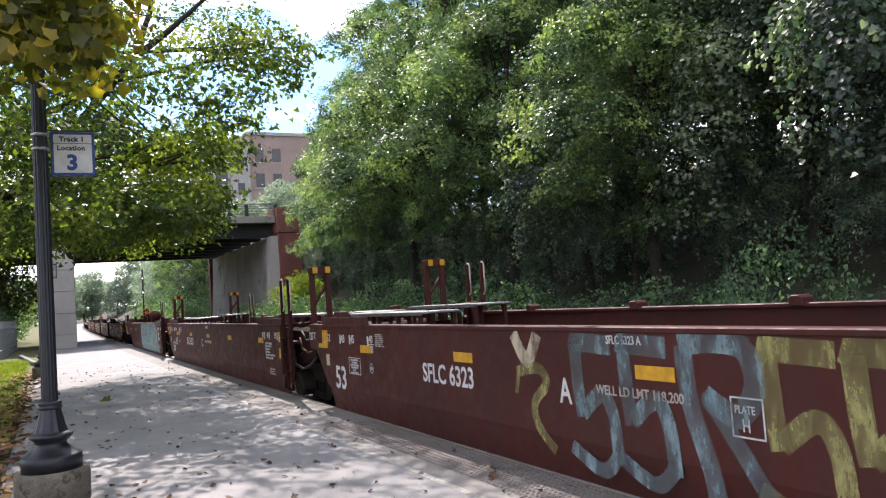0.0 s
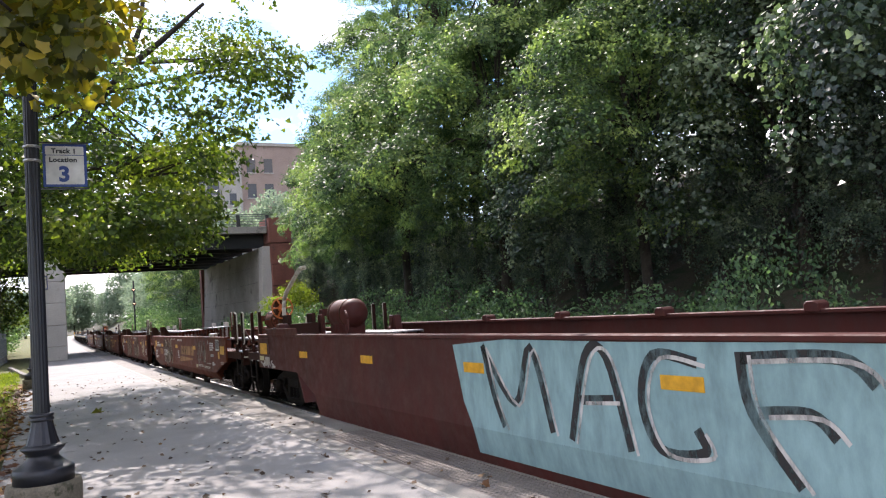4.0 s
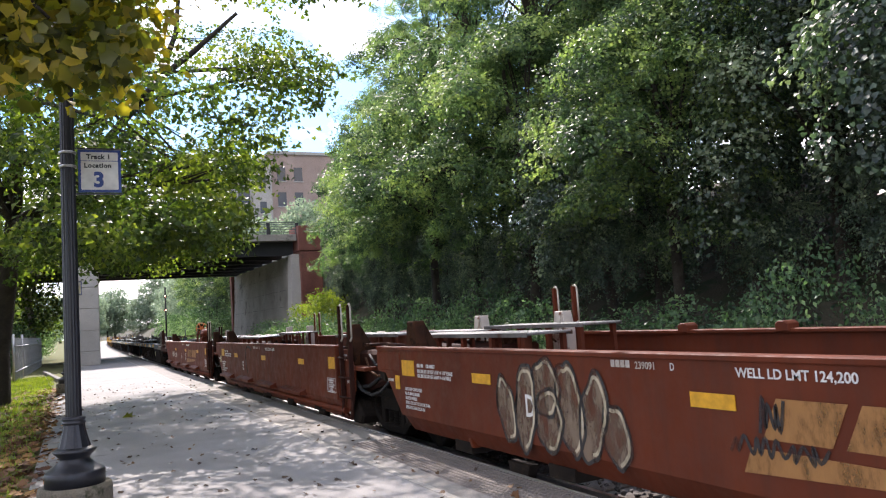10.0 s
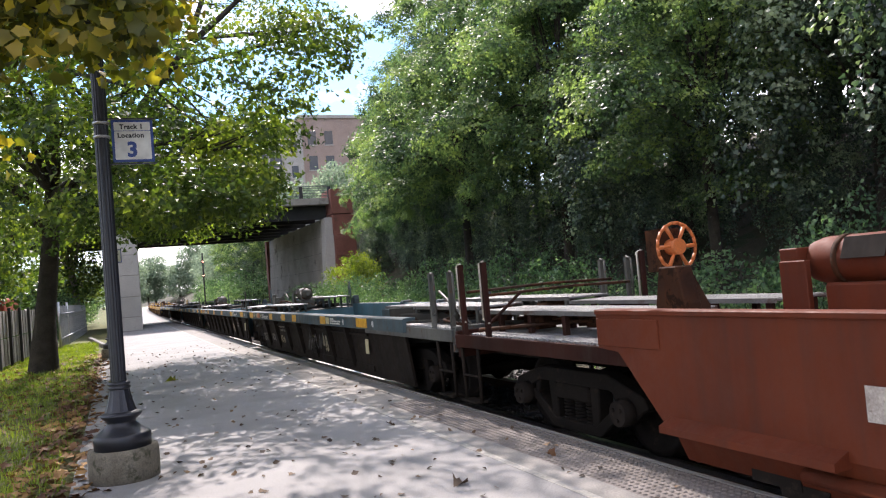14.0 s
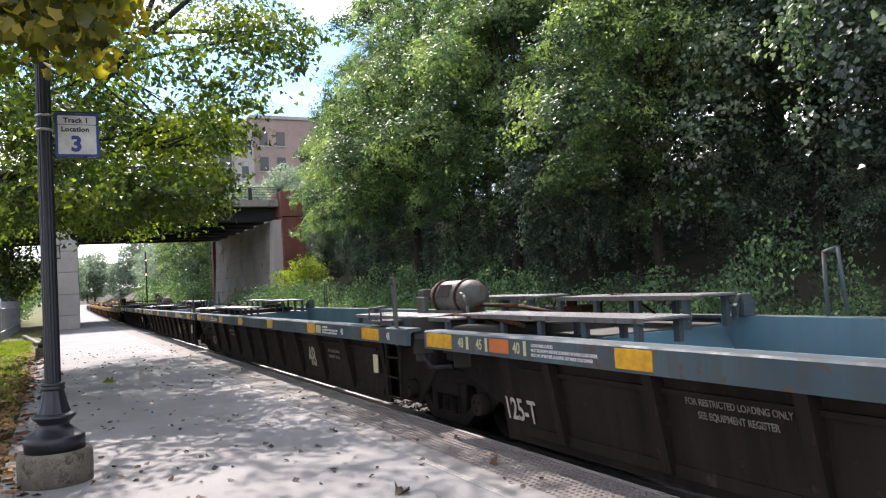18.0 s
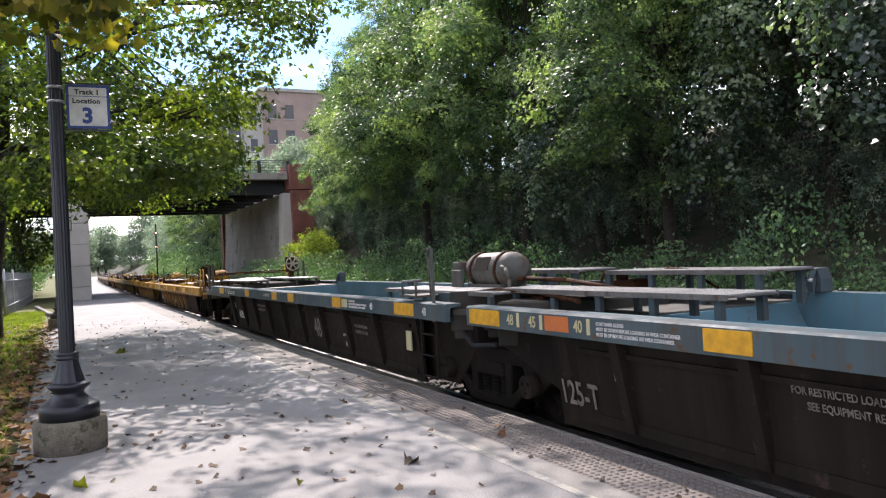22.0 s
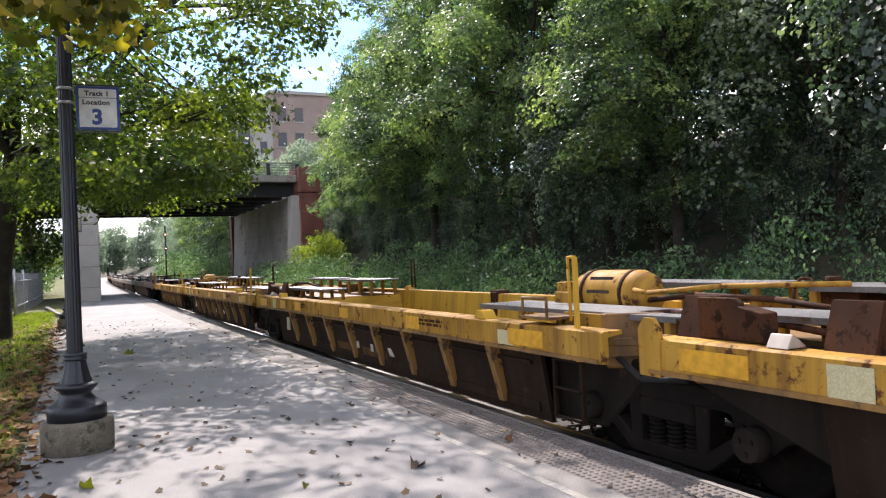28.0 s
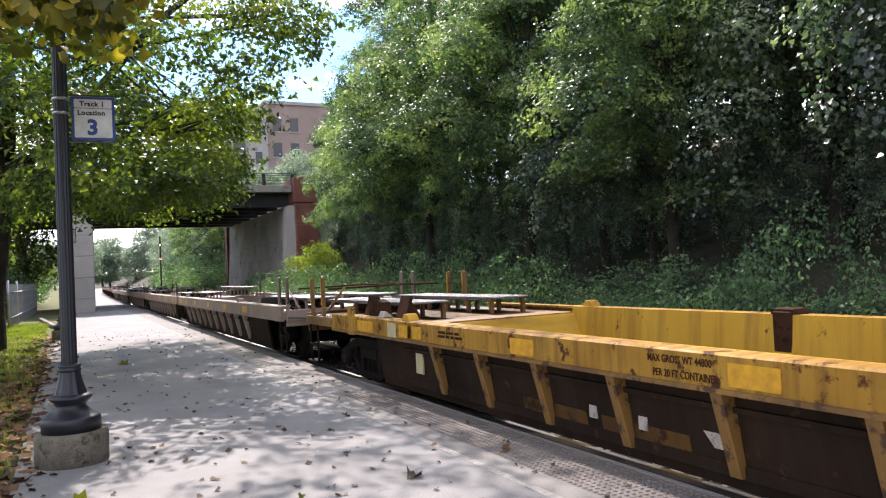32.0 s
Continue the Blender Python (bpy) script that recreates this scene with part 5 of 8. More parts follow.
def walkway(parent, x0, x1, y0, y1, z, foot, key):
    def plank(bm):
        prism(bm, [(x0, z - 0.034), (x0 + 0.012, z - 0.034), (x0 + 0.012, z - 0.014), (x1 - 0.012, z - 0.014), (x1 - 0.012, z - 0.034), (x1, z - 0.034), (x1, z + 0.012), (x1 - 0.012, z + 0.012), (x1 - 0.012, z), (x0 + 0.012, z), (x0 + 0.012, z + 0.012), (x0, z + 0.012)], "y", y0, y1)

    def slats(bm):
        for k in range(int((y1 - y0) / 0.05)):
            yy = y0 + 0.03 + k * 0.05
            box(bm, x0 + 0.014, x1 - 0.014, yy - 0.014, yy + 0.014, z + 0.001, z + 0.013)
    piece("walkway", "walkway/" + key, plank, WALK_IRON, parent, label="narrow grating walkway")
    gr = piece("grating", "grating/" + key, slats, GRATE, parent)
    gr["kind"] = "stuff"

    if foot < z - 0.06:
        y = y0 + 0.12
        while y < y1:
            for x in (x0 + 0.05, x1 - 0.05):
                piece("stanchion", "stanchion/%s%.2f" % (SHARED["legmat"].name, z - foot), lambda bm: box(bm, -0.025, 0.025, -0.035, 0.035, 0, z - foot - 0.02), SHARED["legmat"], parent, (x, y, foot))
            y += 0.72


def ladder(parent, x, y, z0, z1, mat, key, far=False, wide=0.42, grab=None):
    """Two tall corner posts with rungs and pale grab irons."""
    s = 1 if far else -1

    for n, yy in enumerate((0.0, wide)):
        piece("corner_post", "corner_post/" + key, lambda bm: (box(bm, -0.03, 0.03, -0.025, 0.025, z0 + 0.28, z1), bar(bm, (0, 0, z0 + 0.3), (s * 0.02, 0.0, z0), 0.025)), mat, parent, (x, y + yy, 0))
        piece("grab_iron", "grab_iron/" + key, lambda bm: pipe(bm, [(0, -0.03, z1 - 0.55), (0, -0.09, z1 - 0.5), (0, -0.09, z1 - 0.03), (0, -0.05, z1 + 0.02), (0, 0, z1 + 0.01)], 0.014), grab or GRAB, parent, (x, y + yy, 0), "pale worn grab iron")
    for q in (0.0, 0.3, 0.6, 0.9):
        piece("rung", "rung/" + key, lambda bm: bar(bm, (s * 0.05, -0.02, 0), (s * 0.05, wide + 0.02, 0), 0.014), mat, parent, (x, y, z0 + 0.02 + q))


def guide(parent, x, y, z, mat, key, w=0.34, h=0.36):
    """A wedge-shaped container guide on the top of a side."""
    s = -1 if x < 0 else 1

    def wedge(bm):
        prism(bm, [(-w / 2, 0), (w / 2, 0), (w / 2, h * 0.55), (w * 0.3, h), (-w * 0.3, h), (-w / 2, h * 0.55)], "x", -0.14, 0.02)
        prism(bm, [(-0.14, h), (0.02, h), (s * -0.2, h * 0.5), (s * -0.2, 0.0)][:4] if s > 0 else [(0.02, h), (-0.14, h), (0.2, 0.0), (0.2, h * 0.5)], "y", -w * 0.22, w * 0.22)
    piece("container_guide", "container_guide/%s%d" % (key, s), wedge, mat, parent, (x, y, z), "wedge-shaped container guide", 0.01)


def clip(parent, x, y, z, mat, key):
    def shape(bm):
        prism(bm, [(-0.08, -0.03), (0.08, -0.03), (0.08, 0.05), (0.04, 0.08), (-0.04, 0.08), (-0.08, 0.05)], "x", -0.09, 0.09)
    piece("guide_clip", "guide_clip/" + key, shape, mat, parent, (x, y, z), bevel=0.008)


def tank(parent, x, y, z, mat, length=1.15, r=0.235, key="a"):
    def shape(bm):
        h = length / 2
        lathe_y(bm, [(0.06, -h - 0.02), (r * 0.55, -h + 0.02), (r * 0.85, -h + 0.09), (r, -h + 0.2), (r, h - 0.2), (r * 0.85, h - 0.09), (r * 0.55, h - 0.02), (0.06, h + 0.02)], 0, 0, 24)
    tk = piece("air_tank", "air_tank/%s%s" % (mat.name, key), shape, mat, parent, (x, y, z), "rounded air reservoir")
    piece("tank_plate", "tank_plate/" + key, lambda bm: prism(bm, [(-0.236, 0.01), (-0.242, 0.012), (-0.172, 0.172), (-0.166, 0.17)], "y", -0.16, 0.2), GRIME, tk)
    piece("tank_saddle", "tank_saddle/" + mat.name, lambda bm: box(bm, -0.2, 0.2, -0.4, 0.4, -0.42, -0.17), mat, tk, bevel=0.02)
    piece("tank_bracket", "tank_bracket/%s%s" % (mat.name, key), lambda bm: (box(bm, -r - 0.1, -r - 0.04, length / 2 - 0.2, length / 2 + 0.06, -0.44, 0.02), box(bm, -r - 0.06, 0.0, length / 2 - 0.1, length / 2 + 0.08, -0.02, 0.12)), mat, tk, bevel=0.008)
    for q in (-0.32, 0.3):
        piece("tank_strap", "tank_strap/%.2f" % r, lambda bm: lathe_y(bm, [(r * 0.98, -0.025), (r + 0.008, -0.025), (r + 0.008, 0.025), (r * 0.98, 0.025)], 0, 0, 24), RUSTY, tk, (0, q, 0))
    piece("tank_pipe", "tank_pipe/" + mat.name, lambda bm: pipe(bm, [(-0.2, -0.5, 0.05), (-0.25, -0.75, 0.03), (-0.2, -1.6, 0.1), (0.3, -2.4, 0.1)] if mat is YELLOW else [(-0.2, -0.45, 0.05), (-0.25, -0.62, 0.03), (-0.25, -0.7, -0.1), (-0.25, -0.7, -0.4)], 0.022), mat, tk)
    return tk


def brake_wheel(parent, x, y, z, mat, key="o", r=0.25):
    def shape(bm):
        ring(bm, (0, 0, 0), r, 0.018, "y")
        for k in range(6):
            a = k * math.pi / 3
            bar(bm, (0.05 * math.cos(a), 0, 0.05 * math.sin(a)), (r * math.cos(a), 0.0, r * math.sin(a)), 0.016, 0.024, 6)
        bar(bm, (0, -0.05, 0), (0, 0.2, 0), r * 0.34, n=14)
    w = piece("brake_wheel", "brake_wheel/" + key, shape, mat, parent, (x, y, z), "spoked brake handwheel")
    piece("brake_gearbox", "brake_gearbox/" + key, lambda bm: (box(bm, -0.14, 0.14, 0.1, 0.32, -0.25, 0.2), box(bm, -0.06, 0.06, 0.12, 0.24, -0.75, -0.2)), RUSTY, w)


def end_works(parent, kind, front, y_end, y_truck):
    """The coupler end of a car: platform, end sill, coupler, steps, posts and brake gear."""
    d = -1 if front else 1
    k = kind["key"] + ("f" if front else "r")
    pm, z = kind["end_paint"], kind["deck"]
    lo, hi = sorted((y_end, y_truck + d * -1.4))
    piece("end_platform", "end_platform/" + k, lambda bm: (box(bm, -1.42, 1.42, lo, hi, z - 0.1, z - 0.04), box(bm, -1.42, 1.42, y_end - 0.05 if d > 0 else y_end, y_end if d > 0 else y_end + 0.05, z - 0.3, z - 0.02)), pm, parent, bevel=0.008)
    piece("platform_grating", "platform_grating/" + k, lambda bm: [box(bm, -1.3, 1.3, lo + 0.05 + i * 0.09, lo + 0.09 + i * 0.09, z - 0.04, z - 0.02) for i in range(int((hi - lo) / 0.09) - 1)], GRATE, parent)
    piece("coupler", "coupler/" + k, lambda bm: (box(bm, -0.12, 0.12, min(y_end - d * 0.8, y_end + d * 0.45), max(y_end - d * 0.8, y_end + d * 0.45), 0.72, 0.95), prism(bm, [(-0.2, y_end + d * 0.4), (0.2, y_end + d * 0.4), (0.16, y_end + d * 0.72), (-0.05, y_end + d * 0.62), (-0.18, y_end + d * 0.7)], "z", 0.68, 0.98)), TRUCK_DARK, parent, bevel=0.01)
    piece("uncoupling_lever", "uncoupling_lever/" + k, lambda bm: pipe(bm, [(-1.42, y_end + d * 0.12, 0.98), (-0.6, y_end + d * 0.16, 0.9), (-0.2, y_end + d * 0.2, 0.86)], 0.016), kind["grab"], parent)
    piece("air_hose", "air_hose/" + k, lambda bm: pipe(bm, [(0.3, y_end, 0.8), (0.35, y_end + d * 0.25, 0.6), (0.3, y_end + d * 0.4, 0.35), (0.22, y_end + d * 0.55, 0.3)], 0.03), HOSE, parent)
    for s in (-1, 1):
        piece("step", "step/%s%d" % (k, s), lambda bm: (bar(bm, (s * 1.42, y_end - d * 0.1, z - 0.1), (s * 1.4, y_end - d * 0.1, 0.3), 0.022), bar(bm, (s * 1.42, y_end - d * 0.55, z - 0.1), (s * 1.4, y_end - d * 0.5, 0.3), 0.022), box(bm, s * 1.4 - 0.08, s * 1.4 + 0.08, min(y_end - d * 0.1, y_end - d * 0.5), max(y_end - d * 0.1, y_end - d * 0.5), 0.29, 0.315), bar(bm, (s * 1.42, y_end - d * 0.1, 0.6), (s * 1.42, y_end - d * 0.53, 0.6), 0.015)), GRIME, parent)
    for s, yy in ((-1, 0.12), (-1, 0.75), (1, 0.12), (1, 0.75)):
        piece("end_post", "end_post/%s%d%.1f" % (k, s, yy), lambda bm: (box(bm, s * 1.36 - 0.028, s * 1.36 + 0.028, y_end - d * yy - 0.028, y_end - d * yy + 0.028, z - 0.1, kind["end_post"])), pm, parent)
        piece("grab_iron", "grab_iron/%s%d%.1f" % (k, s, yy), lambda bm: pipe(bm, [(s * 1.36, y_end - d * (yy + 0.03), z + 0.12), (s * 1.36, y_end - d * (yy - 0.1), z + 0.18), (s * 1.36, y_end - d * (yy - 0.1), kind["end_post"] - 0.02), (s * 1.36, y_end - d * yy, kind["end_post"] + 0.01)], 0.015), kind["grab"], parent)
    SHARED["legmat"] = pm
    walkway(parent, -1.0, -0.35, lo + 0.1, hi + 0.2, z + 0.22, z - 0.04, k + "n")
    walkway(parent, 0.35, 1.0, lo + 0.1, hi + 0.2, z + 0.22, z - 0.04, k + "m")
    piece("centre_sill", "centre_sill/" + k, lambda bm: box(bm, -0.4, 0.4, lo + 0.1, hi + 0.3, 0.66, z - 0.1), GRIME, parent, bevel=0.02)
    for q, (x, yy) in enumerate(((-0.55, 0.5), (0.5, 0.8), (-0.2, 1.2))):
        piece("brake_cylinder", "brake_cylinder/" + k, lambda bm: (bar(bm, (0, -0.28, 0.12), (0, 0.2, 0.12), 0.1, n=14), bar(bm, (0, 0.2, 0.12), (0, 0.5, 0.12), 0.025, n=8), box(bm, -0.12, 0.12, -0.2, 0.1, 0.0, 0.06)), RUSTY, parent, (x, y_end - d * yy, z - 0.03), rz=25 * q)
    piece("brake_pipe", "brake_pipe/" + k, lambda bm: (pipe(bm, [(-1.2, y_end - d * 0.2, z + 0.02), (-1.15, y_end - d * 0.9, z + 0.06), (-0.7, y_end - d * 1.3, z + 0.08), (-0.7, y_end - d * 2.2, z + 0.12)], 0.022), pipe(bm, [(1.1, y_end - d * 0.15, z + 0.42), (0.2, y_end - d * 0.2, z + 0.44), (-1.1, y_end - d * 0.2, z + 0.42)], 0.018)), RUSTY, parent)
    for s in (-1, 1):
        piece("side_sill", "side_sill/%s%d" % (k, s), lambda bm: box(bm, s * 1.42 - 0.03, s * 1.42, lo, hi, z - 0.17, z - 0.02), pm, parent, bevel=0.006)
    piece("end_beam", "end_beam/" + k, lambda bm: box(bm, -1.42, 1.42, y_end - 0.02 if d > 0 else y_end - 0.06, y_end + 0.06 if d > 0 else y_end + 0.02, z - 0.2, z + 0.02), pm, parent, bevel=0.01)
    piece("diagonal_brace", "diagonal_brace/" + k, lambda bm: bar(bm, (-1.1, y_end - d * 0.1, z), (-1.1, y_end - d * 1.1, z + 0.45), 0.018), pm, parent)


def smooth_car(kind, s0, pitch, first, last, label):
    """A unit with flat plate sides. s0: the front truck's place along the train."""
    k = "%s%d%d%.1f" % (kind["key"], first, last, pitch)
    P, top, pm = pitch, kind["top"], kind["paint"]
    th = empty("well_car", pose(0, 0, 0), label, "rail car", "cars of the train")
    f0 = kind["fg"] if not first else -0.7
    r0 = P - kind["rg"] if not last else P + kind["tail"]
    pf = f0 + (0 if first else kind["inset"])
    SHARED["legmat"] = pm
    mid = top - 0.52
    low_r = 1.08
    prof = [(pf, top), (pf - 0.02, 0.9), (pf - 0.1, 0.55), (r0 - 0.77, 0.55), (r0 - 0.27, low_r - 0.02), (r0, low_r), (r0, top)]
    if last and kind["tail"] > 0:
        prof = prof[:3] + [(P - 2.3, 0.55), (P - 1.5, 0.84), (r0, 0.84), (r0, top)]
    if first:
        prof = [(f0, top), (f0, mid), (f0 + 0.35, mid - 0.05), (f0 + 1.25, 0.55)] + prof[3:]
    for s in (-1, 1):
        piece("side_panel", "side_panel/%s%d" % (k, s), lambda bm: prism(bm, prof, "x", s * 1.48 - 0.02, s * 1.48 + 0.02), pm, th)
        piece("lower_skirt", "lower_skirt/%s%d" % (k, s), lambda bm: prism(bm, [(s * 1.5, 0.56), (s * 1.46, 0.56), (s * (1.33 if kind["ledge"] else 1.38), kind["foot"]), (s * (1.37 if kind["ledge"] else 1.42), kind["foot"] - 0.01)], "y", pf + (-0.08 if not first else 1.3), r0 - 0.85 if kind["tail"] < 0 or not last else P - 2.35), pm, th)
        piece("top_chord", "top_chord/%s%d" % (k, s), lambda bm: box(bm, s * 1.45 - 0.07, s * 1.45 + 0.07, pf, r0, top, top + 0.045), pm, th, bevel=0.008)
        if not first:
            piece("end_rib", "end_rib/%s%d" % (k, s), lambda bm: box(bm, s * 1.5 - 0.03, s * 1.5 + 0.012, pf - 0.03, pf + 0.02, 0.56, top), pm, th, bevel=0.006)
        piece("end_plate", "end_plate/%s%d" % (k, s), lambda bm: box(bm, s * 1.505 - 0.008, s * 1.505 + 0.008, r0 - 0.80, r0 - 0.01, low_r + 0.02, top - 0.03), pm, th, bevel=0.006)
        if kind["pipe"]:
            piece("brake_pipe", "brake_pipe/%s%d" % (k, s), lambda bm: bar(bm, (s * 1.46, f0 + 0.6, 0.40), (s * 1.46, r0 - 2.0, 0.40), 0.05), pm, th)
            for q in range(4):
                piece("side_ledge", "side_ledge/%d" % s, lambda bm: prism(bm, [(s * 1.44, 0.64), (s * 1.62, 0.56), (s * 1.62, 0.51), (s * 1.44, 0.51)], "y", -0.75, 0.75), pm, th, (0, 3.9 + q * 2.6 * (P - 4.0) / 10.4, 0))
        for q in range(int((P - 5) / 2.2) + 1 if kind["ledge"] else 0):
            piece("bottom_bracket", "bottom_bracket/%d" % s, lambda bm: prism(bm, [(-0.2, 0.3), (0.2, 0.3), (0.15, 0.17), (-0.15, 0.17)], "x", s * 1.34 - 0.05, s * 1.34 + 0.05), GRIME, th, (0, 2.6 + q * 2.2, 0))
    for q in range(5):
        piece("cross_bearer", "cross_bearer/s", lambda bm: box(bm, -1.4, 1.4, -0.2, 0.2, 0.26, 0.38), GRIME, th, (0, 2.8 + q * (P - 5.6) / 4, 0))
    for nm, a, b in (("f", f0 - 0.15, f0 + 2.0), ("r", r0 - 2.0, r0 + 0.15)):
        piece("end_deck", "end_deck/" + k + nm, lambda bm: (box(bm, -1.4, 1.4, a, b, top - 0.34, top - 0.28), box(bm, -0.35, 0.35, a - (0.45 if nm == "f" else 0), b + (0.45 if nm == "r" else 0), 0.74, top - 0.34)), pm, th, bevel=0.01)
        e = b if nm == "f" else a
        piece("bulkhead", "bulkhead/" + k + nm, lambda bm: prism(bm, [(e - 0.03, top - 0.3), (e + 0.03, top - 0.3), (e + (0.5 if nm == "f" else -0.5) + 0.03, 0.34), (e + (0.5 if nm == "f" else -0.5) - 0.03, 0.34)], "x", -1.42, 1.42), pm, th)
    # the narrowed, darkened ends over the shared trucks
    if not first:
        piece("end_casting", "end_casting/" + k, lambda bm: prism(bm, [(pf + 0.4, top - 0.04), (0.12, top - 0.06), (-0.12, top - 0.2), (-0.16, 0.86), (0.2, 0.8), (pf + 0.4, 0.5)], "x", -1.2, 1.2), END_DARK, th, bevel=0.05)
        piece("end_foot", "end_foot/" + k, lambda bm: prism(bm, [(pf + 0.02, 0.62), (pf - 0.3, 0.62), (pf - 0.6, 0.34), (pf - 0.5, 0.2), (pf - 0.1, 0.2)], "x", -1.32, 1.32), GRIME, th, bevel=0.03)
        e = 0.62 if kind["ledge"] else 0.3
        for s in (-1, 1):
            piece("recessed_end_plate", "recessed_end_plate/%s%d" % (k, s), lambda bm: prism(bm, [(pf + 0.05, top - 0.02), (pf - e * 0.6, top - 0.02), (pf - e, 1.02), (pf - e * 0.95, 0.72), (pf - e * 0.5, 0.4), (pf + 0.05, 0.32)], "x", s * 1.41 - 0.015, s * 1.41 + 0.015), pm, th, bevel=0.006)
        for q, pts in enumerate(([(-1.3, pf - 0.05, 1.0), (-1.36, 0.55, 0.74), (-1.34, 0.2, 0.68), (-1.3, -0.1, 0.74), (-1.22, -0.4, 0.95), (-1.15, -0.55, 1.2)], [(-1.25, 0.6, 1.2), (-1.3, 0.3, 1.02), (-1.3, 0.0, 0.96), (-1.26, -0.3, 1.0), (-1.2, -0.55, 1.12)], [(-1.28, 0.35, top - 0.1), (-1.32, 0.0, top - 0.24), (-1.25, -0.3, top - 0.24), (-1.2, -0.5, top - 0.14)])):
            piece("hose", "hose/%s%d" % (k, q), lambda bm: pipe(bm, pts, 0.018 if q else 0.024), HOSE if q != 1 else RUSTY, th)
        for q in range(5):
            piece("pipe_clamp", "pipe_clamp/" + kind["key"], lambda bm: (box(bm, -0.05, 0.05, -0.04, 0.04, 0, 0.1), bar(bm, (0, -0.1, 0.1), (0, 0.1, 0.1), 0.03, n=8)), RUSTY, th, (-1.1 + 0.16 * (q % 2), 0.1 + q * 0.42, top - 0.1 + 0.01 * q))
        piece("top_pipe", "top_pipe/" + k, lambda bm: pipe(bm, [(-1.05, -0.6, top + 0.02), (-1.0, 0.3, top + 0.04), (-1.1, 1.2, top + 0.02), (-1.2, 2.4, top - 0.05)], 0.022), END_DARK, th)
    if not last:
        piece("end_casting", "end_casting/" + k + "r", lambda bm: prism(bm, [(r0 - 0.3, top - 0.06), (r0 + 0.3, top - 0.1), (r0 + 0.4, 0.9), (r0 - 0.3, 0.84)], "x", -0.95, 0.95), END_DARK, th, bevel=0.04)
        piece("jack_pad", "jack_pad/" + k, lambda bm: prism(bm, [(r0 - 0.12, low_r + 0.02), (r0 + 0.05, low_r), (r0 + 0.05, low_r - 0.1), (r0 - 0.12, low_r - 0.16)], "x", -1.46, -1.2), GRIME, th, bevel=0.01)
    gm = kind["guide"]
    for yy in (f0 + 0.75 if not first else 1.1, r0 - 0.72):
        for s in (-1, 1):
            if first and yy < 2 and s < 0:
                guide(th, -0.75, 1.2, top - 0.2, RUSTY, kind["key"] + "b", 0.3, 0.5)
                clip(th, -1.42, 1.05, top + 0.05, BEIGE, kind["key"] + "c")
                continue
            guide(th, s * 1.16, yy, top - 0.28, RUSTY if s < 0 and kind["key"] in ("oxi", "oxp") else gm, kind["key"], h=kind["guide_h"] + 0.28)
    for q in range(5):
        clip(th, 1.44, f0 + 3.6 + q * (P - 7.4) / 4, top + 0.045, gm if q == 2 else pm, kind["key"] + str(q == 2))
    if not first:
        walkway(th, -0.95, -0.35, f0 - 0.4, f0 + 2.6, top + 0.17, top - 0.28, k + "a")
        walkway(th, 0.30, 0.9, f0 - 0.4, f0 + 1.9, top + 0.13, top - 0.28, k + "b")
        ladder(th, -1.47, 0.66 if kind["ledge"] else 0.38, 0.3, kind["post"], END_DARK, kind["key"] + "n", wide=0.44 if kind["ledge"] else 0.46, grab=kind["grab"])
        piece("hose", "hose/" + kind["key"], lambda bm: pipe(bm, [(-1.3, f0 + 0.6, 0.75), (-1.25, f0 + 0.1, 0.78), (-1.2, f0 - 0.35, 0.95), (-1.15, f0 - 0.45, top - 0.3)], 0.028), HOSE, th)
        truck(th, 0)
    if not last:
        walkway(th, -0.9, -0.3, r0 - 2.9, r0 + 0.3, top + 0.15, top - 0.28, k + "c")
        walkway(th, 0.35, 0.95, r0 - 2.2, r0 + 0.3, top + 0.19, top - 0.28, k + "d")
        ladder(th, 1.47, r0 - 0.5, 0.5, kind["post"] + 0.05, pm, kind["key"] + "p", True, 0.5)
    if kind["tower"]:
        for nm, x, y in (("n", -0.95, 0.2), ("m", 0.95, r0 + 0.3)):
            if (nm == "n" and first) or (nm == "m" and last):
                continue
            tw = piece("guide_tower", "guide_tower/%s%s" % (k, nm), lambda bm: box(bm, x - 0.17, x + 0.17, y - 0.12, y + 0.12, top + 0.90, top + 1.01), pm, th, bevel=0.006)
            for q in (-1, 1):
                piece("tower_leg", "tower_leg/%s%s%.1f" % (k, nm, q), lambda bm: box(bm, x + q * 0.125 - 0.042, x + q * 0.125 + 0.042, y - q * 0.06 - 0.05, y - q * 0.06 + 0.05, top - 0.28, top + 0.90), pm, tw, bevel=0.006)
                piece("yellow_patch", "yellow_patch/" + nm, lambda bm: box(bm, -0.045, 0.045, -0.004, 0, 0, 0.11), REFLECTOR, tw, (x + 0.115 * q, y - 0.1225, top + 0.90))
            piece("tower_brace", "tower_brace/%s%s" % (k, nm), lambda bm: bar(bm, (x - 0.17, y + 0.05, top + 0.25), (x + 0.17, y - 0.05, top + 0.8), 0.028), pm, tw)
        for nm, y0, y1 in (("f", f0 - 0.06, f0 + 1.8), ("r", r0 - 2.55, r0 - 0.6)):
            piece("raised_edge", "raised_edge/" + k + nm, lambda bm: prism(bm, [(y0, top + 0.02), (y1 - 0.1, top + 0.02), (y1 + 0.02, top + 0.15), (y0 + 0.04, top + 0.15)], "x", -1.512, -1.492), pm, th, bevel=0.004)
    # reflectors
    for q, (yy, zz) in enumerate([(yy, kind["refl_z"]) for yy in kind["refl"]]):
        piece("reflector", "reflector/s", lambda bm: box(bm, -1.508, -1.502, -0.195, 0.195, -0.05, 0.05), REFLECTOR, th, (0, yy, zz))
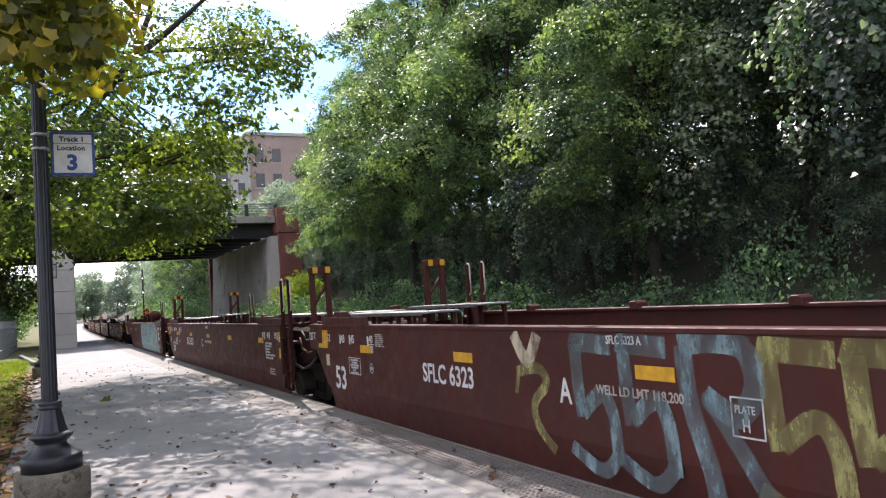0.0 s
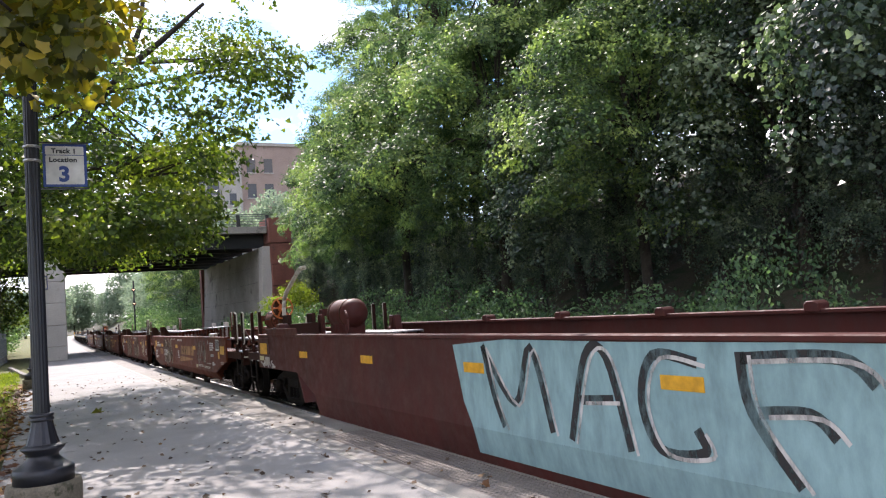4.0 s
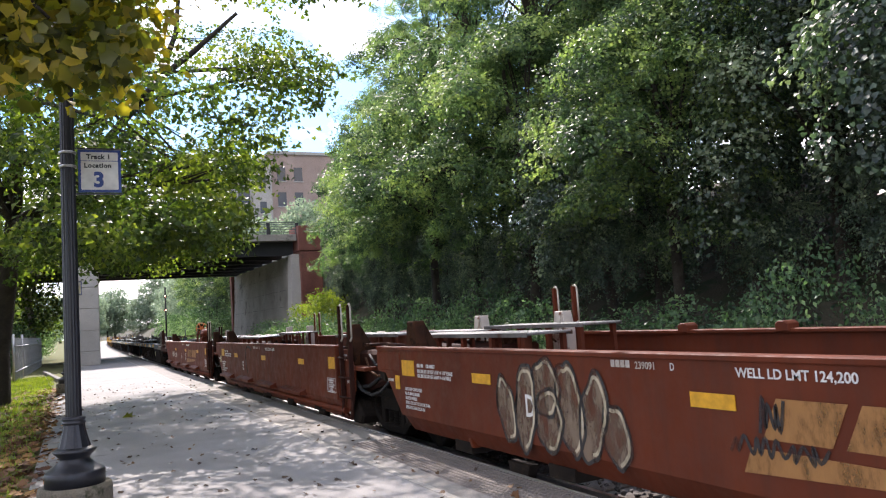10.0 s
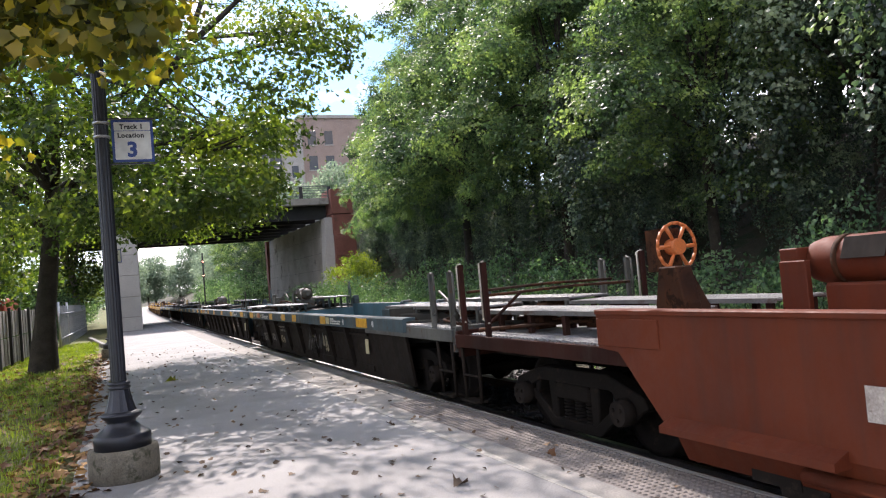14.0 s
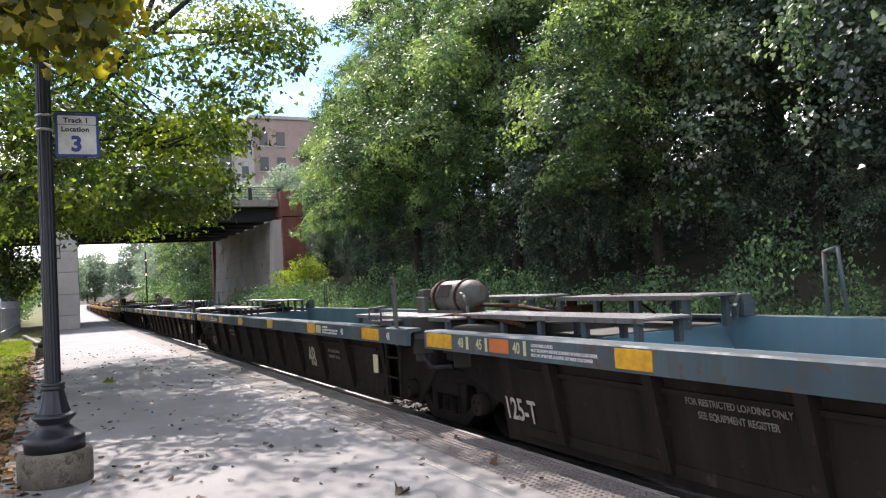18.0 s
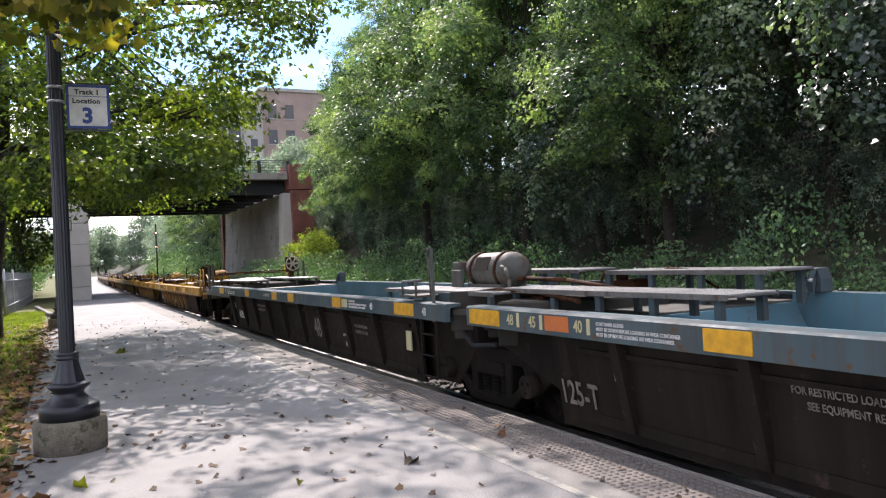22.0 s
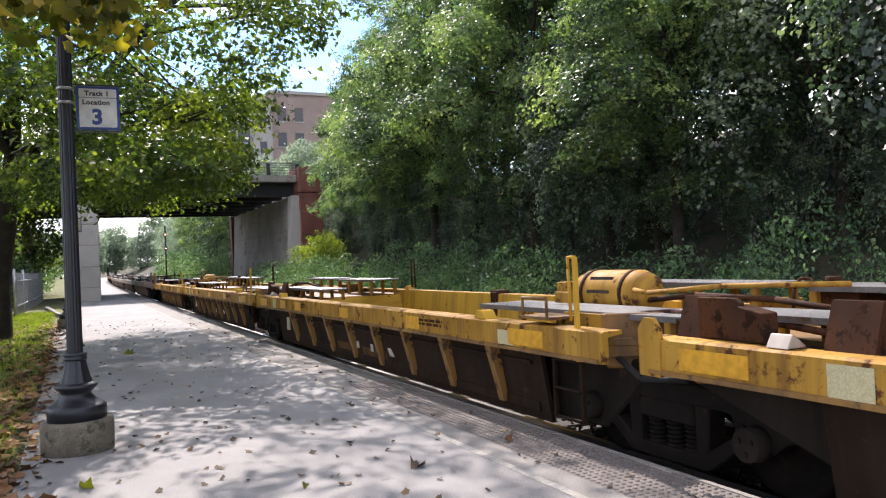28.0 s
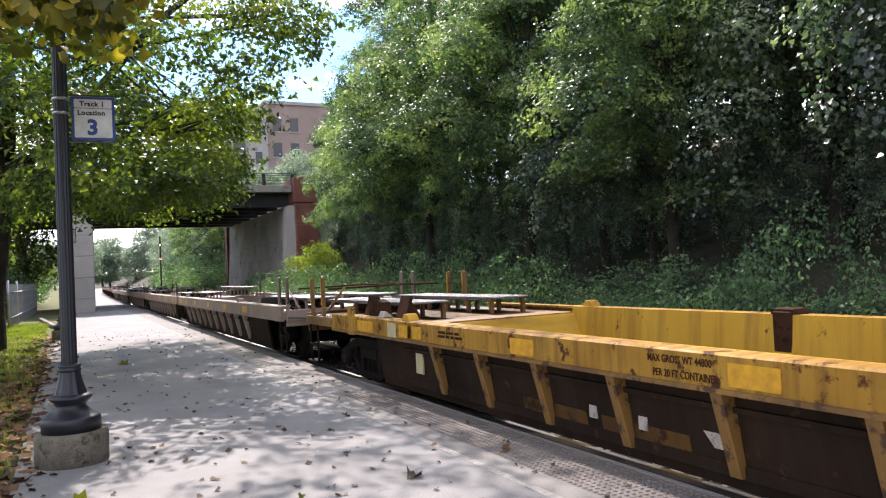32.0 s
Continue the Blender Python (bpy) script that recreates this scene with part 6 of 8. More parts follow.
    if first:
        end_works(th, kind, True, -2.0, 0.0)
        truck(th, 0)
    if last:
        end_works(th, kind, False, P + 2.0, P)
        truck(th, P)
    th["s0"] = s0
    th["pitch"] = P
    return th


def ribbed_car(kind, s0, pitch, first, last, label):
    """A unit with a deep top sill and sloping ribbed side sheets."""
    k = "%s%d%d%.1f" % (kind["key"], first, last, pitch)
    P, top, pm, low = pitch, kind["top"], kind["paint"], kind["low"]
    th = empty("well_car", pose(0, 0, 0), label, "rail car", "cars of the train")
    g = kind["gap"] / 2
    f0, r0 = (g, P - g)
    if first:
        f0 = kind["head"]
    if last:
        r0 = P + kind["tail"]
    SHARED["legmat"] = pm
    sill = kind["sill"]
    for s in (-1, 1):
        piece("top_sill", "top_sill/%s%d" % (k, s), lambda bm: prism(bm, [(s * 1.5, top - 0.015), (s * 1.48, top), (s * 1.30, top), (s * 1.30, top - 0.03), (s * 1.44, top - 0.05), (s * 1.44, top - sill), (s * 1.5, top - sill)], "y", f0, r0), pm, th)
        if kind["key"] != "blu":
            piece("sill_lip", "sill_lip/%s%d" % (k, s), lambda bm: prism(bm, [(s * 1.5, top - sill), (s * 1.525, top - sill), (s * 1.525, top - sill + 0.03), (s * 1.5, top - sill + 0.035)], "y", f0 + 0.05, r0 - 0.05), kind["rib"], th)
        piece("inner_wall", "inner_wall/%s%d" % (k, s), lambda bm: prism(bm, [(s * 1.30, top), (s * 1.28, top), (s * 1.20, 0.4), (s * 1.23, 0.4)], "y", 2.0, P - 2.0), kind["inner"], th)
        piece("side_sheet", "side_sheet/%s%d" % (k, s), lambda bm: prism(bm, [(s * 1.38, top - sill + 0.02), (s * 1.34, top - sill + 0.02), (s * 1.23, 0.225), (s * 1.27, 0.225)], "y", (1.35 if not first else -0.3), P - (1.6 if not last else 1.0)), low, th)
        piece("sheet_stringer", "sheet_stringer/%s%d" % (k, s), lambda bm: (prism(bm, [(s * 1.40, top - sill - 0.10), (s * 1.36, top - sill - 0.10), (s * 1.35, top - sill - 0.14), (s * 1.39, top - sill - 0.14)], "y", 1.5, P - 2.0), prism(bm, [(s * 1.31, 0.40), (s * 1.26, 0.40), (s * 1.25, 0.31), (s * 1.31, 0.31)], "y", 1.5, P - 2.0)), low, th)
    first_rib, last_rib = kind["rib_span"][0], P - (1.6 if last and kind["key"] == "blu" else kind["rib_span"][1])
    n = int(round((last_rib - first_rib) / kind["rib_step"])) + 1
    for q in range(n):
        yy = first_rib + q * (last_rib - first_rib) / (n - 1)
        for s in (-1, 1):
            piece("rib", "rib/%s%d" % (kind["key"], s), lambda bm: prism(bm, [(s * 1.49, top - sill), (s * 1.37, top - sill), (s * 1.27, 0.32), (s * 1.34, 0.32)], "y", -0.05, 0.05), kind["rib"], th, (0, yy, 0))
    for q in range(5):
        piece("cross_bearer", "cross_bearer/r", lambda bm: box(bm, -1.24, 1.24, -0.2, 0.2, 0.32, 0.42), GRIME, th, (0, 2.8 + q * (P - 5.6) / 4, 0))
    for nm, a, b in (("f", min(f0, -0.05), 2.0), ("r", P - 2.0, max(r0, P + 0.05))):
        piece("end_deck", "end_deck/" + k + nm, lambda bm: prism(bm, [(-1.3, 0.45), (-0.55, a - 0.1), (0.55, a - 0.1), (1.3, 0.45), (1.3, b), (-1.3, b)] if nm == "f" else [(-1.3, P - 0.45), (-0.55, b + 0.1), (0.55, b + 0.1), (1.3, P - 0.45), (1.3, a), (-1.3, a)], "z", top - 0.15, top - 0.08), kind["end_paint"], th, bevel=0.008)
        piece("end_arm", "end_arm/" + k + nm, lambda bm: prism(bm, [(-1.28, 0.5), (-0.5, a - 0.08), (0.5, a - 0.08), (1.28, 0.5), (0.4, 1.2), (-0.4, 1.2)] if nm == "f" else [(-1.28, P - 0.5), (-0.5, b + 0.08), (0.5, b + 0.08), (1.28, P - 0.5), (0.4, P - 1.2), (-0.4, P - 1.2)], "z", 0.82, top + (0.03 if kind["key"] == "blu" else -0.1)), kind["arm"], th, bevel=0.02)
        e = b if nm == "f" else a
        for s in (-1, 1) if nm == "f" else ():
            piece("end_web", "end_web/%s%d" % (k, s), lambda bm: prism(bm, [(s * 1.3, 0.45), (s * 0.5, -0.12), (s * 0.5, -0.06), (s * 1.3, 0.52)], "z", 0.92, top + 0.12), kind["arm"], th, bevel=0.008)
            piece("deck_curb", "deck_curb/%s%d" % (k, s), lambda bm: box(bm, s * 1.18 - 0.012, s * 1.18 + 0.012, 0.55, 1.2, top - 0.08, top + 0.1), pm, th, bevel=0.004)
        # Dark solid put in for the deep shadow below the end decks.
        ya, yb = (0.25, 1.7) if nm == "f" else (P - 1.9, P - 0.3)
        piece("underframe", "underframe/" + k + nm, lambda bm: prism(bm, [(ya, top - sill), (yb, top - sill), (yb, 0.26), (ya + (0.5 if nm == "f" else 0), 0.26), (ya, 0.7)] if nm == "f" else [(ya, top - sill), (yb, top - sill), (yb, 0.8), (ya, 0.26)], "x", -1.12, 1.12), GRIME, th, bevel=0.02)
        piece("bulkhead", "bulkhead/" + k + nm, lambda bm: prism(bm, [(e - 0.03, top - 0.1), (e + 0.03, top - 0.1), (e + (0.5 if nm == "f" else -0.5) + 0.03, 0.34), (e + (0.5 if nm == "f" else -0.5) - 0.03, 0.34)], "x", -1.28, 1.28), kind["inner"], th)
    for yy in (2.3, P - 2.3):
        for s in (-1, 1):
            if kind["key"] == "blu":
                if s > 0:
                    guide(th, s * 1.36, yy, top, kind["guide"], kind["key"], 0.17, kind["guide_h"])
            else:
                piece("container_guide", "container_guide/%s%d" % (kind["key"], s), lambda bm: prism(bm, [(-0.13, 0), (0.13, 0), (0.05, 0.085), (-0.05, 0.085)], "x", s * 1.4 - 0.08, s * 1.4 + 0.06), kind["wedge"], th, (0, yy, top), "pale triangular container guide", 0.006)
    for yy in (4.7, P * 0.52):
        for s in (1,):
            def post(bm):
                box(bm, s * 1.29 - 0.05, s * 1.29 + 0.05, -0.11, 0.11, 0.7, top + 0.03)
                prism(bm, [(-0.16, top), (0.16, top), (0.13, top + 0.06), (-0.13, top + 0.06)], "x", s * 1.38 - 0.11, s * 1.38 + 0.1)
            piece("guide_post", "guide_post/%s%d" % (kind["key"], s), post, kind["guide"], th, (0, yy, 0), bevel=0.008)
    if not first:
        walkway(th, -1.15, -0.5, -0.2, 2.9, top + 0.10, top - 0.09, k + "a")
        walkway(th, 0.4, 1.0, 0.35, 2.3, top + 0.27, top - 0.09, k + "b")
        piece("ladder_post", "ladder_post/" + kind["key"], lambda bm: box(bm, -1.465, -1.43, 0.625, 0.66, top - sill - 0.02, top + kind["post"]), kind["grab"], th)
        piece("ladder_rail", "ladder_rail/l" + kind["key"], lambda bm: box(bm, -1.44, -1.41, 0.62, 0.66, 0.36, top - sill), kind["low"], th)
        piece("ladder_rail", "ladder_rail/" + kind["key"], lambda bm: box(bm, -1.44, -1.41, 1.02, 1.06, 0.36, top - sill), kind["low"], th)
        for z in (0.37, 0.62, 0.87):
            piece("rung", "rung/r" + kind["key"], lambda bm: bar(bm, (-1.45, 0.64, 0), (-1.43, 1.04, 0), 0.014), kind["low"], th, (0, 0, z))
        piece("grab_iron", "grab_iron/" + kind["key"] + "x", lambda bm: pipe(bm, [(-1.45, 0.64, top + kind["post"]), (-1.45, 0.74, top + kind["post"]), (-1.42, 0.78, top + kind["post"] - 0.1), (-1.40, 0.8, top + 0.05)], 0.014), kind["grab"], th)
        piece("corner_step", "corner_step/" + kind["key"], lambda bm: (box(bm, -1.5, -1.1, 1.0, 1.5, top + 0.05, top + 0.075), pipe(bm, [(-1.48, 1.05, top + 0.06), (-1.48, 1.05, top + 0.24), (-1.48, 1.45, top + 0.24), (-1.48, 1.45, top + 0.06)], 0.014)), kind["end_paint"], th)
        for q, pts in enumerate(([(-1.2, 0.5, 0.95), (-1.25, 0.1, 0.78), (-1.2, -0.35, 0.82)], [(-0.9, 0.9, top + 0.06), (-0.9, 0.1, top + 0.12), (-0.85, -0.7, top + 0.1), (-0.9, -1.4, top + 0.04)], [(-0.3, 1.6, top + 0.1), (-0.35, 0.4, top + 0.22), (-0.3, -0.4, top + 0.2), (-0.2, -1.2, top + 0.1)])):
            piece("hose" if q == 0 else "brake_pipe", "hose/%s%d" % (kind["key"], q), lambda bm: pipe(bm, pts, 0.026), HOSE if q == 0 else RUSTY, th)
        for q in range(4):
            piece("pipe_clamp", "pipe_clamp/" + kind["key"], lambda bm: (box(bm, -0.05, 0.05, -0.05, 0.05, 0, 0.1), bar(bm, (0, -0.12, 0.1), (0, 0.12, 0.1), 0.035, n=8)), RUSTY, th, (-0.75 + 0.3 * (q % 3), -0.5 + q * 0.4, top - 0.06), rz=30 * q)
        truck(th, 0)
    if not last:
        walkway(th, -0.9, -0.35, P - 3.2, P + 0.1, top + 0.13, top - 0.09, k + "c")
        walkway(th, 0.45, 1.1, P - 2.4, P - 0.1, top + 0.25, top - 0.09, k + "d")
        piece("far_post", "far_post/" + kind["key"], lambda bm: pipe(bm, [(1.42, P - 1.2, top - 0.1), (1.42, P - 1.2, top + 0.62), (1.42, P - 1.35, top + 0.66), (1.42, P - 1.4, top + 0.05)], 0.02), kind["guide"], th)
    for q, yy in enumerate((1.4, 4.0, 6.66, 9.3 if P > 14.5 else 7.9, P - 3.75, P - 0.62) if kind["key"] == "blu" else (1.4, 4.0, 6.66, 9.36, P - 2.6, P - 0.9)):
        piece("reflector", "reflector/r%d" % (q in (0, 5)), lambda bm: box(bm, -1.508, -1.5, -0.3 if q in (0, 5) else -0.2, 0.3 if q in (0, 5) else 0.2, -0.075, 0.075), REFLECTOR, th, (0, yy, top - sill * 0.5))
    if first:
        end_works(th, kind, True, -2.2, 0.0)
        truck(th, 0)
    if last:
        end_works(th, kind, False, P + 2.2, P)
        truck(th, P)
    th["s0"] = s0
    th["pitch"] = P
    return th


K_MAROON = dict(end_post=1.9, grab=GRAB, inset=0.0, tail=0.9, pipe=False, key="mar", paint=MAROON, end_paint=END_DARK, top=1.42, fg=0.9, rg=0.83, foot=0.2, guide=MAROON, guide_h=0.22, post=2.25, deck=1.12, ledge=False, tower=True, refl=(2.46, 5.45, 8.2, 10.98, 13.67), refl_z=1.14)
K_OXIDE = dict(end_post=1.92, grab=GRAB, inset=0.85, tail=-1.1, pipe=False, key="oxi", paint=OXIDE, end_paint=END_DARK, top=1.36, fg=0.42, rg=0.56, foot=0.37, guide=BEIGE, guide_h=0.36, post=2.02, deck=1.1, ledge=True, tower=False, refl=(3.38, 6.48, 9.63), refl_z=1.10)
K_OXIDE_PIPE = dict(K_OXIDE, key="oxp", pipe=True, foot=0.28)
K_BLUE = dict(arm=END_GREY, end_post=1.85, grab=GREY, head=-0.6, key="blu", paint=BLUE, end_paint=GREY, low=GRIME, inner=BLUE_IN, rib=GRIME, top=1.25, gap=0.5, sill=0.2, rib_span=(2.6, 2.58), rib_step=1.27, tail=1.0, guide=BLUE, guide_h=0.24, post=0.62, deck=1.15)
K_YELLOW = dict(arm=RIB_YELLOW, end_post=1.72, grab=YELLOW_CLEAN, head=-2.1, wedge=YELLOW_CLEAN, tail=0.6, key="yel", paint=YELLOW, end_paint=RIB_YELLOW, low=GRIME_BROWN, inner=YELLOW_CLEAN, rib=RIB_YELLOW, top=1.16, gap=0.5, sill=0.26, rib_span=(2.16, 3.01), rib_step=1.17, guide=RUSTY, guide_h=0.3, post=0.6, deck=1.1)
K_TAN = dict(arm=END_GREY, end_post=1.75, grab=GREY, head=-2.1, wedge=TAN, tail=0.6, key="tan", paint=TAN, end_paint=TAN, low=GRIME_BROWN, inner=TAN, rib=TAN, top=1.2, gap=0.5, sill=0.3, rib_span=(1.75, 2.25), rib_step=1.17, guide=GREY, guide_h=0.3, post=0.6, deck=1.1)
K_RUST = dict(arm=END_DARK, end_post=1.75, grab=GREY, head=-2.1, wedge=BEIGE, tail=0.6, key="rus", paint=OXIDE, end_paint=OXIDE, low=GRIME_BROWN, inner=OXIDE, rib=GRIME_BROWN, top=1.25, gap=0.5, sill=0.3, rib_span=(1.75, 2.25), rib_step=1.17, guide=GREY, guide_h=0.3, post=0.6, deck=1.1)

TRAIN = []
L_MAR = "maroon-brown flat-sided well car"
L_OXI = "oxide-red flat-sided well car"
L_BLU = "articulated well car with worn blue sills and grimy black ribbed sides"
L_YEL = "articulated well car with rusty yellow sills and dark ribbed sides"
mar = [smooth_car(K_MAROON, 12.8 - 16.9, 16.9, False, False, L_MAR + ", blue and yellow graffiti"),
       smooth_car(K_MAROON, 12.8, 16.9, False, False, L_MAR + ", plain with faded lettering"),
       smooth_car(K_MAROON, 29.7, 15.6, False, True, L_MAR + ", pale blue graffiti")]
oxi = [smooth_car(K_OXIDE, 49.9, 12.8, True, False, L_OXI + ", gold logo and grey tags")]
for i, lab in enumerate((", grey and cream graffiti", ", looping dark-edged graffiti", ", white unit letter and lower pipe")):
    oxi.append(smooth_car(K_OXIDE_PIPE if i == 2 else K_OXIDE, 62.7 + 13.13 * i, 13.13, False, False, L_OXI + lab))
oxi.append(smooth_car(K_OXIDE_PIPE, 102.1, 14.4, False, True, L_OXI + ", large gold logo"))
blu = [ribbed_car(K_BLUE, 120.8, 13.3, True, False, L_BLU)]
for i in range(3):
    blu.append(ribbed_car(K_BLUE, 134.1 + 15.3 * i, 15.3, False, False, L_BLU))
blu.append(ribbed_car(K_BLUE, 180.0, 14.2, False, True, L_BLU))
yel = [ribbed_car(K_YELLOW, 199.5, 11.9, True, False, L_YEL)]
for i in range(3):
    yel.append(ribbed_car(K_YELLOW, 211.4 + 13.07 * i, 13.07, False, False, L_YEL))
yel.append(ribbed_car(K_YELLOW, 250.6, 11.7, False, True, L_YEL))
rest = []
for kind, start, lab in ((K_TAN, 268.2, "articulated well car with faded tan sills and dark ribbed sides"), (K_RUST, 346.0, "articulated well car with oxide-red sills, far along the train")):
    rest.append(ribbed_car(kind, start, 14.0, True, False, lab))
    for i in range(3):
        rest.append(ribbed_car(kind, start + 14.0 + 15.3 * i, 15.3, False, False, lab))
    rest.append(ribbed_car(kind, start + 59.9, 14.0, False, True, lab))
TRAIN = mar + oxi + blu + yel + rest

# fittings of single units
tank(mar[2], -0.1, 15.3, 1.74, MAROON, r=0.27, key="m")
piece("bent_rail", "bent_rail", lambda bm: pipe(bm, [(-1.0, 16.35, 1.2), (-1.0, 16.35, 1.95), (-1.0, 16.3, 2.1), (-1.0, 16.15, 2.22), (-1.0, 15.2, 2.62), (-1.0, 14.9, 2.62)], 0.04), GRAB, mar[2], label="pale bent pipe handrail")
piece("tank_bracket", "tank_bracket", lambda bm: (box(bm, -1.15, -0.5, 15.75, 16.2, 1.36, 1.62), box(bm, -1.1, -1.02, 15.8, 16.15, 1.62, 1.8), box(bm, -0.62, -0.55, 15.8, 16.15, 1.62, 1.8)), END_DARK, mar[2], bevel=0.01)
for y0, y1, z0, z1, mat in ((15.85, 16.32, 1.1, 1.3, REFLECTOR), (16.08, 16.36, 0.98, 1.06, LABEL_PAPER), (15.7, 16.0, 0.9, 1.05, STENCIL_OLD)):
    bm = bmesh.new()
    box(bm, -1.520, -1.5145, y0, y1, z0, z1)
    part("label_plate", bm, mat, mar[2])
lettering("B-END", 0.075, STENCIL, mar[2], pose(-1.425, 17.5, 0.93, 90, 0, -90), "stencil", 0.9)
lettering("REL ROD", 0.07, STENCIL, mar[2], pose(-1.425, 16.95, 0.93, 90, 0, -90), "stencil", 0.9)
brake_wheel(oxi[0], -0.1, -0.6, 1.98, ORANGE_PAINT)
tank(oxi[0], 0.0, 0.25, 1.71, OXIDE, key="o")
tank(oxi[4], 0.0, 11.7, 1.66, OXIDE, 1.35, 0.19, key="p")
brake_wheel(oxi[4], 0.2, 14.2, 1.9, ORANGE_PAINT)
for u in (blu[2], blu[4]):
    tank(u, -0.3, 1.12, 1.57, GREY, 1.2, 0.225, key="g")
tank(blu[0], 0.0, 12.0, 1.66, GREY, 1.0, 0.17, key="r")
for u in (yel[1], yel[2], yel[4]):
    tank(u, -0.25, 1.6, 1.37, YELLOW, key="y")
tank(yel[0], -0.45, 0.1, 1.44, YELLOW, key="y")
brake_wheel(yel[0], -0.98, -0.5, 1.6, RUSTY, "r")


def valve(parent, x, y, z, mat):
    def shape(bm):
        box(bm, -0.16, 0.16, -0.2, 0.2, -0.2, 0.1)
        bar(bm, (0, -0.32, -0.05), (0, 0.32, -0.05), 0.1, n=12)
        bar(bm, (-0.12, 0.05, 0.1), (-0.12, 0.05, 0.2), 0.07, n=10)
        pipe(bm, [(0.1, -0.25, 0.1), (0.1, -0.3, 0.18), (0.1, -0.5, 0.22), (0.1, -0.8, 0.2), (0.1, -1.2, 0.0)], 0.016)
        pipe(bm, [(-0.1, 0.2, 0.05), (-0.1, 0.3, 0.18), (-0.1, 0.4, 0.18), (-0.1, 0.47, 0.08), (-0.1, 0.5, -0.2)], 0.016)
    piece("brake_valve", "brake_valve/" + mat.name, shape, mat, parent, (x, y, z), "brake valve with bent pipes", 0.01)


for u in (blu[1],):
    valve(u, -0.35, 0.95, 1.5, GREY)
for u in (blu[2], blu[4], yel[1], yel[2], yel[4], oxi[1], oxi[2], oxi[3]):
    valve(u, 0.7, -0.3, 1.3, RUSTY)


def bars(parent, y, z, lines, w, mat, size=0.045, out=1.505):
    """Small stencilled lines that cannot be read."""
    r = random.Random(int(y * 100 + z * 10))
    for q in range(lines):
        bm = bmesh.new()
        x = 0.0
        ln = w * r.uniform(0.75, 1.0)
        while x < ln:
            a = r.uniform(0.06, 0.2)
            box(bm, -out - 0.001, -out + 0.001, y - min(ln, x + a), y - x, z - q * size * 1.5, z - q * size * 1.5 + size)
            x += a + 0.03
        part("stencil_line", bm, mat, parent)


def stroke(parent, pts, w, mat, out=1.503, name="graffiti_stroke", layer=0):
    """A painted stroke along points (y, z) on the platform side."""
    bm = bmesh.new()
    P = [Vector((y, z)) for y, z in pts]
    sm = []
    for i in range(len(P) - 1):
        p0, p1, p2, p3 = P[max(i - 1, 0)], P[i], P[i + 1], P[min(i + 2, len(P) - 1)]
        for q in range(5):
            t = q / 5
            sm.append(0.5 * ((2 * p1) + (p2 - p0) * t + (2 * p0 - 5 * p1 + 4 * p2 - p3) * t * t + (3 * p1 - p0 - 3 * p2 + p3) * t ** 3))
    sm.append(P[-1])
    prev = None
    for i, p in enumerate(sm):
        d = (sm[min(i + 1, len(sm) - 1)] - sm[max(i - 1, 0)])
        nrm = Vector((-d.y, d.x)).normalized() * w / 2
        o = -out - 0.0015 * (1 + layer)
        cur = [bm.verts.new((o, p.x + nrm.x, p.y + nrm.y)), bm.verts.new((o, p.x - nrm.x, p.y - nrm.y))]
        if prev:
            bm.faces.new((prev[0], prev[1], cur[1], cur[0]))
        prev = cur
    return part(name, bm, mat, parent)


def spray(name, c, cover=0.36):
    """Thin sprayed paint, patchy enough for the car's paint to show through."""
    m, n, l, b = shader(name)
    t = noise_tex(n, l, 2.2, 6.0, 0.7, stretch=(1, 2.5, 1.0))
    col = ramp(n, l, t.outputs["Fac"], [(0.3, tuple(v * 0.6 for v in c)), (0.65, c)])
    l.new(col, b.inputs["Base Color"])
    b.inputs["Roughness"].default_value = 0.6
    l.new(ramp(n, l, t.outputs["Fac"], [(cover, (0.25,) * 3), (cover + 0.2, (0.95,) * 3)]), b.inputs["Alpha"])
    return m


SPRAY_BLUE, SPRAY_YELLOW, SPRAY_GREY, SPRAY_CREAM = spray("spray_pale_blue", (0.22, 0.32, 0.34), 0.47), spray("spray_yellow", (0.42, 0.39, 0.14), 0.47), spray("spray_grey", (0.22, 0.18, 0.14), 0.42), spray("spray_cream", (0.55, 0.47, 0.33))
SPRAY_WHITE, SPRAY_BLACK, SPRAY_TEAL, SPRAY_PINK, GOLD = spray("spray_white", (0.6, 0.58, 0.54)), spray("spray_black", (0.02, 0.018, 0.018)), spray("spray_teal", (0.26, 0.42, 0.43), 0.12), spray("spray_pink", (0.42, 0.16, 0.2)), spray("faded_gold", (0.34, 0.16, 0.045), 0.3)


def marks(u, text, y, z, size, mat=None, sq=0.8):
    lettering(text, size, mat or STENCIL, u, near_face(y, z), "stencil", sq)


def frame_marks(parent, y, z, w, h, t, mat):
    bm = bmesh.new()
    for a in ((y - w, y, z, z + t), (y - w, y, z + h - t, z + h), (y - w, y - w + t, z, z + h), (y - t, y, z, z + h)):
        box(bm, -1.506, -1.503, a[0], a[1], a[2], a[3])
    part("stencil_frame", bm, mat, parent)


def blocks(parent, y, z, n, w, h, mat, lean=0.0, gap=0.25, name="logo_block"):
    """A mark drawn as plain slanted blocks."""
    for q in range(n):
        bm = bmesh.new()
        a = y - q * w * (1 + gap)
        prism(bm, [(a, z), (a - w, z), (a - w - lean, z + h), (a - lean, z + h)], "x", -1.5065, -1.503)
        part(name, bm, mat, parent)


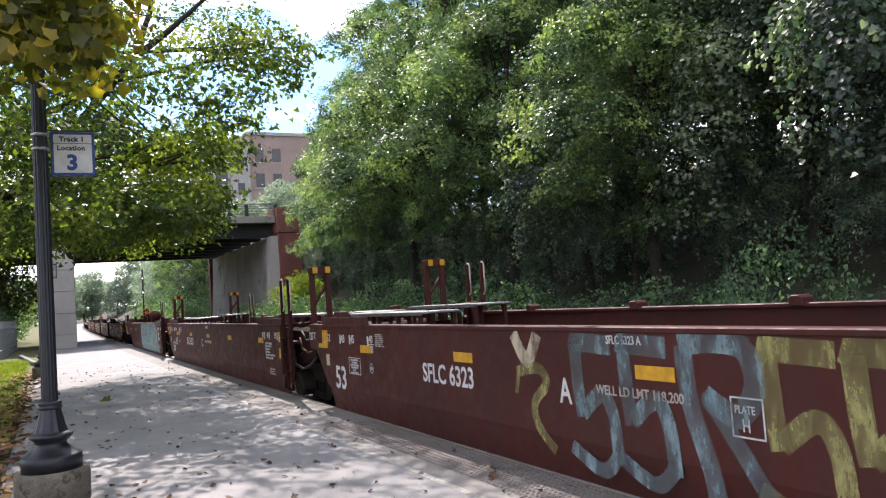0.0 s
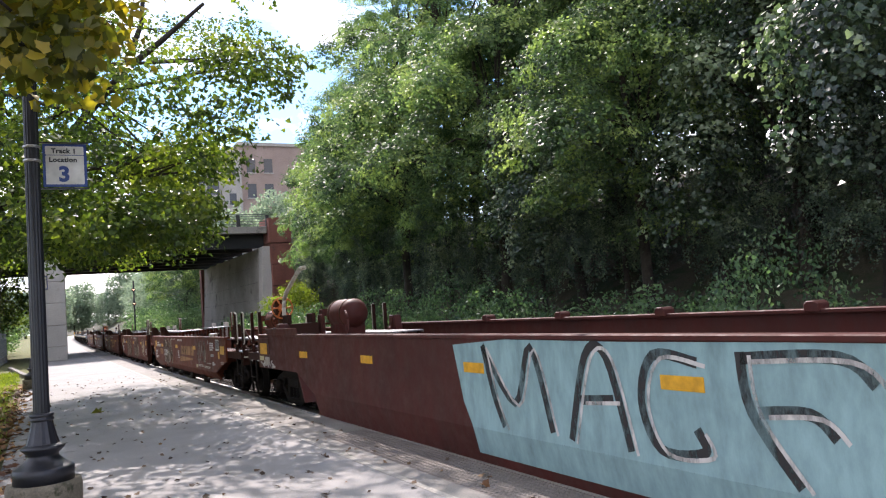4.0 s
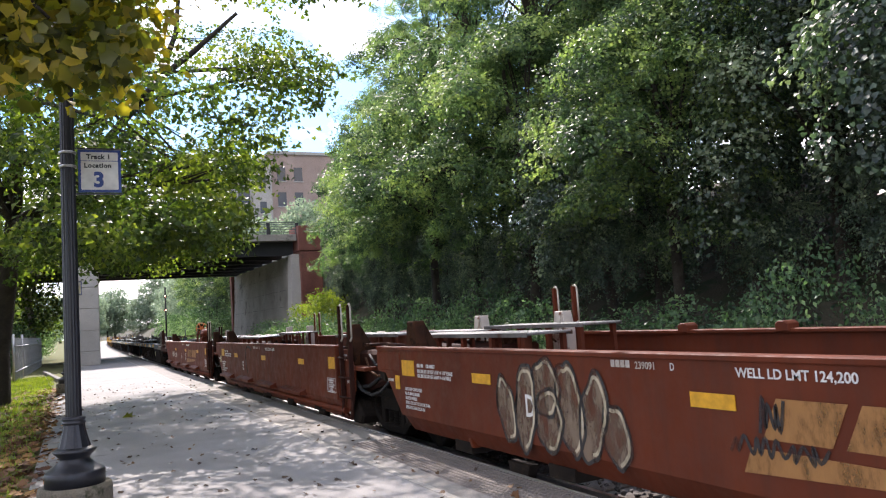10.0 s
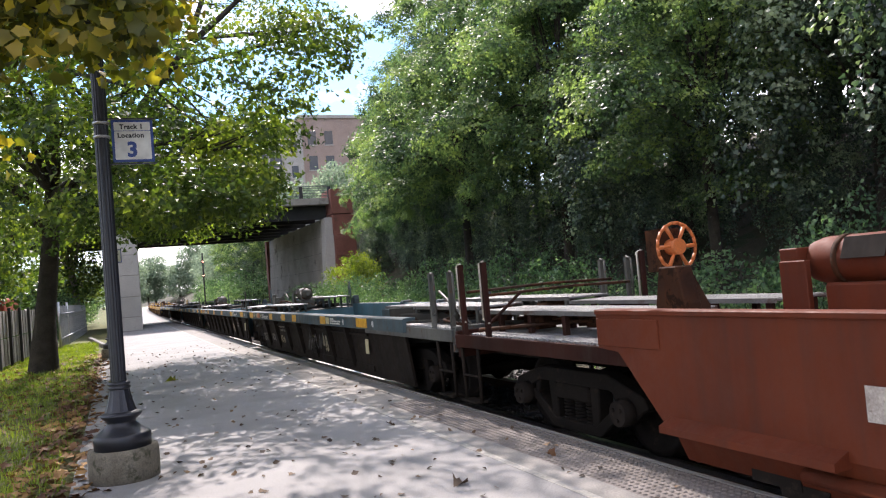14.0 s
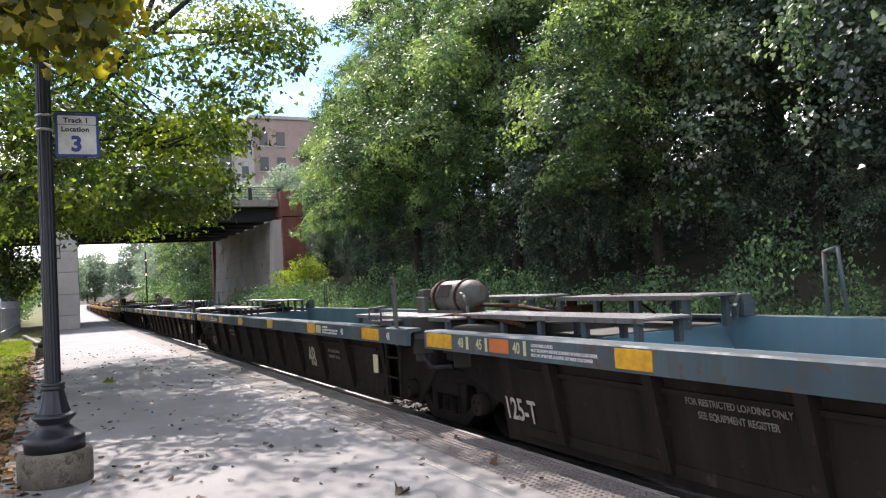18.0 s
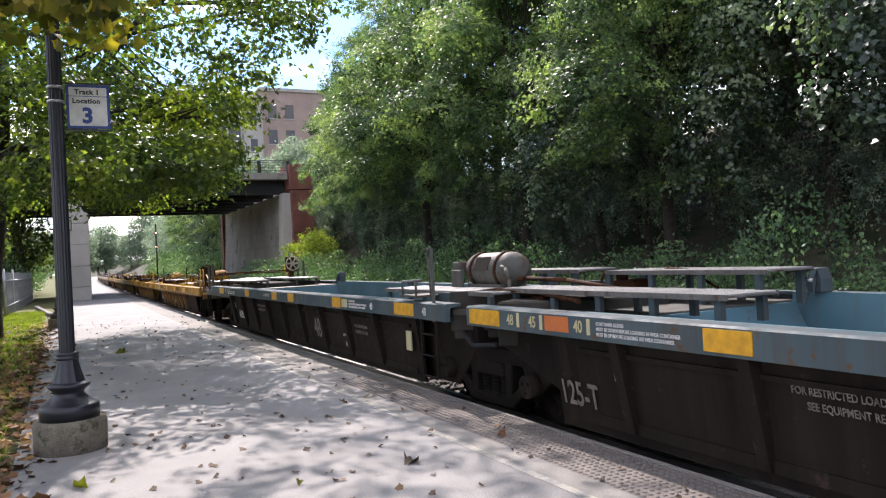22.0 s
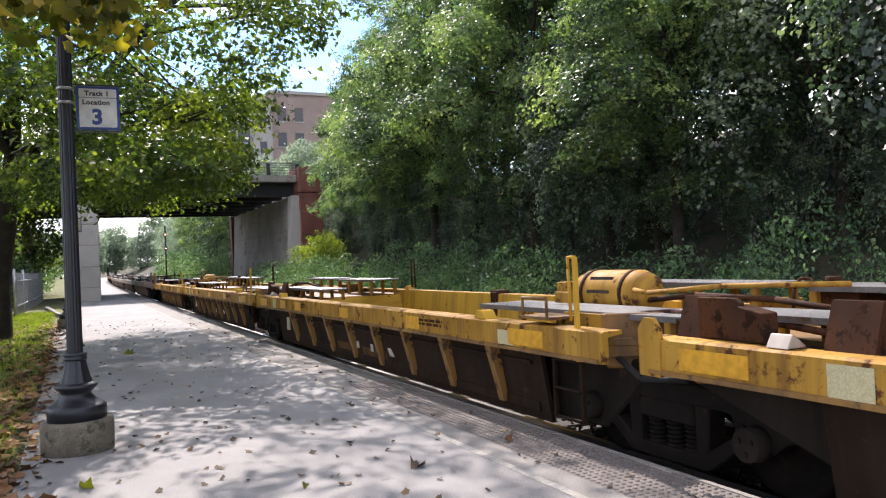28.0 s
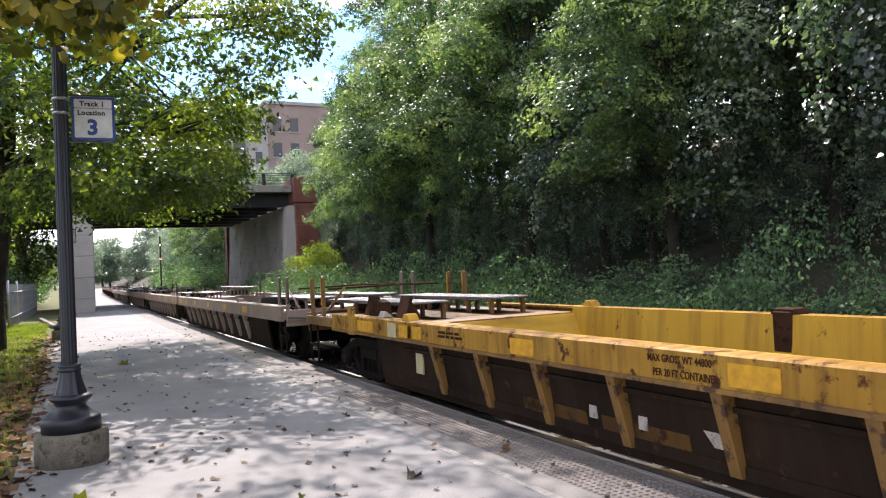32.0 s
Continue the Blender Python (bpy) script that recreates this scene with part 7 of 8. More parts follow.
def bubble(parent, y, z, ry, rz, fill, seed, layer=1, lean=0.0):
    """A rounded painted letter form with a dark outline and a pale inner line."""
    r = random.Random(seed)
    ph, sq = r.uniform(0, 6.28), r.uniform(0.06, 0.16)
    loop = []
    for i in range(16):
        a = 2 * math.pi * i / 16
        q = 1 + sq * math.sin(2 * a + ph) + 0.06 * math.sin(5 * a + 2 * ph)
        loop.append((y + ry * q * math.cos(a) + lean * rz * math.sin(a), z + rz * q * math.sin(a)))
    bm = bmesh.new()
    o = -1.5035 - 0.0012 * layer
    bm.faces.new([bm.verts.new((o, a, b)) for a, b in loop][::-1])
    part("graffiti_fill", bm, fill, parent)
    stroke(parent, loop + loop[:2], 0.032, SPRAY_BLACK, layer=layer + 1)
    inner = [(y + (a - y) * 0.82, z + (b - z) * 0.86) for a, b in loop[2:13]]
    stroke(parent, inner, 0.03, SPRAY_CREAM, layer=layer + 1)


def wild(parent, y, z, w, h, mat, thick, seed, n=9, layer=2):
    """A quick tag: crossing curved strokes."""
    r = random.Random(seed)
    for q in range(n):
        a = y - w * (q + r.uniform(0, 1)) / n
        t = r.uniform(-0.5, 0.5)
        k = r.choice((-1, 1))
        b0, b1 = z + h * r.uniform(0.0, 0.25), z + h * r.uniform(0.7, 1.0)
        stroke(parent, [(a + 0.1 * t, b1), (a - 0.1 * k * w, z + h * 0.66), (a + 0.12 * k * w, z + h * 0.33), (a - 0.2 * t, b0)], thick * r.uniform(0.8, 1.2), mat, layer=layer + q % 3)


# lettering and paint on single units
u = mar[0]
marks(u, "SFLC 6323", 11.95, 0.84, 0.29, sq=0.92)
marks(u, "A", 9.34, 0.84, 0.29)
marks(u, "WELL LD LMT 118,200", 8.86, 0.95, 0.1, STENCIL_OLD, 0.95)
marks(u, "SFLC 6323 A", 8.7, 1.335, 0.09)
marks(u, "PLATE", 7.52, 0.94, 0.07)
marks(u, "H", 7.47, 0.83, 0.11)
frame_marks(u, 7.55, 0.79, 0.25, 0.25, 0.01, STENCIL)
for w in mar[1:2]:
    marks(w, "SFLC 6323", 11.8, 0.84, 0.29, sq=0.92)
    marks(w, "C", 9.2, 0.84, 0.3)
    marks(w, "WELL LD LMT 118,200", 8.7, 0.95, 0.1, sq=0.95)
    marks(w, "SFLC 6323 C", 8.56, 1.335, 0.09)


def strike(u, y, z, h, mat):
    """A short upright stroke beside a number."""
    bm = bmesh.new()
    box(bm, -1.507, -1.503, y - 0.022, y + 0.022, z, z + h)
    part("stencil_bar", bm, mat, u)


def notice(u, y, z, w=0.44, h=0.23):
    frame_marks(u, y, z, w, h, 0.008, STENCIL)
    for q, text in enumerate(("CAR EQUIPPED WITH", "NON-METALLIC", "CTR PLT BOWL LINERS", "ON INTERMEDIATE", "TRUCKS", "DO NOT LUBRICATE")):
        marks(u, text, y - 0.05 - 0.012 * abs(len(text) - 19) * 0.6, z + h - 0.047 - q * 0.035, 0.036, STENCIL, 0.85)


for w in mar:
    P = w["pitch"]
    k = 0.17 if w is mar[0] else -0.07
    if w is not mar[2]:
        lettering("125 T", 0.165, STENCIL, w, near_face(P - 0.98 + k, 1.225, 1.5165), "stencil", 0.85)
        for text, yy in (("53", P - 1.83), ("48", P - 2.45), ("45", P - 2.84)):
            marks(w, text, yy + k, 1.21, 0.16, sq=0.9)
            strike(w, yy + 0.035 + k, 1.19, 0.13, STENCIL)
        marks(w, "40", P - 3.53 + k, 1.225, 0.14, sq=0.95)
        marks(w, "20", P - 3.53 + k, 1.095, 0.14, sq=0.95)
        bm = bmesh.new()
        box(bm, -1.507, -1.503, P - 3.7 + k, P - 3.53 + k, 1.203, 1.212)
        part("stencil_bar", bm, STENCIL, w)
        strike(w, P - 3.49 + k, 1.18, 0.13, STENCIL)
        notice(w, P - 2.73 + k, 0.78)
        marks(w, "110", P - 3.51 + k, 0.87, 0.07, sq=0.9)
        stroke(w, [(P - 3.57 + k + 0.062 * math.cos(a * 0.628), 0.895 + 0.062 * math.sin(a * 0.628)) for a in range(11)], 0.009, STENCIL, name="stencil_ring")
        marks(w, "53", P - 2.13 + k, 0.55, 0.45, sq=1.05)
        bars(w, P - 3.75 + k, 1.33, 7, 0.3, STENCIL_OLD, 0.016)
        bm = bmesh.new()
        prism(bm, [(P - 1.47, 1.38), (P - 1.69, 1.38), (P - 1.69, 1.11), (P - 1.28, 1.11), (P - 1.28, 1.175), (P - 1.47, 1.175)], "x", -1.5175, -1.503)
        part("yellow_corner_mark", bm, REFLECTOR, w)
        bm = bmesh.new()
        box(bm, -1.508, -1.503, P - 1.73, P - 1.59, 0.85, 1.02)
        part("label_plate", bm, LABEL_PAPER, w)
    for text, yy in (("53", 1.4), ("48", 1.96), ("45", 2.34)):
        marks(w, text, yy, 1.2, 0.15, sq=0.9)
        strike(w, yy - 0.2, 1.175, 0.135, STENCIL)
    for q, text in enumerate(("2 INCH HF COMP SHOES", "SPECIAL BRAKE BEAMS", "SEE BADGE PLATE", "38 INCH WHEELS", "SPRG 7 OC D-5 7 IC D-6 5 IIC D-6A", "SPRG 2 OC B-353 2 IC B-354")):
        marks(w, text, 2.12, 1.075 - 0.055 * q, 0.052, sq=0.85)
    bars(w, 1.85, 0.6, 3, 0.45, STENCIL_OLD, 0.03)
    for zz in (1.23, 0.93):
        bm = bmesh.new()
        box(bm, -1.508, -1.503, 0.90, 1.11, zz - 0.09, zz + 0.09)
        part("yellow_mark", bm, REFLECTOR, w)
# blue and yellow letters painted over the first unit
def zig(u, y, mat, w=0.16, h0=0.3, h1=1.42, lay=0):
    stroke(u, [(y, h1 - 0.1), (y, h1 - 0.08), (y - 0.45, h1 - 0.1)], w, mat, layer=lay)
    stroke(u, [(y, h1 - 0.1), (y - 0.02, 0.95), (y - 0.05, 0.75)], w, mat, layer=lay)
    stroke(u, [(y - 0.05, 0.78), (y - 0.3, 0.95), (y - 0.42, 0.8), (y - 0.45, 0.45)], w * 0.9, mat, layer=lay)
    stroke(u, [(y - 0.45, 0.5), (y - 0.25, 0.36), (y + 0.12, 0.5)], w * 0.8, mat, layer=lay)


for q, (yy, mat) in enumerate(((9.1, SPRAY_BLUE), (8.52, SPRAY_BLUE), (7.25, SPRAY_YELLOW), (6.7, SPRAY_YELLOW))):
    zig(mar[0], yy, mat, 0.15, lay=q % 2)
stroke(mar[0], [(7.95, 1.34), (7.7, 1.38), (7.42, 1.34), (7.35, 1.1), (7.5, 0.92), (7.75, 1.02)], 0.16, SPRAY_BLUE, layer=1)
stroke(mar[0], [(7.92, 1.34), (7.88, 0.95), (7.75, 0.55), (7.7, 0.3)], 0.16, SPRAY_BLUE)
stroke(mar[0], [(7.75, 1.05), (7.5, 0.72), (7.2, 0.3)], 0.13, SPRAY_BLUE, layer=2)
stroke(mar[0], [(10.0, 1.4), (9.8, 1.16), (9.62, 1.4)], 0.14, SPRAY_CREAM)
stroke(mar[0], [(9.98, 1.05), (9.65, 1.1), (9.52, 0.98), (9.72, 0.8), (9.68, 0.6), (9.45, 0.42)], 0.1, SPRAY_YELLOW)
stroke(mar[0], [(10.0, 0.86), (9.95, 1.06)], 0.06, SPRAY_YELLOW)
# pale blue piece over most of the third unit
bm = bmesh.new()
edge = [(8.6, 1.36), (7.6, 1.42), (6.0, 1.41), (4.5, 1.42), (2.9, 1.42), (2.55, 1.25), (2.3, 0.95), (2.1, 0.6), (1.98, 0.33), (3.2, 0.31), (5.2, 0.3), (7.0, 0.31), (8.3, 0.36), (8.45, 0.8)]
bm.faces.new([bm.verts.new((-1.5045, a, max(b, 0.56))) for a, b in edge])
part("graffiti_fill", bm, SPRAY_TEAL, mar[2])
bm = bmesh.new()
fv = [[bm.verts.new((-(1.505 - (0.56 - z) * 0.222), y, z)) for y in (8.3, 2.0)] for z in (0.56, 0.3)]
bm.faces.new((fv[0][0], fv[0][1], fv[1][1], fv[1][0]))
part("graffiti_fill", bm, SPRAY_TEAL, mar[2])
for q, pts in enumerate((
        [(8.0, 1.36), (7.85, 0.9), (7.7, 0.62)], [(8.0, 1.36), (7.5, 0.85), (7.2, 1.36), (6.95, 0.65)], [(6.7, 0.62), (6.45, 1.3), (6.2, 1.3), (6.0, 0.62)], [(6.55, 0.95), (6.15, 0.98)],
        [(5.3, 1.28), (5.7, 1.32), (5.85, 1.0), (5.7, 0.68), (5.3, 0.7), (5.35, 0.85)], [(4.95, 1.36), (4.9, 1.0), (4.6, 0.6)], [(4.95, 1.32), (4.3, 1.34), (4.1, 1.2)], [(4.85, 1.0), (4.5, 1.02), (4.35, 0.9)],
        [(3.85, 1.34), (3.6, 1.0), (3.75, 0.7), (3.4, 0.62), (3.25, 0.9)], [(3.4, 1.36), (3.1, 1.0), (2.9, 0.85)], [(3.0, 1.36), (2.75, 0.9), (2.6, 0.6), (2.5, 0.62)])):
    stroke(mar[2], pts, 0.075, SPRAY_BLACK, layer=3)
    stroke(mar[2], [(a - 0.07, b - 0.02) for a, b in pts], 0.03, SPRAY_WHITE, layer=4)
stroke(mar[2], [(2.85, 1.4), (2.5, 1.3), (2.28, 0.95), (2.1, 0.7), (1.95, 0.57)], 0.13, SPRAY_PINK, layer=4)
for pts in ([(2.44, 1.54), (2.36, 1.38), (2.24, 1.53)], [(2.18, 1.52), (2.0, 1.52)], [(2.09, 1.52), (2.05, 1.38)], [(1.85, 1.52), (1.97, 1.46), (1.88, 1.37), (1.78, 1.4)], [(1.6, 1.52), (1.4, 1.52)], [(1.5, 1.52), (1.47, 1.38)], [(1.33, 1.53), (1.3, 1.38)], [(1.2, 1.52), (1.31, 1.45), (1.17, 1.38)], [(1.1, 1.5), (1.0, 1.5), (0.98, 1.39), (1.1, 1.38), (1.1, 1.5)]):
    stroke(mar[2], pts, 0.028, SPRAY_WHITE, out=1.513, layer=2)

wild(mar[2], 16.3, 0.86, 0.75, 0.13, SPRAY_WHITE, 0.035, 8, 7)
marks(mar[2], "JACK HERE", 15.6, 0.86, 0.06)
# oxide-red units
LINES = ("2 INCH HF COMP SHOES", "No. 24 BRAKE BEAMS", "38 INCH WHEELS", "SPRG 7 OC D-5 7 IC D-6 5 BC D-6A", "SPRG 2 OC B-353 2 IC B-354")
for q, w in enumerate(oxi):
    P, letter = w["pitch"], "BCDEA"[q]
    marks(w, "WELL LD LMT " + ("124,500", "124,500", "124,200", "124,300", "124,600")[q], 6.26, 1.265, 0.085, sq=1.02)
    blocks(w, 7.5, 1.29, 4, 0.045, 0.055, STENCIL_OLD, 0, 0.3, "owner_mark")
    marks(w, "239091", 7.22, 1.285, 0.075, STENCIL_OLD, 1.0)
    marks(w, letter, 6.85, 1.285, 0.075)
    if q < 4:
        R = P - 13.13 + 0.0
        for z, text in ((1.165, None), (1.10, "SIDE BRG SET-UP HGT 5-1/16\" +/- 1/16\" FEMALE"), (1.045, "SIDE BRG SET-UP HGT 5-3/16\" +/- 1/16\" MALE")):
            if text:
                marks(w, text, 11.24 + R, z, 0.058, sq=0.8)
            else:
                marks(w, "CSB-4000XT", 10.98 + R, z, 0.058, sq=0.8)
                bars(w, 11.24 + R, z, 1, 0.2, STENCIL, 0.042)
        for n, text in enumerate(LINES):
            marks(w, text, 11.65 + R, 0.87 - 0.056 * n, 0.055, sq=0.85)
        bm = bmesh.new()
        box(bm, -1.508, -1.503, 11.33 + R, 11.71 + R, 1.05, 1.24)
        part("yellow_mark", bm, REFLECTOR, w)
        bm = bmesh.new()
        box(bm, -1.508, -1.503, 11.81 + R, 11.95 + R, 0.87, 1.04)
        part("label_plate", bm, LABEL_PAPER if q % 2 else REFLECTOR, w)
        marks(w, "JACK HERE", 12.2 + R, 0.96, 0.05)
    if q:
        bm = bmesh.new()
        box(bm, -1.508, -1.503, 1.32, 1.70, 1.03, 1.22)
        part("yellow_mark", bm, REFLECTOR, w)
        notice(w, 1.80, 0.65)
        lettering("125 T", 0.13, STENCIL, w, near_face(1.24, 1.17, 1.43), "stencil", 0.9)
        lettering("JACK HERE", 0.05, STENCIL, w, near_face(1.0, 0.83, 1.43), "stencil", 0.8)


def gold_logo(u, y, z, sc=1.0):
    blocks(u, y, z, 4, 0.47 * sc, 0.25 * sc, GOLD, 0.12 * sc, 0.18)
    bm = bmesh.new()
    prism(bm, [(y + 0.17 * sc, z - 0.22 * sc), (y + 0.1 * sc, z - 0.06 * sc), (y - 1.95 * sc, z - 0.08 * sc), (y - 1.97 * sc, z - 0.12 * sc)], "x", -1.5065, -1.503)
    part("logo_swoosh", bm, GOLD, u)


gold_logo(oxi[4], 5.95, 0.88)
gold_logo(oxi[0], 5.66, 0.88)
gold_logo(oxi[2], 6.09, 0.90)
marks(oxi[4], "A", 7.78, 0.77, 0.31)
marks(oxi[2], "D", 8.81, 0.8, 0.28)
marks(oxi[3], "E", 8.8, 0.77, 0.29)
marks(oxi[1], "C", 8.8, 0.8, 0.28)
for w, y in ((oxi[4], 6.58), (oxi[0], 6.2)):
    marks(w, "PLATE", y, 0.9, 0.06)
    marks(w, "H", y - 0.05, 0.79, 0.11)
    frame_marks(w, y + 0.03, 0.75, 0.22, 0.23, 0.01, STENCIL)
marks(oxi[4], "239091", 9.9, 0.78, 0.26, STENCIL_OLD, 1.0)
blocks(oxi[4], 10.8, 0.8, 4, 0.14, 0.2, STENCIL_OLD, 0, 0.3, "owner_mark")
marks(oxi[0], "239091", 9.2, 0.78, 0.27, STENCIL, 1.0)
blocks(oxi[0], 10.13, 0.8, 4, 0.13, 0.19, GOLD, 0, 0.3, "owner_mark")
for n, text in enumerate(("2 INCH HF COMP SHOES", "No. 24 BRAKE BEAMS", "SPRG 6 OC D-5  4 IC D-5", "33 INCH WHEELS")):
    marks(oxi[0], text, 1.17, 1.225 - 0.052 * n, 0.052, sq=0.9)
marks(oxi[0], "L 261-6", 0.92, 0.71, 0.12, sq=0.95)
bm = bmesh.new()
box(bm, -1.508, -1.503, 0.02, 0.42, 1.08, 1.34)
part("data_panel", bm, BLACK_IRON, oxi[0], "black stencilled data panel with a white frame")
for a in ((0.02, 0.42, 1.32, 1.34), (0.02, 0.42, 1.08, 1.12), (0.40, 0.42, 1.12, 1.32), (0.02, 0.04, 1.12, 1.32), (0.19, 0.205, 1.14, 1.32)):
    bm = bmesh.new()
    box(bm, -1.5095, -1.5085, *a)
    part("panel_line", bm, STENCIL, oxi[0])
for y0, y1, z0, z1, mat in ((0.01, 0.17, 0.89, 1.05, REFLECTOR), (-0.52, -0.08, 1.0, 1.19, REFLECTOR), (2.9, 3.11, 0.59, 0.67, LABEL_PAPER)):
    bm = bmesh.new()
    box(bm, -1.508, -1.503, y0, y1, z0, z1)
    part("label_plate", bm, mat, oxi[0])
for y, z, n, w in ((2.82, 0.66, 2, 0.78), (1.96, 0.64, 2, 0.84), (1.54, 0.73, 1, 0.5), (-0.12, 0.8, 2, 0.4)):
    bars(oxi[0], y, z, n, w, STENCIL_OLD, 0.022)
bm = bmesh.new()
box(bm, -1.54, -1.5, 0.72, 0.90, 0.92, 0.98)
part("label_holder", bm, GRATE, oxi[0])


def tag(u, y, z, w, h, mat, thick, seed, n=14, lay=2):
    r = random.Random(seed)
    pts = []
    for i in range(n):
        pts.append((y - w * (i + r.uniform(-0.6, 0.6)) / n, z + h * (0.5 + (0.45 if i % 2 else -0.45) * r.uniform(0.5, 1.0))))
    stroke(u, pts, thick, mat, layer=lay)


# rounded painted letters
SPRAY_TAN = spray("spray_tan", (0.19, 0.135, 0.09), 0.40)
for u, row in ((oxi[0], [(9.0, 1.15, 0.2, 0.24), (8.95, 0.72, 0.18, 0.2), (8.62, 0.95, 0.24, 0.44), (8.2, 1.15, 0.2, 0.24), (8.15, 0.72, 0.26, 0.2), (7.75, 1.05, 0.2, 0.34), (7.5, 0.75, 0.2, 0.22)]),
               (oxi[1], [(9.2, 0.95, 0.16, 0.42), (8.85, 0.92, 0.17, 0.42), (8.5, 0.95, 0.18, 0.42), (8.1, 0.88, 0.18, 0.36), (7.75, 0.85, 0.16, 0.34), (7.45, 0.78, 0.14, 0.24), (5.95, 0.82, 0.24, 0.34), (5.6, 0.68, 0.15, 0.17), (5.25, 0.95, 0.2, 0.42), (4.85, 0.95, 0.18, 0.42), (4.5, 1.1, 0.16, 0.26), (4.4, 0.75, 0.2, 0.22)]),
               (oxi[2], [(9.15, 0.82, 0.14, 0.3), (8.8, 0.86, 0.17, 0.34), (8.45, 1.12, 0.18, 0.26), (8.42, 0.78, 0.2, 0.24), (8.1, 0.98, 0.16, 0.4), (7.78, 0.85, 0.16, 0.34), (7.5, 0.74, 0.14, 0.24)])):
    for q, (y, z, ry, rz) in enumerate(row):
        bubble(u, y, min(z * 1.02, 1.36 - rz * 1.1), ry * 1.12, rz * 1.08, SPRAY_TAN, q * 7 + int(y * 10), 1 + q % 2, 0.12 * (-1) ** q)
wild(oxi[0], 2.9, 0.65, 0.95, 0.68, SPRAY_GREY, 0.045, 3, 9)
bubble(oxi[0], 1.85, 1.0, 0.13, 0.3, SPRAY_GREY, 4, 3)
tag(oxi[0], 1.45, 1.2, 0.2, 0.12, SPRAY_WHITE, 0.012, 10, 8)
wild(oxi[1], 3.12, 0.62, 0.95, 0.72, SPRAY_CREAM, 0.045, 6, 8)
wild(oxi[1], 2.9, 0.7, 0.7, 0.4, SPRAY_CREAM, 0.04, 16, 5)
stroke(oxi[1], [(2.7, 0.66), (2.3, 0.6), (2.1, 0.62), (2.35, 0.58)], 0.05, SPRAY_CREAM, layer=3)
tag(oxi[1], 11.3, 1.2, 0.45, 0.16, SPRAY_WHITE, 0.014, 9, 14)
tag(oxi[2], 6.35, 0.78, 0.75, 0.14, SPRAY_BLACK, 0.025, 12, 18, 4)
tag(oxi[2], 6.1, 0.9, 0.2, 0.28, SPRAY_BLACK, 0.025, 13, 8, 4)
stroke(oxi[3], [(8.36, 1.2), (8.25, 1.3), (8.0, 1.33), (7.7, 1.25)], 0.07, SPRAY_BLACK, layer=2)
stroke(oxi[3], [(8.36, 1.2), (8.38, 1.0), (8.3, 0.8), (8.2, 0.72)], 0.09, SPRAY_BLACK, layer=2)

# blue units


def low_marks(u, text, y, z, size, mat, sq=0.8):
    """Lettering on the sloping side sheet."""
    x = -(1.395 - (u["sheet_z"] - z) * 0.1 / (u["sheet_z"] - 0.31))
    lettering(text, size, mat, u, pose(x, y, z, 99, 0, -90), "stencil", sq)


for w in blu + yel + rest:
    w["sheet_z"] = 1.07 if w in blu else 0.92
for q, w in enumerate(blu):
    P = w["pitch"]
    low_marks(w, "48", 5.76 if q == 4 else 4.72, 0.5, 0.46, STENCIL_FAINT if q == 4 else STENCIL_TAN, 0.85)
    if q < 4:
        low_marks(w, "125-T", P - 1.64, 0.44, 0.3, STENCIL_FAINT if q != 1 else STENCIL_OLD, 0.75)
        low_marks(w, "BCDE"[q], P - 2.42, 0.72, 0.22, STENCIL_OLD, 0.8)
        for text, yy in (("48", P - 1.06), ("45", P - 1.44), ("40", P - 2.12)):
            marks(w, text, yy, 1.105, 0.14, LABEL_PAPER, 0.85)
            strike(w, yy - 0.2, 1.09, 0.13, LABEL_PAPER)
        bm = bmesh.new()
        box(bm, -1.506, -1.502, P - 2.05, P - 1.7, 1.09, 1.22)
        part("orange_mark", bm, ORANGE_PAINT, w)
        for n, text in enumerate(("CONTAINER GUIDES", "MUST BE DOWN BEFORE LOADING 96 WIDE CONTAINER", "MUST BE UP BEFORE LOADING 102 WIDE CONTAINER")):
            marks(w, text, P - 2.42, 1.175 - 0.042 * n, 0.04, STENCIL, 0.88)
    low_marks(w, "FOR RESTRICTED LOADING ONLY", P - 4.1, 0.86, 0.07, STENCIL_FAINT)
    low_marks(w, "SEE EQUIPMENT REGISTER", P - 4.2, 0.77, 0.07, STENCIL_FAINT)
    marks(w, "48", 0.85, 1.1, 0.13, STENCIL)
    marks(w, "40", 2.57, 1.1, 0.13, STENCIL)
    for n, text in enumerate(("CONTAINER GUIDES", "MUST BE DOWN BEFORE LOADING 96 WIDE CONTAINER", "MUST BE UP BEFORE LOADING 102 WIDE CONTAINER")):
        marks(w, text, 3.43, 1.175 - 0.042 * n, 0.04, STENCIL, 0.7)
    bars(w, P * 0.62, 1.16, 2, 0.6, STENCIL_OLD, 0.022)
    bm = bmesh.new()
    box(bm, -1.506, -1.502, 3.5, 3.75, 1.09, 1.21)
    part("label_plate", bm, LABEL_PAPER, w)
    bm = bmesh.new()
    box(bm, -1.40, -1.385, 1.45, 1.6, 0.62, 0.86)
    part("label_plate", bm, LABEL_PAPER, w)
for w in (blu[0],):
    low_marks(w, "4714", 9.19, 0.48, 0.25, STENCIL_TAN, 0.95)
    low_marks(w, "AOK", 10.38, 0.49, 0.26, STENCIL_FAINT, 0.8)
for text, z in (("NO. 24 BRAKE BEAMS", 0.78), ("STANDARD TO CAR", 0.69)):
    for w in blu[1:]:
        low_marks(w, text, 3.62, z, 0.07, STENCIL_FAINT)
tag(blu[0], 5.3, 0.45, 1.6, 0.5, SPRAY_BLACK, 0.05, 21, 12)
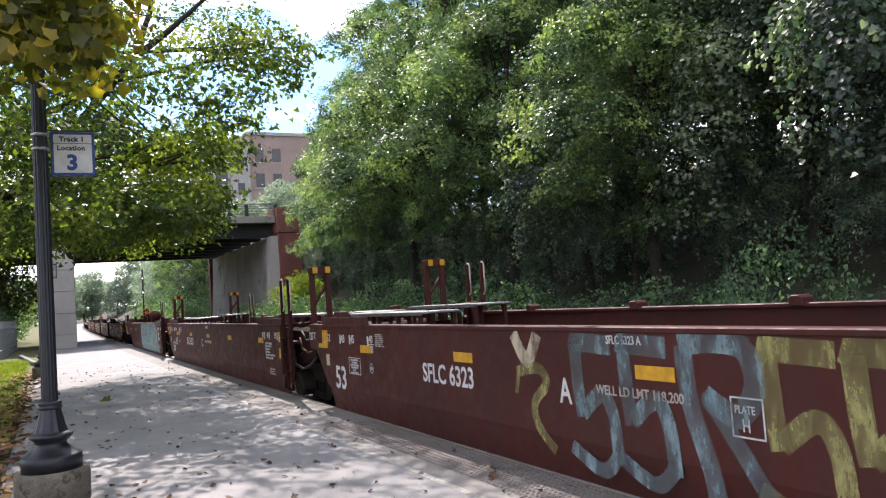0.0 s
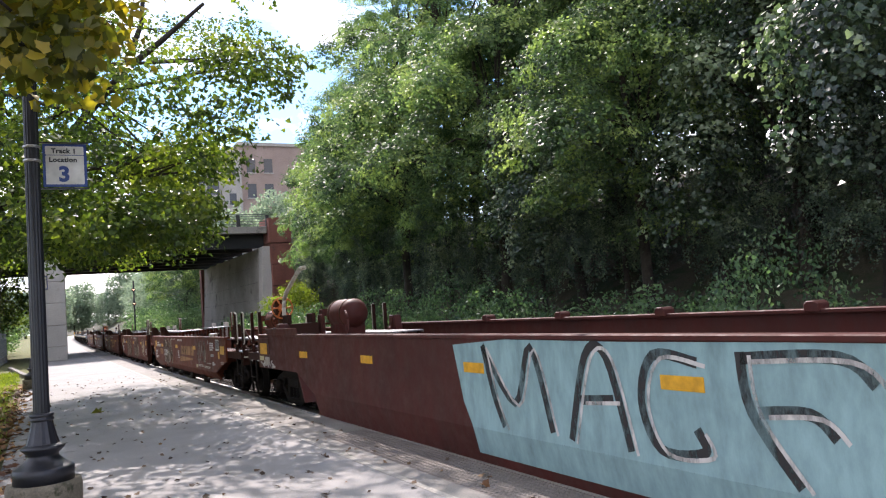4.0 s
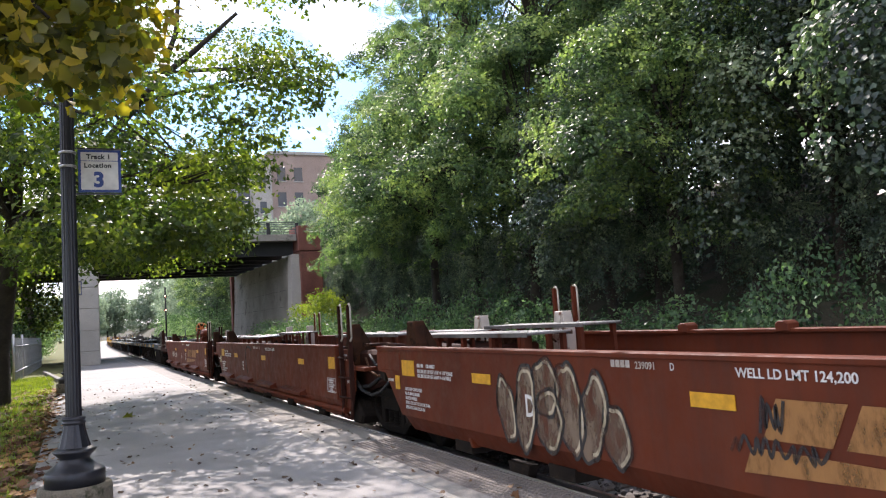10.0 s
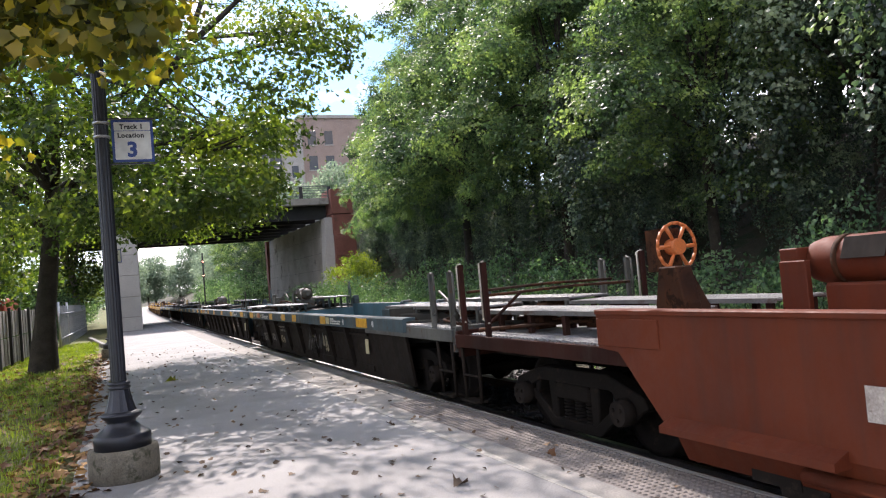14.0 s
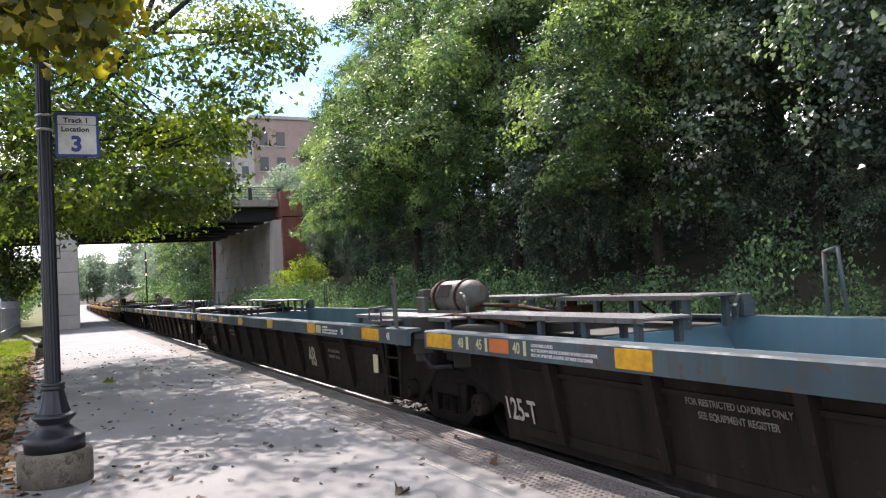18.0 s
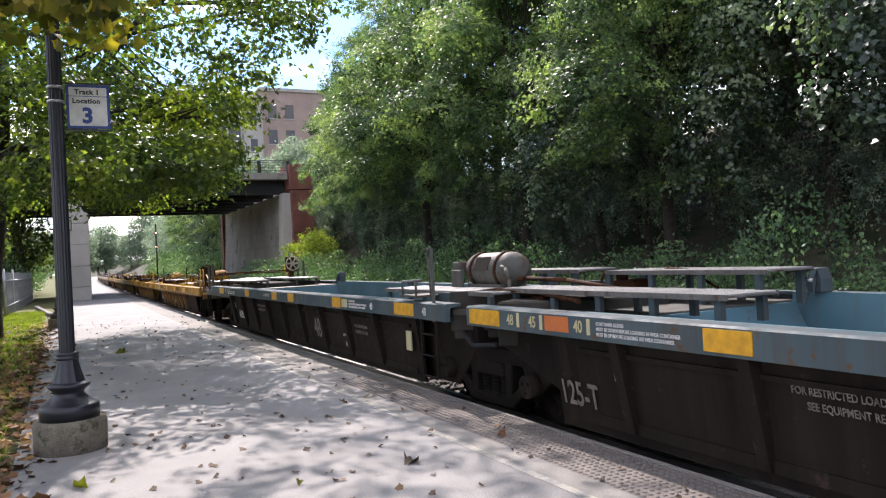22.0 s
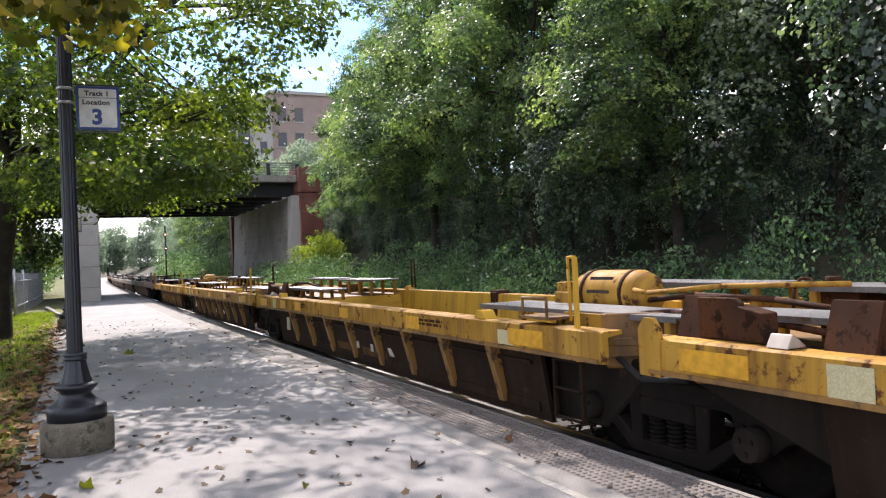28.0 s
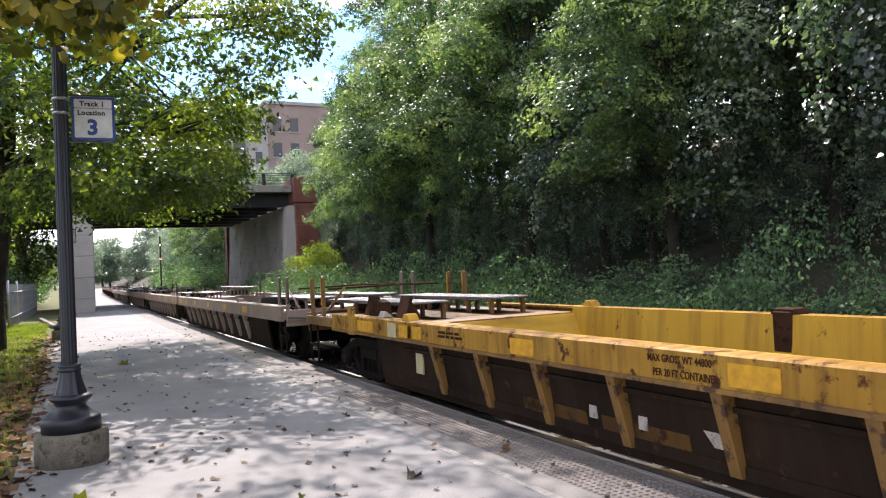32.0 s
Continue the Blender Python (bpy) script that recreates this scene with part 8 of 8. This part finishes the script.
for n, text in enumerate(("CONTAINER GUIDES", "MUST BE DOWN BEFORE LOADING 96 WIDE CONTAINER", "MUST BE UP BEFORE LOADING 102 WIDE CONTAINER")):
    marks(blu[4], text, 12.75, 1.175 - 0.042 * n, 0.04, STENCIL, 0.88)
marks(blu[4], "40", 13.05, 1.105, 0.14, LABEL_PAPER, 0.85)
low_marks(blu[4], "AOK", 12.2, 0.5, 0.27, STENCIL, 0.9)
low_marks(blu[4], "A", 12.62, 0.72, 0.24, STENCIL, 0.8)
brake_wheel(blu[4], 0.85, 15.0, 1.78, GRAB, "w", 0.2)
low_marks(blu[4], "PLATE", 4.24, 0.6, 0.06, STENCIL_OLD)
low_marks(blu[4], "H", 4.17, 0.44, 0.12, STENCIL_OLD)

# yellow units
for q, w in enumerate(yel):
    P = w["pitch"]
    yy = P * 0.52
    for i in range(3):
        bm = bmesh.new()
        a = yy - i * 0.62
        z0, z1 = 0.48, 0.82
        x0, x1 = -(1.385 - (0.88 - z0) * 0.16) - 0.004, -(1.385 - (0.88 - z1) * 0.16) - 0.004
        shape = [[(0, 0.26), (0, 0.34), (0.44, 0.34), (0.44, 0.26), (0.27, 0.26), (0.27, 0), (0.17, 0), (0.17, 0.26)], [(0, 0.26), (0, 0.34), (0.44, 0.34), (0.44, 0.26), (0.27, 0.26), (0.27, 0), (0.17, 0), (0.17, 0.26)], [(0, 0.34), (0.14, 0.34), (0.46, 0), (0.32, 0)]][i]
        prism(bm, [(a - p, z0 + h) for p, h in shape], "x", x0 - 0.002, x0 + 0.03)
        part("logo_block", bm, STENCIL_OLD, w)
    for c in (P - 5.3, P - 6.45) if q % 2 else (P * 0.45, P * 0.45 + 1.2):
        bm = bmesh.new()
        z0, z1 = 0.33, 0.52
        prism(bm, [(-(1.285 + (z0 - 0.31) * 0.16) - 0.004, z0), (-(1.285 + (z1 - 0.31) * 0.16) - 0.004, z1), (-1.25, z1), (-1.25, z0)], "y", c - 0.5, c + 0.5)
        part("paint_patch", bm, PATCH_PAINT, w, "mustard paint left on the lower sheet")
    if q < 4:
        bars(w, P * 0.30, 1.06, 2, 0.8, RUSTY, 0.03)
    bars(w, P * 0.72, 1.06, 2, 0.6, RUSTY, 0.03)
    for y1, z1, hh in ((1.9, 0.94, 0.14), (P - 1.75, 0.92, 0.2)):
        bm = bmesh.new()
        box(bm, -1.506, -1.502, y1 - 0.28, y1, z1, z1 + hh)
        part("label_plate", bm, LABEL_PAPER, w)
    bm = bmesh.new()
    box(bm, -1.36, -1.34, P - 2.5, P - 2.3, 0.5, 0.75)
    part("label_plate", bm, LABEL_PAPER, w)
    for yy2 in (P - 0.55, P - 1.75):
        bm = bmesh.new()
        prism(bm, [(-0.02, 0), (0.02, 0), (0.12, 0.3), (0.08, 0.3)], "y", yy2 - 0.16, yy2 + 0.16)
        prism(bm, [(0.0, 0), (0.22, 0), (0.22, 0.02), (0.09, 0.24)], "y", yy2 - 0.15, yy2 - 0.12)
        ob = part("rusty_guide_plate", bm, RUSTY, w)
        ob.matrix_basis = pose(-1.3, 0, 1.15)
    bm = bmesh.new()
    prism(bm, [(P - 0.2, 0.88), (P - 0.42, 0.88), (P - 0.42, 1.22), (P - 0.36, 1.3), (P - 0.26, 1.3), (P - 0.2, 1.22)], "x", -1.515, -1.48)
    part("end_lug", bm, YELLOW, w)
    bm = bmesh.new()
    prism(bm, [(P - 0.62, 1.17), (P - 1.0, 1.17), (P - 1.0, 1.42), (P - 0.95, 1.45), (P - 0.62, 1.45)], "x", -1.33, -1.29)
    prism(bm, [(P - 1.0, 1.17), (P - 1.2, 1.17), (P - 1.2, 1.36), (P - 1.0, 1.40)], "x", -1.36, -1.22)
    part("guide_bracket", bm, RUSTY, w, "dark rusty guide bracket", 0.006)
    bm = bmesh.new()
    prism(bm, [(-1.46, 1.165), (-1.3, 1.165), (-1.3, 1.18), (-1.40, 1.25), (-1.41, 1.25)], "y", P - 1.46, P - 1.3)
    part("pale_wedge", bm, BEIGE, w, "worn pale wedge", 0.008)
marks(yel[4], "MAX GROSS WT 44800", 4.95, 1.06, 0.075, RUSTY)
marks(yel[4], "PER 20 FT CONTAINER", 4.9, 0.96, 0.075, RUSTY)
marks(yel[0], "33 WHLS", 0.75, 1.03, 0.1, RUSTY)


def motions():
    for th in TRAIN:
        s0, P = th["s0"], th["pitch"]
        rows = []
        for i in range(17):
            t = i * 2.0
            y = s0 - SPEED * t
            a, b = Vector((CL + drift(y), y, RAIL_Z)), Vector((CL + drift(y + P), y + P, RAIL_Z))
            rows.append((t, pose(a.x, a.y, a.z, 0, 0, -math.degrees(math.atan2(b.x - a.x, b.y - a.y)))))
        walk(th, rows)


motions()
